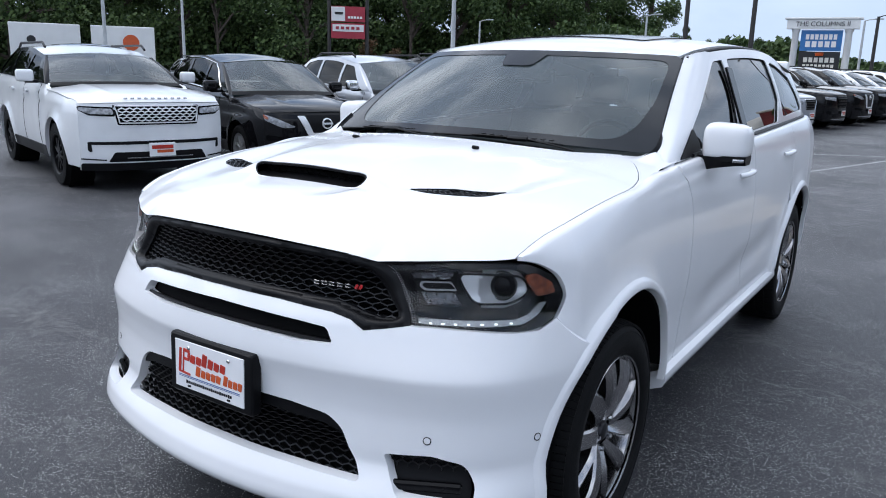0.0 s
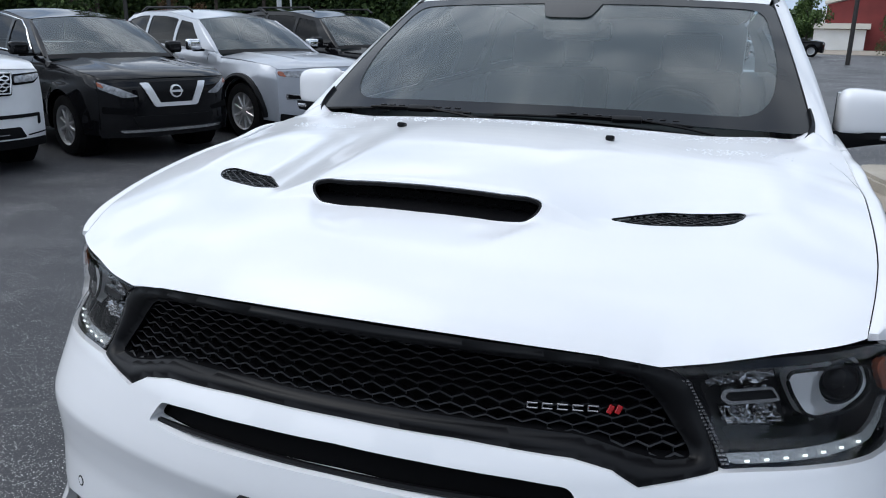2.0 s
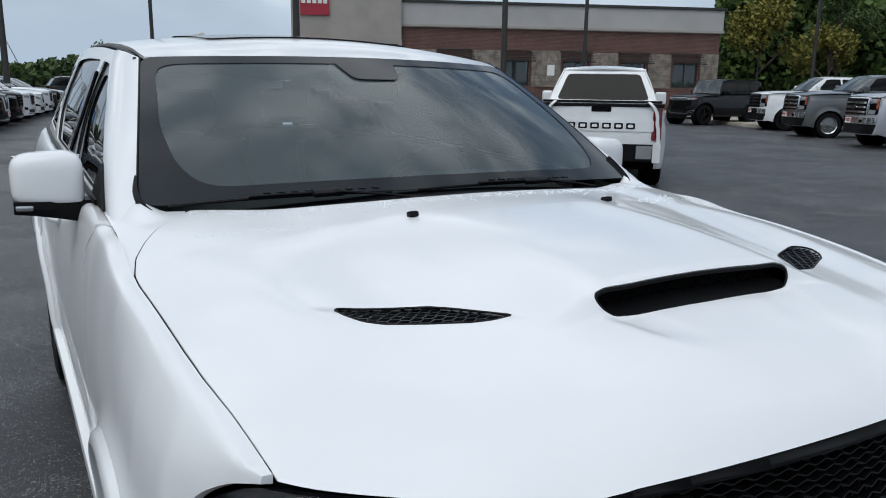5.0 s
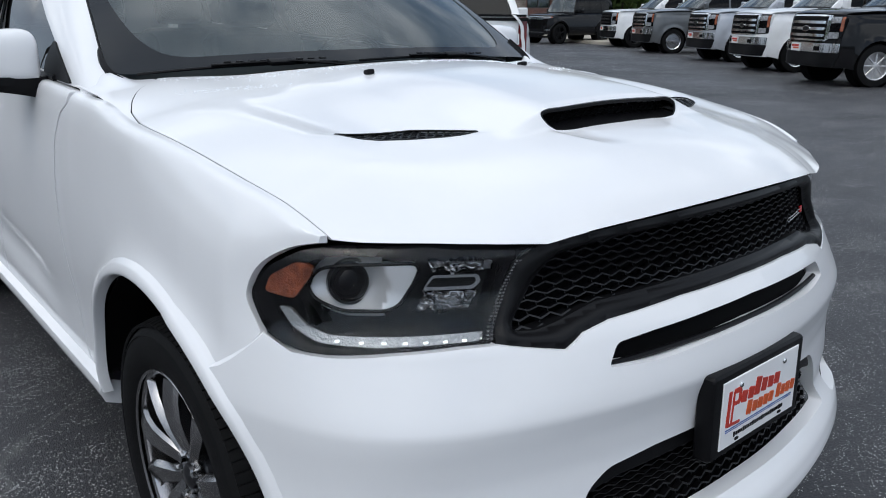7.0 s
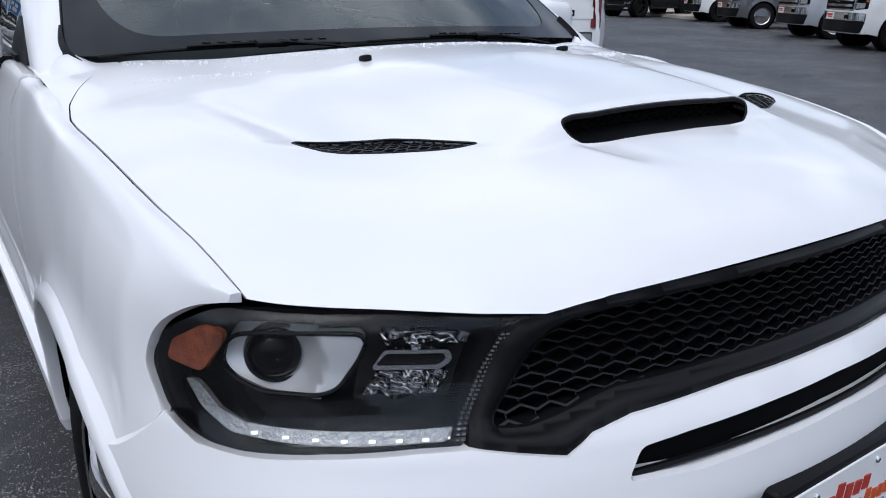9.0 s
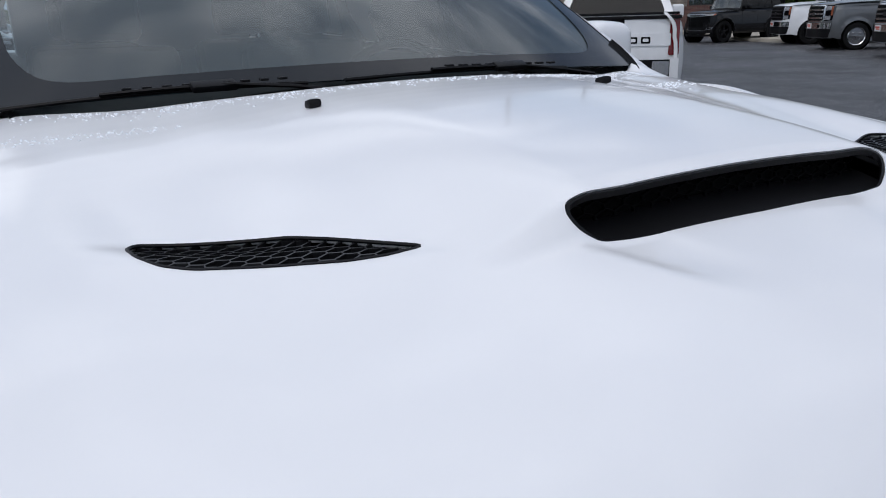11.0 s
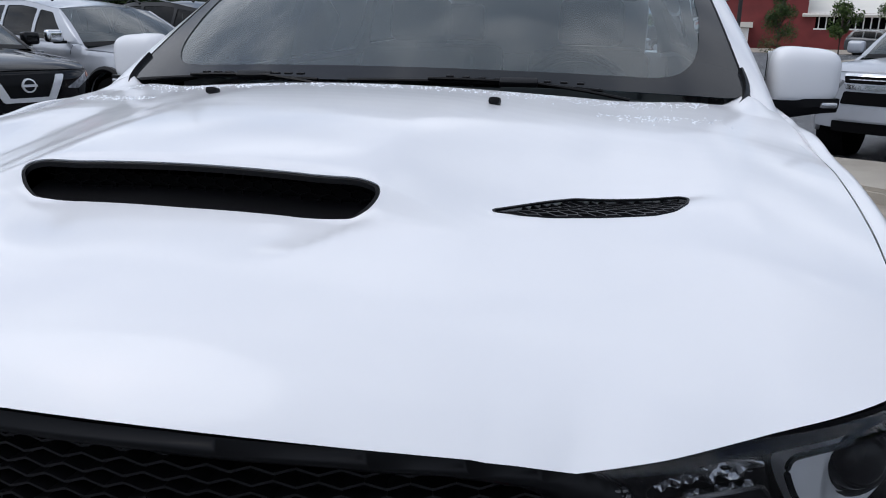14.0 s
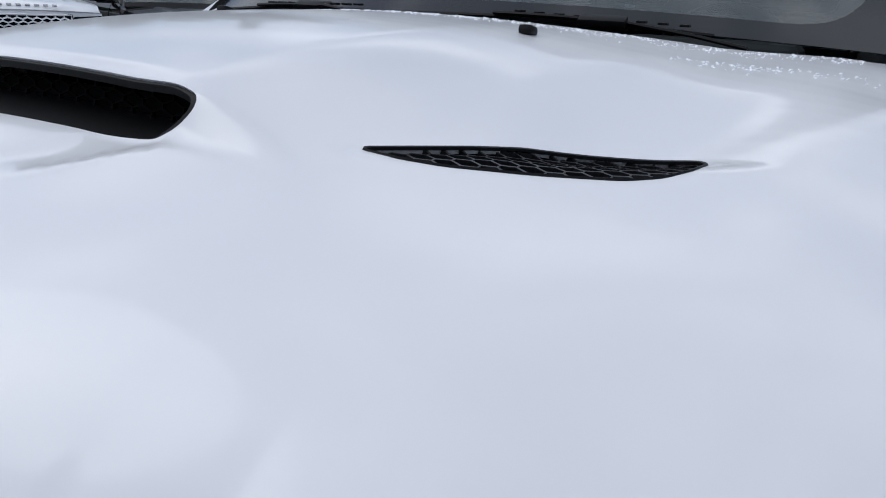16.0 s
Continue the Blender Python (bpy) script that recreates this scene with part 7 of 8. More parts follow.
def leaf_material(name, a, b):
    m = bpy.data.materials.new(name)
    m.use_nodes = True
    nt = m.node_tree
    bs = nt.nodes["Principled BSDF"]
    geo = nt.nodes.new("ShaderNodeNewGeometry")
    ramp = nt.nodes.new("ShaderNodeValToRGB")
    ramp.color_ramp.elements[0].color, ramp.color_ramp.elements[1].color = (*a, 1), (*b, 1)
    nt.links.new(geo.outputs["Random Per Island"], ramp.inputs["Fac"])
    nt.links.new(ramp.outputs["Color"], bs.inputs["Base Color"])
    bs.inputs["Roughness"].default_value = 0.65
    bs.inputs["Specular IOR Level"].default_value = 0.25
    return m


M_LEAFDARK = leaf_material("leaf_dark", (0.026, 0.048, 0.018), (0.085, 0.130, 0.038))
M_LEAFMID = leaf_material("leaf_mid", (0.035, 0.07, 0.018), (0.10, 0.15, 0.04))
M_LEAFGOLD = leaf_material("leaf_gold", (0.08, 0.09, 0.015), (0.22, 0.19, 0.04))
M_LEAFBROWN = leaf_material("leaf_brown", (0.05, 0.03, 0.015), (0.12, 0.07, 0.03))


def brick_material():
    m = bpy.data.materials.new("brown_brick")
    m.use_nodes = True
    nt = m.node_tree
    b = nt.nodes["Principled BSDF"]
    tc = nt.nodes.new("ShaderNodeTexCoord")
    sep = nt.nodes.new("ShaderNodeSeparateXYZ")
    comb = nt.nodes.new("ShaderNodeCombineXYZ")
    nt.links.new(tc.outputs["Object"], sep.inputs[0])
    nt.links.new(sep.outputs["X"], comb.inputs["X"])
    nt.links.new(sep.outputs["Z"], comb.inputs["Y"])
    br = nt.nodes.new("ShaderNodeTexBrick")
    br.inputs["Scale"].default_value = 1.0
    br.inputs["Brick Width"].default_value, br.inputs["Row Height"].default_value, br.inputs["Mortar Size"].default_value = 0.24, 0.085, 0.008
    br.inputs["Color1"].default_value, br.inputs["Color2"].default_value, br.inputs["Mortar"].default_value = (0.13, 0.055, 0.042, 1), (0.085, 0.038, 0.032, 1), (0.15, 0.12, 0.105, 1)
    nt.links.new(comb.outputs[0], br.inputs["Vector"])
    n = nt.nodes.new("ShaderNodeTexNoise")
    n.inputs["Scale"].default_value = 0.8
    nt.links.new(tc.outputs["Object"], n.inputs["Vector"])
    mx = nt.nodes.new("ShaderNodeMix")
    mx.data_type, mx.blend_type = "RGBA", "OVERLAY"
    mx.inputs["Factor"].default_value = 0.4
    nt.links.new(br.outputs["Color"], mx.inputs["A"])
    nt.links.new(n.outputs["Fac"], mx.inputs["B"])
    nt.links.new(mx.outputs["Result"], b.inputs["Base Color"])
    b.inputs["Roughness"].default_value = 0.85
    return m


M_BRICK = brick_material()
M_STONE = principled("ledge_stone", (0.29, 0.25, 0.215), 0.9, noise_scale=2.4, noise_mix=0.5, bump=0.5, bump_scale=12, fine=0.4, fine_scale=9)


def slab(name, poly, z0, z1, material, label, category, bevel=0.03, kind="structure"):
    bm = bmesh.new()
    vs = [bm.verts.new((x, y, z0)) for x, y in poly]
    f = bm.faces.new(vs)
    g = bmesh.ops.extrude_face_region(bm, geom=[f])
    top = [v for v in g["geom"] if isinstance(v, bmesh.types.BMVert)]
    for v in top:
        v.co.z = z1
    if bevel:
        es = [e for e in bm.edges if all(v in top for v in e.verts)]
        bmesh.ops.bevel(bm, geom=es, offset=bevel, segments=2, affect="EDGES")
    ob = part(name, bm, material, None, "", 40)
    return tagged(ob, label, category, kind=kind)


PAD = round_poly([(1.95, 8.7), (2.15, 7.5), (3.0, 6.55), (4.4, 6.6), (6.7, 9.2), (7.75, 11.7), (7.25, 12.2), (4.65, 7.85), (2.35, 8.95)], 0.5, 5)
slab("kerb_island", PAD, 0.0, 0.14, M_CONCRETE, "tan concrete kerbed island with rounded corner", "kerb", 0.04)
slab("kerb_island", round_poly([(6.2, 15.6), (8.6, 14.0), (10.6, 16.8), (9.0, 18.4), (7.0, 17.8)], 0.6, 5), 0.0, 0.14, M_CONCRETE, "tan concrete kerbed island behind the silver SUV", "kerb", 0.04)
cx, cy = 5.5, 11.0
slab("gutter", [(cx + (x - cx) * 1.07 + 0.25 * (x - cx) / max(math.hypot(x - cx, y - cy), 0.1), cy + (y - cy) * 1.05 + 0.25 * (y - cy) / max(math.hypot(x - cx, y - cy), 0.1)) for x, y in PAD], 0.0, 0.008, M_CURB, "worn tan concrete gutter beside the kerb", "kerb", 0.0)
slab("kerb_island", round_poly([(28.2, 20.6), (32.5, 25.5), (36.5, 29.5), (33.5, 32.0), (29.0, 27.0), (26.9, 21.8)], 0.8, 4), 0.0, 0.13, M_CONCRETE, "tan concrete kerbed island by the trucks", "kerb", 0.04)
slab("sidewalk", [(11.5, 44.0), (21.5, 40.2), (41.0, 32.5), (43.5, 37.0), (22.0, 47.0), (14.0, 49.5)], 0.0, 0.13, M_CONCRETE, "tan concrete walkway before the building", "pavement", 0.03)
slab("sidewalk", [(2.0, 66.0), (40.0, 60.0), (42.0, 84.0), (4.0, 88.0)], 0.0, 0.02, M_CURB, "pale paved strip before the red building", "pavement", 0.0)


def paint_line(a, b, w):
    a, b = Vector((*a, 0.004)), Vector((*b, 0.004))
    n = Vector((-(b - a).y, (b - a).x, 0)).normalized() * w / 2
    bm = bmesh.new()
    k = 24
    rows = [(bm.verts.new(a.lerp(b, i / k) + n * (0.8 + 0.3 * random.random())), bm.verts.new(a.lerp(b, i / k) - n * (0.8 + 0.3 * random.random()))) for i in range(k + 1)]
    for p, q in zip(rows, rows[1:]):
        bm.faces.new((p[0], p[1], q[1], q[0]))
    return tagged(part("parking_line", bm, M_LINE, None, "", 0), "worn white parking line on the asphalt", "road marking", group="parking lines", kind="structure")


for a, b in (((-0.3, 12.8), (0.65, 16.0)), ((-3.0, 15.0), (1.5, 17.4)), ((13.4, 21.0), (18.0, 24.6)), ((9.4, 19.9), (11.2, 21.6))):
    paint_line(a, b, 0.10)


def light_pole(x, y, h, r, mat, head=True, base=False, label="tall lamp post"):
    ob = thing("street_lamp", label, "street lamp", "lamp posts", at=pose(x, y, 0))
    part("pole", add_rod(bmesh.new(), (0, 0, 0), (0, 0, h), r * 1.15, r * 0.8, 12), mat, ob)
    if head:
        bm = add_tube(bmesh.new(), [(0, 0, h - 0.05), (0.3, 0, h + 0.05), (0.8, 0, h + 0.10)], 0.04, 6)
        part("arm", bm, mat, ob)
        part("lamp_head", add_box(bmesh.new(), (0.60, 0.30, 0.10), pose(1.0, 0, h + 0.10), 0.03, 2), mat, ob)
    if base:
        bm = add_lathe(bmesh.new(), [(0.001, 0.95), (0.32, 0.95), (0.34, 0.90), (0.35, 0.0)], 24, "Z")
        part("concrete_base", bm, M_CONCRETE, ob, "round concrete base")
    return ob


D_, P_ = "tall dark bronze lamp post", "pale galvanised lamp post"
for x, y, h, r, mt, head, base, lab in (
    (-35.9, 23.3, 9.0, 0.09, M_POLELIGHT, True, False, P_), (-45.4, 35.7, 10.0, 0.10, M_POLELIGHT, True, False, P_), (-21.7, 64.6, 6.2, 0.10, M_POLELIGHT, True, False, P_), (-34.5, 58.5, 5.5, 0.09, M_POLELIGHT, True, False, P_),
    (-9.9, 36.9, 9.5, 0.11, M_POLEDARK, True, False, D_), (-7.0, 37.6, 9.5, 0.11, M_POLEDARK, True, False, D_), (-3.9, 59.5, 5.6, 0.12, M_POLEDARK, True, False, D_), (-0.7, 39.6, 9.5, 0.13, M_POLEDARK, True, False, D_),
    (6.3, 44.0, 10.0, 0.10, M_POLEDARK, True, False, D_), (11.8, 36.8, 10.0, 0.17, M_POLEDARK, True, False, D_), (21.0, 55.5, 12.0, 0.10, M_POLEDARK, True, False, D_), (12.2, 19.3, 9.0, 0.085, M_POLEDARK, True, True, "dark lamp post on a round concrete base"),
    (27.7, 34.3, 10.0, 0.11, M_POLEDARK, True, False, D_), (-12.5, 20.5, 8.0, 0.07, M_POLELIGHT, True, False, P_), (46.0, 33.0, 8.2, 0.12, M_POLEDARK, True, False, D_), (-5.8, 70.0, 6.0, 0.10, M_POLELIGHT, True, False, P_)):
    light_pole(x, y, h, r, mt, head, base, lab)


def frame_at(x, y, ax, ay):
    """A frame whose x runs along (ax, ay)."""
    return pose(x, y, 0, 0, 0, math.degrees(math.atan2(ay, ax)))


# brick restaurant building
bld = thing("brick_building", "low brown brick building with grey fascia and awnings", "building", at=frame_at(22.2, 46.1, 20.3, -8.2))
LEN = 21.9
WIN = [(2.3, 4.6), (6.6, 8.65), (10.7, 12.8), (14.7, 16.85), (18.5, 20.6)]
wall_holes = [[(a + 0.15, 1.65), (b - 0.15, 1.65), (b - 0.15, 3.35), (a + 0.15, 3.35)] for a, b in WIN]
bw = sheet("wall", [(0, 0), (LEN, 0), (LEN, 5.3), (0, 5.3)], wall_holes, lambda u, v: (u, 0, v), 2.0, M_BRICK, bld, "brown brick wall", inward=lambda u, v: (0, 1, 0), lip=0.25)
part("end_wall", box((0.3, 14.0, 5.3), pose(LEN - 0.16, 7.3, 2.65)), M_BRICK, bld, "brown brick end wall")
part("fascia", add_box(bmesh.new(), (LEN + 0.3, 14.4, 1.55), pose(LEN / 2, 7.05, 6.08), 0.03), M_STUCCO2, bld, "grey fascia")
part("fascia_band", box((LEN + 0.42, 14.5, 0.14), pose(LEN / 2, 7.03, 5.42)), M_STUCCO, bld)
part("coping", box((LEN + 0.5, 14.6, 0.16), pose(LEN / 2, 7.03, 6.93)), M_POLEDARK, bld, "dark metal coping")
edges = [0.0] + [v for a, b in WIN for v in (a, b)] + [LEN]
for a, b in zip(edges[0::2], edges[1::2]):
    st = bmesh.new()
    z = 1.6
    while z < 3.85:
        hgt = random.uniform(0.10, 0.22)
        x = a
        while x < b - 0.02:
            w = min(random.uniform(0.25, 0.6), b - x)
            add_box(st, (w - 0.015, 0.10, hgt - 0.012), pose(x + w / 2, -0.05 + random.uniform(-0.01, 0.012), z + hgt / 2))
            x += w
        z += hgt
    part("stone_pier", st, M_STONE, bw, "tan ledge-stone pier", 0)["kind"] = "stuff"
for a, b in WIN:
    wn = part("window", box((b - a - 0.3, 0.02, 1.7), pose((a + b) / 2, 0.18, 2.5)), M_AUTOGLASS, bw, "dark window under a louvred awning")
    part("window_back", box((b - a - 0.3, 0.05, 1.7), pose((a + b) / 2, 0.9, 2.5)), M_DARKINT, wn)
    fr = bmesh.new()
    for x in (a + 0.18, (a + b) / 2, b - 0.18):
        add_box(fr, (0.06, 0.06, 1.7), pose(x, 0.14, 2.5))
    add_box(fr, (b - a - 0.3, 0.06, 0.06), pose((a + b) / 2, 0.14, 1.68))
    part("window_frame", fr, M_POLEDARK, wn)
    aw = part("awning", add_tube(bmesh.new(), [(a - 0.1, -0.9, 3.25), (b + 0.1, -0.9, 3.25)], 0.03, 4), M_POLEDARK, bw, "dark louvred awning")
    for k in range(7):
        f = k / 6
        part("slat", box((b - a + 0.2, 0.14, 0.02), pose((a + b) / 2, -0.10 - 0.80 * f, 3.95 - 0.68 * f, -10)), M_POLEDARK, aw)
tower = part("entrance_block", add_box(bmesh.new(), (7.0, 9.0, 8.4), pose(-3.6, 4.0, 4.2), 0.03), M_STUCCO, bld, "beige entrance block")
part("entrance_opening", box((2.6, 0.1, 2.6), pose(-2.0, -0.5, 2.6)), M_VOID, tower)
part("entrance_canopy", box((3.2, 0.8, 0.3), pose(-2.0, -0.7, 4.0)), M_POLEDARK, tower)
sg = part("wall_sign", box((1.8, 0.12, 1.5), pose(-5.6, -0.58, 6.6)), M_SIGNRED, tower, "dark red wall sign")
for k in range(5):
    part("sign_mark", box((0.24, 0.05, 0.5), pose(-6.3 + 0.34 * k, -0.66, 6.8)), M_SIGNWHITE, sg)
part("notice", box((0.5, 0.03, 0.7), pose(10.0, -0.14, 2.7)), M_SIGNWHITE, bw, "small white notice")

# red building far off
red = thing("red_building", "dark red gabled building with a pale roof", "building", at=frame_at(9.6, 84.6, 23.0, -2.8))
rw_ = sheet("wall", [(-0.6, 0), (27, 0), (27, 3.4), (8.2, 3.4), (8.2, 6.2), (-0.6, 4.2)], [[(9.0, 1.9), (26, 1.9), (26, 3.2), (9.0, 3.2)]], lambda u, v: (u, 0, v), 2.0, M_BARN, red, "dark red clad wall", inward=lambda u, v: (0, 1, 0), lip=0.3)
part("roof", add_box(bmesh.new(), (20.5, 12.0, 0.25), pose(18.0, 5.4, 4.6, 14), 0.03), M_ROOFWHITE, red, "pale sloping roof")
part("gable_roof", add_box(bmesh.new(), (9.6, 10.0, 0.3), pose(3.8, 4.8, 5.45, 0, -12.8, 0), 0.03), M_ROOFWHITE, red)
part("window_back", box((17.2, 0.05, 1.4), pose(17.5, 0.6, 2.55)), M_VOID, red)
for k in range(26):
    part("mullion", box((0.10, 0.12, 1.3), pose(9.3 + 0.65 * k, 0.05, 2.55)), M_SIGNWHITE, rw_)
part("window_rail", box((17.2, 0.14, 0.14), pose(17.5, 0.04, 1.92)), M_SIGNWHITE, rw_)
part("entrance_block", add_box(bmesh.new(), (4.4, 2.4, 1.9), pose(0.8, -1.3, 0.95), 0.03), M_SIGNWHITE, red, "white entrance block")
part("entrance_roof", box((5.0, 3.0, 0.5), pose(0.8, -1.4, 2.2)), M_ROOFWHITE, red)
part("end_block", add_box(bmesh.new(), (1.6, 6.0, 3.4), pose(-0.2, 3.2, 2.0)), M_SIGNWHITE, red)
# pale tower block, far off
tw = thing("tower_block", "pale grey office block far off", "building", at=frame_at(62.0, 150.0, 1, -0.35))
part("wall", box((22, 14, 22), pose(0, 0, 11)), M_STUCCO2, tw)
for i in range(5):
    for j in range(5):
        part("window", box((2.6, 0.3, 1.8), pose(-8.4 + 4.2 * i, -7.05, 4 + 3.8 * j)), M_VOID, tw)

# pylon sign
py = thing("pylon_sign", "white columned pylon sign with blue and black panels", "sign", at=frame_at(-11.6, 72.6, 1, 0.08))
for x in (0.35, 4.45):
    part("column", add_lathe(bmesh.new(), [(0.36, 0.0), (0.36, 0.3), (0.30, 0.35), (0.27, 5.2), (0.34, 5.3), (0.34, 5.5)], 16, "Z", pose(x, 0, 0)), M_SIGNWHITE, py, "white column")
top = part("entablature", add_box(bmesh.new(), (5.6, 0.8, 0.80), pose(2.4, 0, 5.9), 0.02), M_SIGNWHITE, py, "white sign beam")
part("cornice", add_box(bmesh.new(), (6.0, 1.0, 0.16), pose(2.4, 0, 6.36), 0.03), M_SIGNWHITE, py)
part("blue_panel", box((3.2, 0.3, 1.7), pose(2.4, 0, 4.55)), M_SIGNBLUE, py, "blue sign panel")
part("black_panel", box((3.2, 0.3, 1.5), pose(2.4, 0, 2.9)), M_SIGNBLACK, py, "black sign panel")
for z, hh, n, mt in ((4.85, 0.42, 7, M_SIGNWHITE), (4.25, 0.48, 5, M_SIGNWHITE), (2.95, 0.40, 6, M_ROOFWHITE), (2.45, 0.26, 8, M_ROOFWHITE)):
    wd = 2.5 / n
    for k in range(n):
        part("letter_shape", box((wd * 0.72, 0.05, hh), pose(2.4 - 1.25 + wd * (k + 0.5), -0.17, z)), mt, py)
part("crown_shape", add_lathe(bmesh.new(), [(0.30, 0.0), (0.36, 0.25), (0.02, 0.1)], 8, "Z", pose(2.4, -0.18, 3.3)), M_PLATEORANGE, py)
fc = bpy.data.curves.new("lettering", "FONT")
fc.body, fc.size, fc.align_x, fc.extrude = "THE COLUMNS II", 0.55, "CENTER", 0.02
fc.materials.append(M_SIGNBLACK)
fo_ = link_part("lettering", fc, py, "dark lettering reading THE COLUMNS II")
fo_.matrix_basis = pose(2.4, -0.43, 5.72, 90)

# roadside boards
bb = thing("billboard", "red and white roadside billboard on dark posts", "sign", at=frame_at(-38.3, 43.3, 1.9, 1.7))
for x in (-0.05, 2.75):
    part("post", add_rod(bmesh.new(), (x, 0.1, 0), (x, 0.1, 7.5), 0.14, 0.14, 10), M_POLEDARK, bb)
up = part("upper_panel", box((2.5, 0.2, 1.1), pose(1.35, 0, 5.15)), M_SIGNRED, bb, "red and white panel")
part("white_patch", box((1.0, 0.06, 1.0), pose(0.62, -0.11, 5.15)), M_SIGNWHITE, up)
dn = part("lower_panel", box((2.5, 0.2, 1.1), pose(1.35, 0, 3.95)), M_SIGNRED, bb, "red panel")
part("white_patch", box((2.3, 0.06, 0.5), pose(1.35, -0.11, 4.15)), M_SIGNWHITE, dn)
for k in range(5):
    part("letter_shape", box((0.17, 0.05, 0.16), pose(1.42 + 0.22 * k, -0.13, 4.92)), M_SIGNWHITE, up)
    part("letter_shape", box((0.24, 0.05, 0.2), pose(0.55 + 0.38 * k, -0.16, 4.15)), M_SIGNRED, dn)
    part("letter_shape", box((0.17, 0.05, 0.16), pose(0.45 + 0.22 * k * 0.5, -0.16, 5.2)), M_SIGNBLACK, up)
bs = thing("road_sign", "tall brown roadside sign with pale lettering shapes", "sign", at=frame_at(-33.4, 14.6, 0.6, 0.9))
part("post", add_rod(bmesh.new(), (0.5, 0.05, 0), (0.5, 0.05, 4.4), 0.08, 0.08, 8), M_POLEDARK, bs)
pn = part("panel", add_box(bmesh.new(), (0.75, 0.08, 1.9), pose(0.5, -0.05, 3.3), 0.02), M_SIGNBROWN, bs)
for k in range(5):
    part("letter_shape", box((0.5, 0.03, 0.14), pose(0.5, -0.1, 2.7 + 0.3 * k)), M_ROOFWHITE, pn)
# white trailers
for k, (x0, y0, x1, y1) in enumerate(((-56.6, 29.2, -54.4, 33.4), (-54.0, 34.0, -51.4, 37.7))):
    tr = thing("box_trailer", "white box trailer parked before the trees", "trailer", "white trailers", at=frame_at(x0, y0, x1 - x0, y1 - y0))
    ln = math.hypot(x1 - x0, y1 - y0)
    part("box_body", add_box(bmesh.new(), (ln, 2.5, 2.7), pose(ln / 2, 1.3, 2.55), 0.04), M_SIGNWHITE, tr)
    part("chassis", box((ln * 0.95, 2.2, 0.5), pose(ln / 2, 1.3, 0.9)), M_VOID, tr)
    for x in (ln * 0.25, ln * 0.75):
        part("tyre", add_lathe(bmesh.new(), [(0.25, -0.15), (0.5, -0.15), (0.5, 0.15), (0.25, 0.15), (0.02, 0.1)], 20, "Y", pose(x, 0.25, 0.5)), M_RUBBER, tr)
    part("decal", add_lathe(bmesh.new(), [(0.001, -0.01), (0.6 if k else 0.3, -0.01), (0.6 if k else 0.3, 0.03)], 20, "Y", pose(ln * (0.62 if k else 0.3), 0.04, 2.7)), M_PLATEORANGE if k else M_SIGNBLACK, tr)


# trees
def tree_meshes(seed, h, crown, low, leaf, count, mat, kind="round"):
    rng = random.Random(seed)
    bm = bmesh.new()
    add_tube(bm, [(0, 0, 0), (0.06, 0.03, h * 0.3), (-0.05, 0.06, h * 0.6), (0.02, 0, h * 0.9)], 0.012 * h, 8)
    lobes = []
    nl = 9 if kind == "round" else 14
    for k in range(nl):
        a = rng.uniform(0, 6.28)
        f = rng.uniform(0.05, 1.0)
        if kind == "pine":
            z = low + (h - low) * f
            rr = crown * (1.05 - f) * rng.uniform(0.5, 1.0)
            size = crown * (0.25 + 0.35 * (1 - f))
        else:
            z = low + (h - low) * (0.18 + 0.68 * f)
            rr = crown * math.sqrt(max(0.05, 1 - (2 * f - 0.9) ** 2)) * rng.uniform(0.35, 0.8)
            size = crown * rng.uniform(0.34, 0.52)
        c = Vector((rr * math.cos(a), rr * math.sin(a), z))
        lobes.append((c, size))
        add_tube(bm, [(0, 0, max(low * 0.8, z * 0.62)), c * 0.5 + Vector((0, 0, z * 0.42)), c], 0.010 * h, 5)
    for v in bm.verts:
        v.co.x *= 1 - 0.55 * min(v.co.z / h, 1) * (abs(v.co.x) < 0.3)
    bmesh.ops.recalc_face_normals(bm, faces=bm.faces)
    trunk = bpy.data.meshes.new("trunk")
    bm.to_mesh(trunk)
    bm.free()
    trunk.materials.append(M_BARK)
    verts, faces = [], []
    for k in range(count):
        c, s = lobes[k % len(lobes)]
        d = Vector((rng.gauss(0, 1), rng.gauss(0, 1), rng.gauss(0, 0.75)))
        p = c + d.normalized() * s * (rng.random() ** 0.45)
        n = Vector((rng.gauss(0, 1), rng.gauss(0, 1), rng.gauss(0.4, 1))).normalized()
        u = n.orthogonal().normalized() * leaf * rng.uniform(0.6, 1.3)
        w = n.cross(u).normalized() * leaf * rng.uniform(0.4, 0.9)
        b = len(verts)
        verts += [p - u, p - w * 0.8, p + u, p + w]
        faces.append((b, b + 1, b + 2, b + 3))
    cr = mesh_from("crown", verts, faces, mat, False)
    return trunk, cr


def tree(x, y, meshes, scale, turn, label, group=""):
    ob = thing("tree", label, "tree", group, at=pose(x, y, 0, 0, 0, turn) @ Matrix.Scale(scale, 4))
    link_part("trunk", meshes[0], ob)
    link_part("crown", meshes[1], ob)
    return ob


T_DARK = [tree_meshes(11 + k, 13.0, 3.8, 0.7, 0.16, 8000, M_LEAFDARK, "round" if k % 2 else "pine") for k in range(4)]
T_MID = [tree_meshes(31 + k, 5.0, 1.7, 1.2, 0.13, 2200, M_LEAFMID) for k in range(2)]
T_FIR = tree_meshes(61, 7.0, 1.5, 0.4, 0.13, 5000, M_LEAFDARK, "pine")
T_GOLD = tree_meshes(51, 7.5, 2.6, 1.0, 0.16, 3000, M_LEAFGOLD)
rng = random.Random(5)
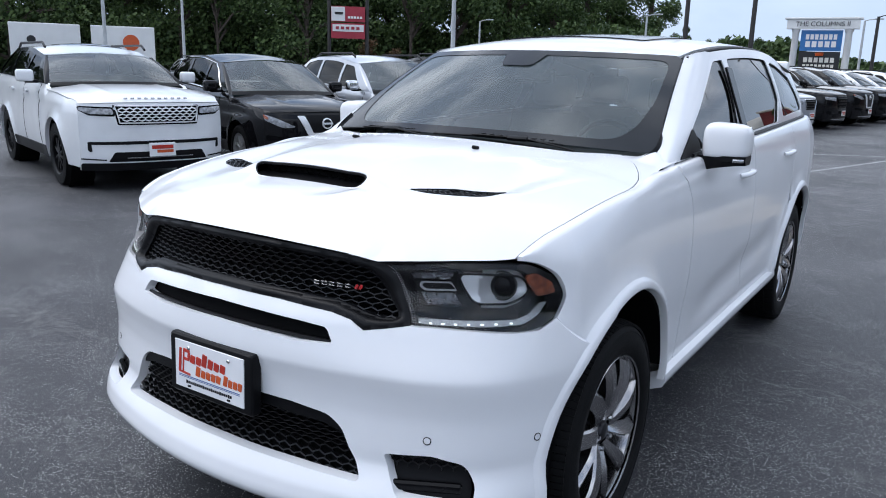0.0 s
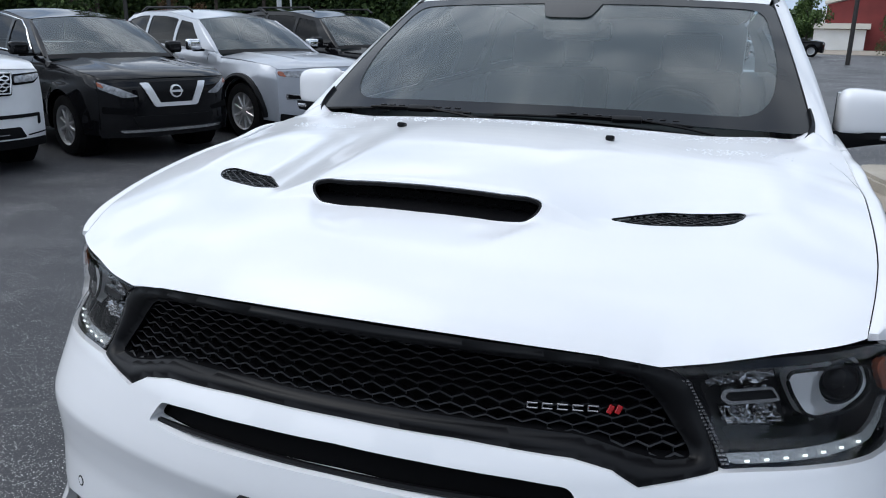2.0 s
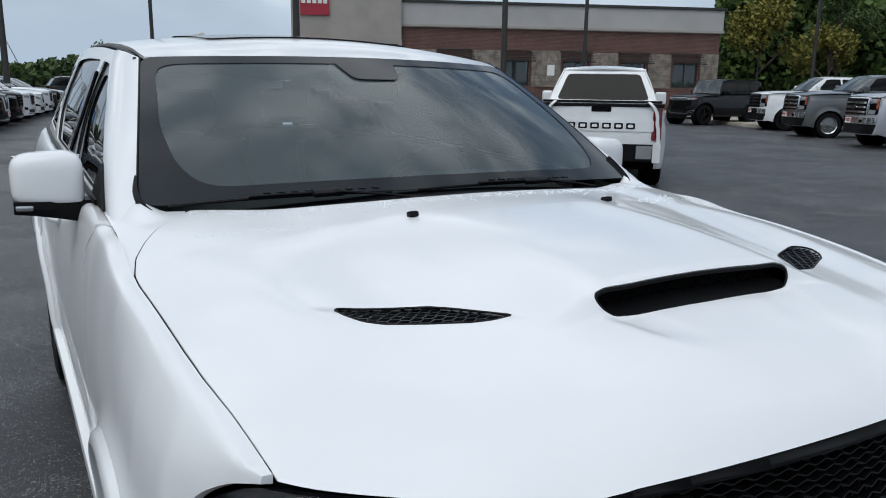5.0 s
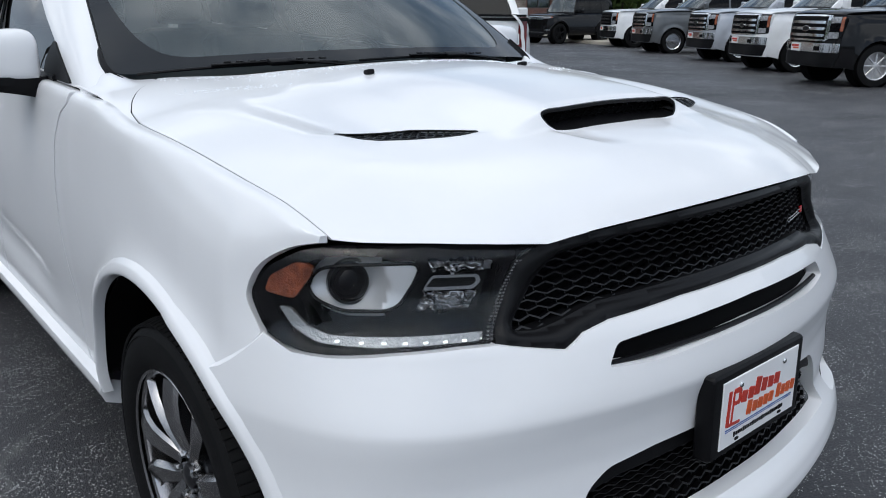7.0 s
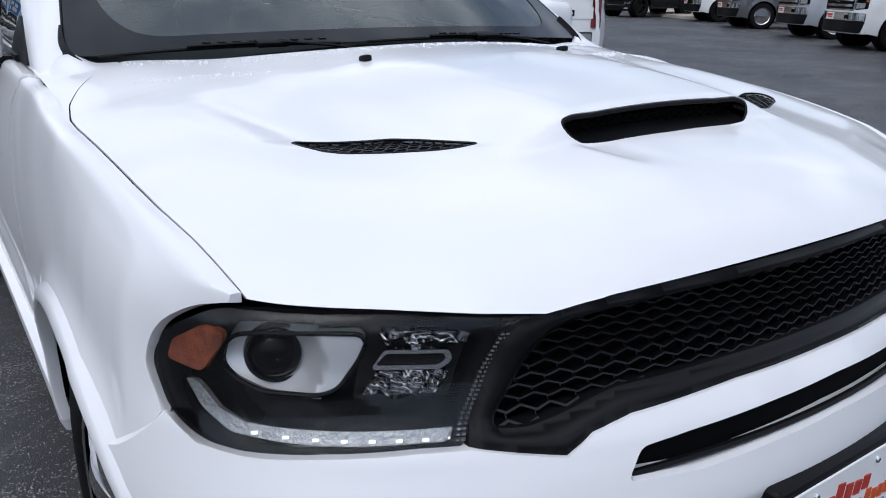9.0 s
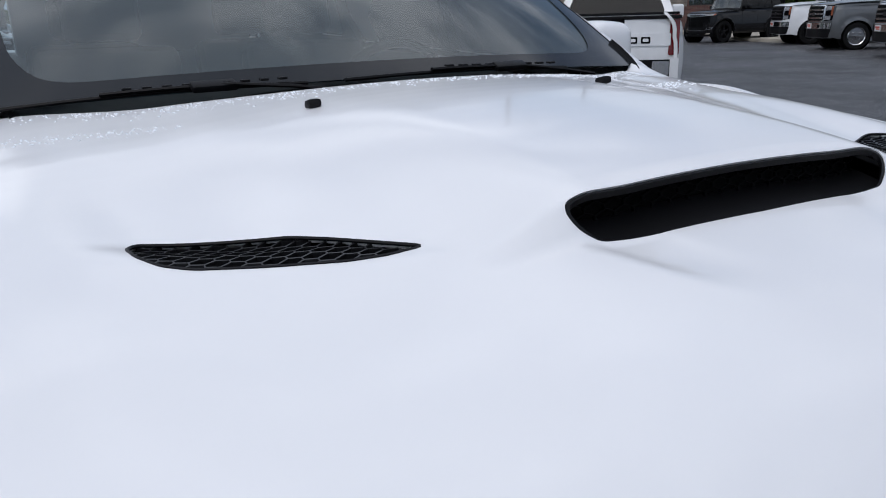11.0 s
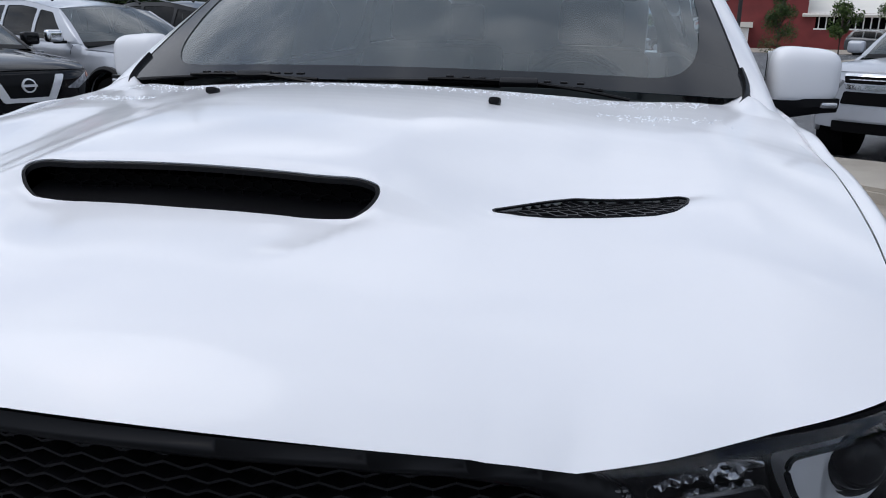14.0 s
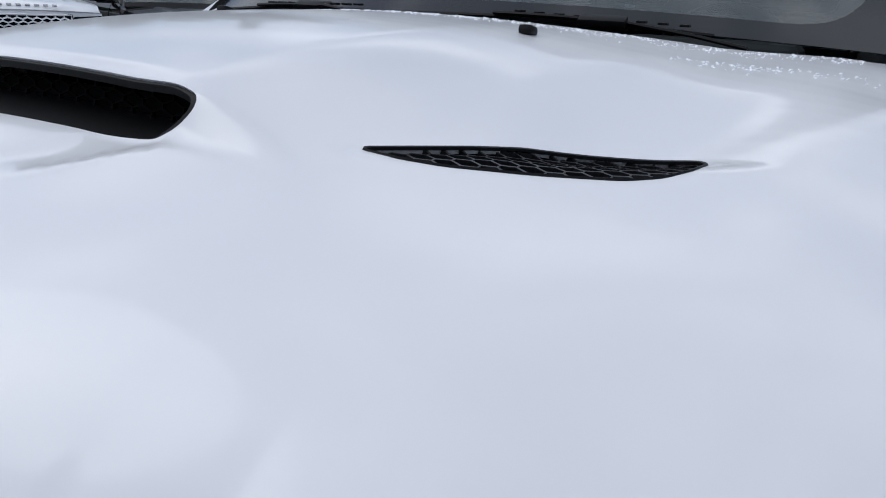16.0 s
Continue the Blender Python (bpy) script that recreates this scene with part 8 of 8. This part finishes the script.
# the dark wood behind the near row
for k in range(46):
    az = radians(82 - 63.0 * k / 45 + rng.uniform(-0.7, 0.7))
    d = 70 + rng.uniform(0, 14) + (18 if k > 40 else 0)
    tree(-math.sin(az) * d, math.cos(az) * d, T_DARK[k % 4], rng.uniform(0.9, 1.35) * (0.8 if k > 41 else 1), rng.uniform(0, 360), "dense dark green woodland tree", "trees of the wood")
for k in range(16):
    az = radians(20 - 12.5 * k / 15 + rng.uniform(-0.4, 0.4))
    d = 125 + rng.uniform(0, 30)
    tree(-math.sin(az) * d, math.cos(az) * d, T_DARK[k % 4], rng.uniform(0.55, 0.8) * (1.1 - 0.03 * k), rng.uniform(0, 360), "green tree in the distance beyond the cars", "distant trees")
# trees behind the brick building and the trucks
for x, y, m, s, lab in ((47.5, 38.5, T_GOLD, 1.15, "yellow-green tree beside the brick building"), (52.0, 36.0, T_GOLD, 0.9, "yellow-green tree beside the brick building"), (58.0, 45.0, T_DARK[1], 1.0, "dark green tree behind the trucks"), (64.0, 42.0, T_DARK[3], 1.0, "dark green tree behind the trucks"), (66.0, 30.0, T_DARK[1], 0.9, "dark green tree behind the trucks"), (72.0, 24.0, T_DARK[3], 1.0, "dark green tree behind the trucks"), (60.0, 20.0, T_DARK[1], 0.85, "dark green tree behind the trucks"), (70.0, 12.0, T_DARK[3], 0.95, "dark green tree behind the trucks"), (56.0, 38.0, T_DARK[1], 0.8, "dark green tree behind the trucks")):
    tree(x, y, m, s, 40 * x, lab)
for x, y, m, s, lab in ((5.6, 60.5, T_MID[0], 0.85, "light green small tree by the red building"), (12.3, 66.5, T_DARK[2], 0.42, "dark green tree before the red building"), (15.0, 59.0, T_MID[1], 0.78, "light green small tree by the red building"), (20.5, 66.0, T_DARK[1], 0.40, "dark green tree before the red building"), (-1.6, 95.0, T_FIR, 0.85, "lone dark green conifer beyond the cars"), (0.2, 78.0, T_MID[0], 0.6, "low green shrub tree beyond the cars")):
    tree(x, y, m, s, 30 * x, lab)
# brown bush and low scrub by the billboard
for x, y, s in ((-42.0, 52.5, 0.75), (-40.0, 53.5, 0.6)):
    tree(x, y, tree_meshes(71, 5.0, 2.2, 0.4, 0.12, 1500, M_LEAFBROWN), s, 30, "brown bush by the road")


def far_wood(name, az0, az1, d, h, n, mat, label, size=1.0):
    rng = random.Random(9)
    verts, faces = [], []
    for k in range(n):
        az = radians(az0 + (az1 - az0) * rng.random())
        dd = d * rng.uniform(0.9, 1.2)
        hh = h * (0.65 + 0.35 * noise.noise(Vector((math.degrees(az) * 0.35, 3.1, 0))) + 0.1 * rng.random())
        z = hh * rng.random() ** 0.7
        p = Vector((-math.sin(az) * dd, math.cos(az) * dd, z))
        n_ = Vector((rng.gauss(0, 1), rng.gauss(0, 1), rng.gauss(0, 1))).normalized()
        u = n_.orthogonal().normalized() * rng.uniform(0.5, 1.1) * size
        w = n_.cross(u).normalized() * rng.uniform(0.4, 0.9) * size
        b = len(verts)
        verts += [p - u, p - w, p + u, p + w]
        faces.append((b, b + 1, b + 2, b + 3))
    return tagged(new(name, mesh_from(name, verts, faces, mat, False)), label, "trees", kind="stuff")


far_wood("far_woods", 24, -62, 230, 8.5, 40000, M_LEAFDARK, "low line of far green woods along the horizon")
far_wood("distant_wood", 26, 8.6, 128, 8.0, 26000, M_LEAFDARK, "dense dark green wood beyond the far row", 0.5)
far_wood("undergrowth", 84, 18, 82, 7.5, 170000, M_LEAFDARK, "dark undergrowth closing the wood's edge", 0.25)
far_wood("side_wood", -48, -95, 78, 15.0, 80000, M_LEAFMID, "green wood behind the row of pickup trucks", 0.45)
# unseen wood added behind the camera to darken reflections and close the place
far_wood("unseen_wood", 104, 256, 62, 3.0, 16000, M_LEAFDARK, "unseen dark green wood added behind the camera for reflections", 0.7)
cr = thing("crane", "thin pale crane boom far off", "crane", at=pose(-6.0, 300, 0))
part("boom", add_rod(bmesh.new(), (12, 0, 6), (7.5, 0, 17), 0.25, 0.2, 5), M_POLELIGHT, cr)
part("mast", add_rod(bmesh.new(), (12, 0, 0), (12, 0, 6.5), 0.5, 0.4, 6), M_POLELIGHT, cr)

# raindrops left on the hood
rng = random.Random(3)
verts, faces = [], []
for k in range(1150):
    if k < 900:
        x = rng.uniform(-0.70, 0.70)
        y = hood_rear(x) - 0.012 - abs(rng.gauss(0, 0.038))
    else:
        f = rng.random()
        x, y = rng.choice((-1, 1)) * (0.47 + 0.26 * f), 1.13 + 0.10 * f + rng.gauss(0, 0.018)
    r = 0.0007 + 0.0026 * rng.random() ** 1.6
    z = hood_z(x, y) + 0.0006
    b = len(verts)
    verts.append(Vector((x, y, z + r * 0.45)))
    for i in range(7):
        a = 6.283 * i / 7
        verts.append(Vector((x + r * 0.7 * math.cos(a), y + r * 0.7 * math.sin(a), z + r * 0.33)))
    for i in range(7):
        a = 6.283 * i / 7
        verts.append(Vector((x + r * math.cos(a), y + r * math.sin(a), z - 0.0006)))
    for i in range(7):
        j = (i + 1) % 7
        faces += [(b, b + 1 + i, b + 1 + j), (b + 1 + i, b + 8 + i, b + 8 + j, b + 1 + j)]
M_DROP = principled("raindrop", (0.85, 0.88, 0.92), 0.05, coat=1.0, noise_scale=90.0, noise_mix=0.1)
tagged(new("raindrops", mesh_from("raindrops", verts, faces, M_DROP)), "clear raindrops beaded on the white hood", "water drops", kind="stuff")
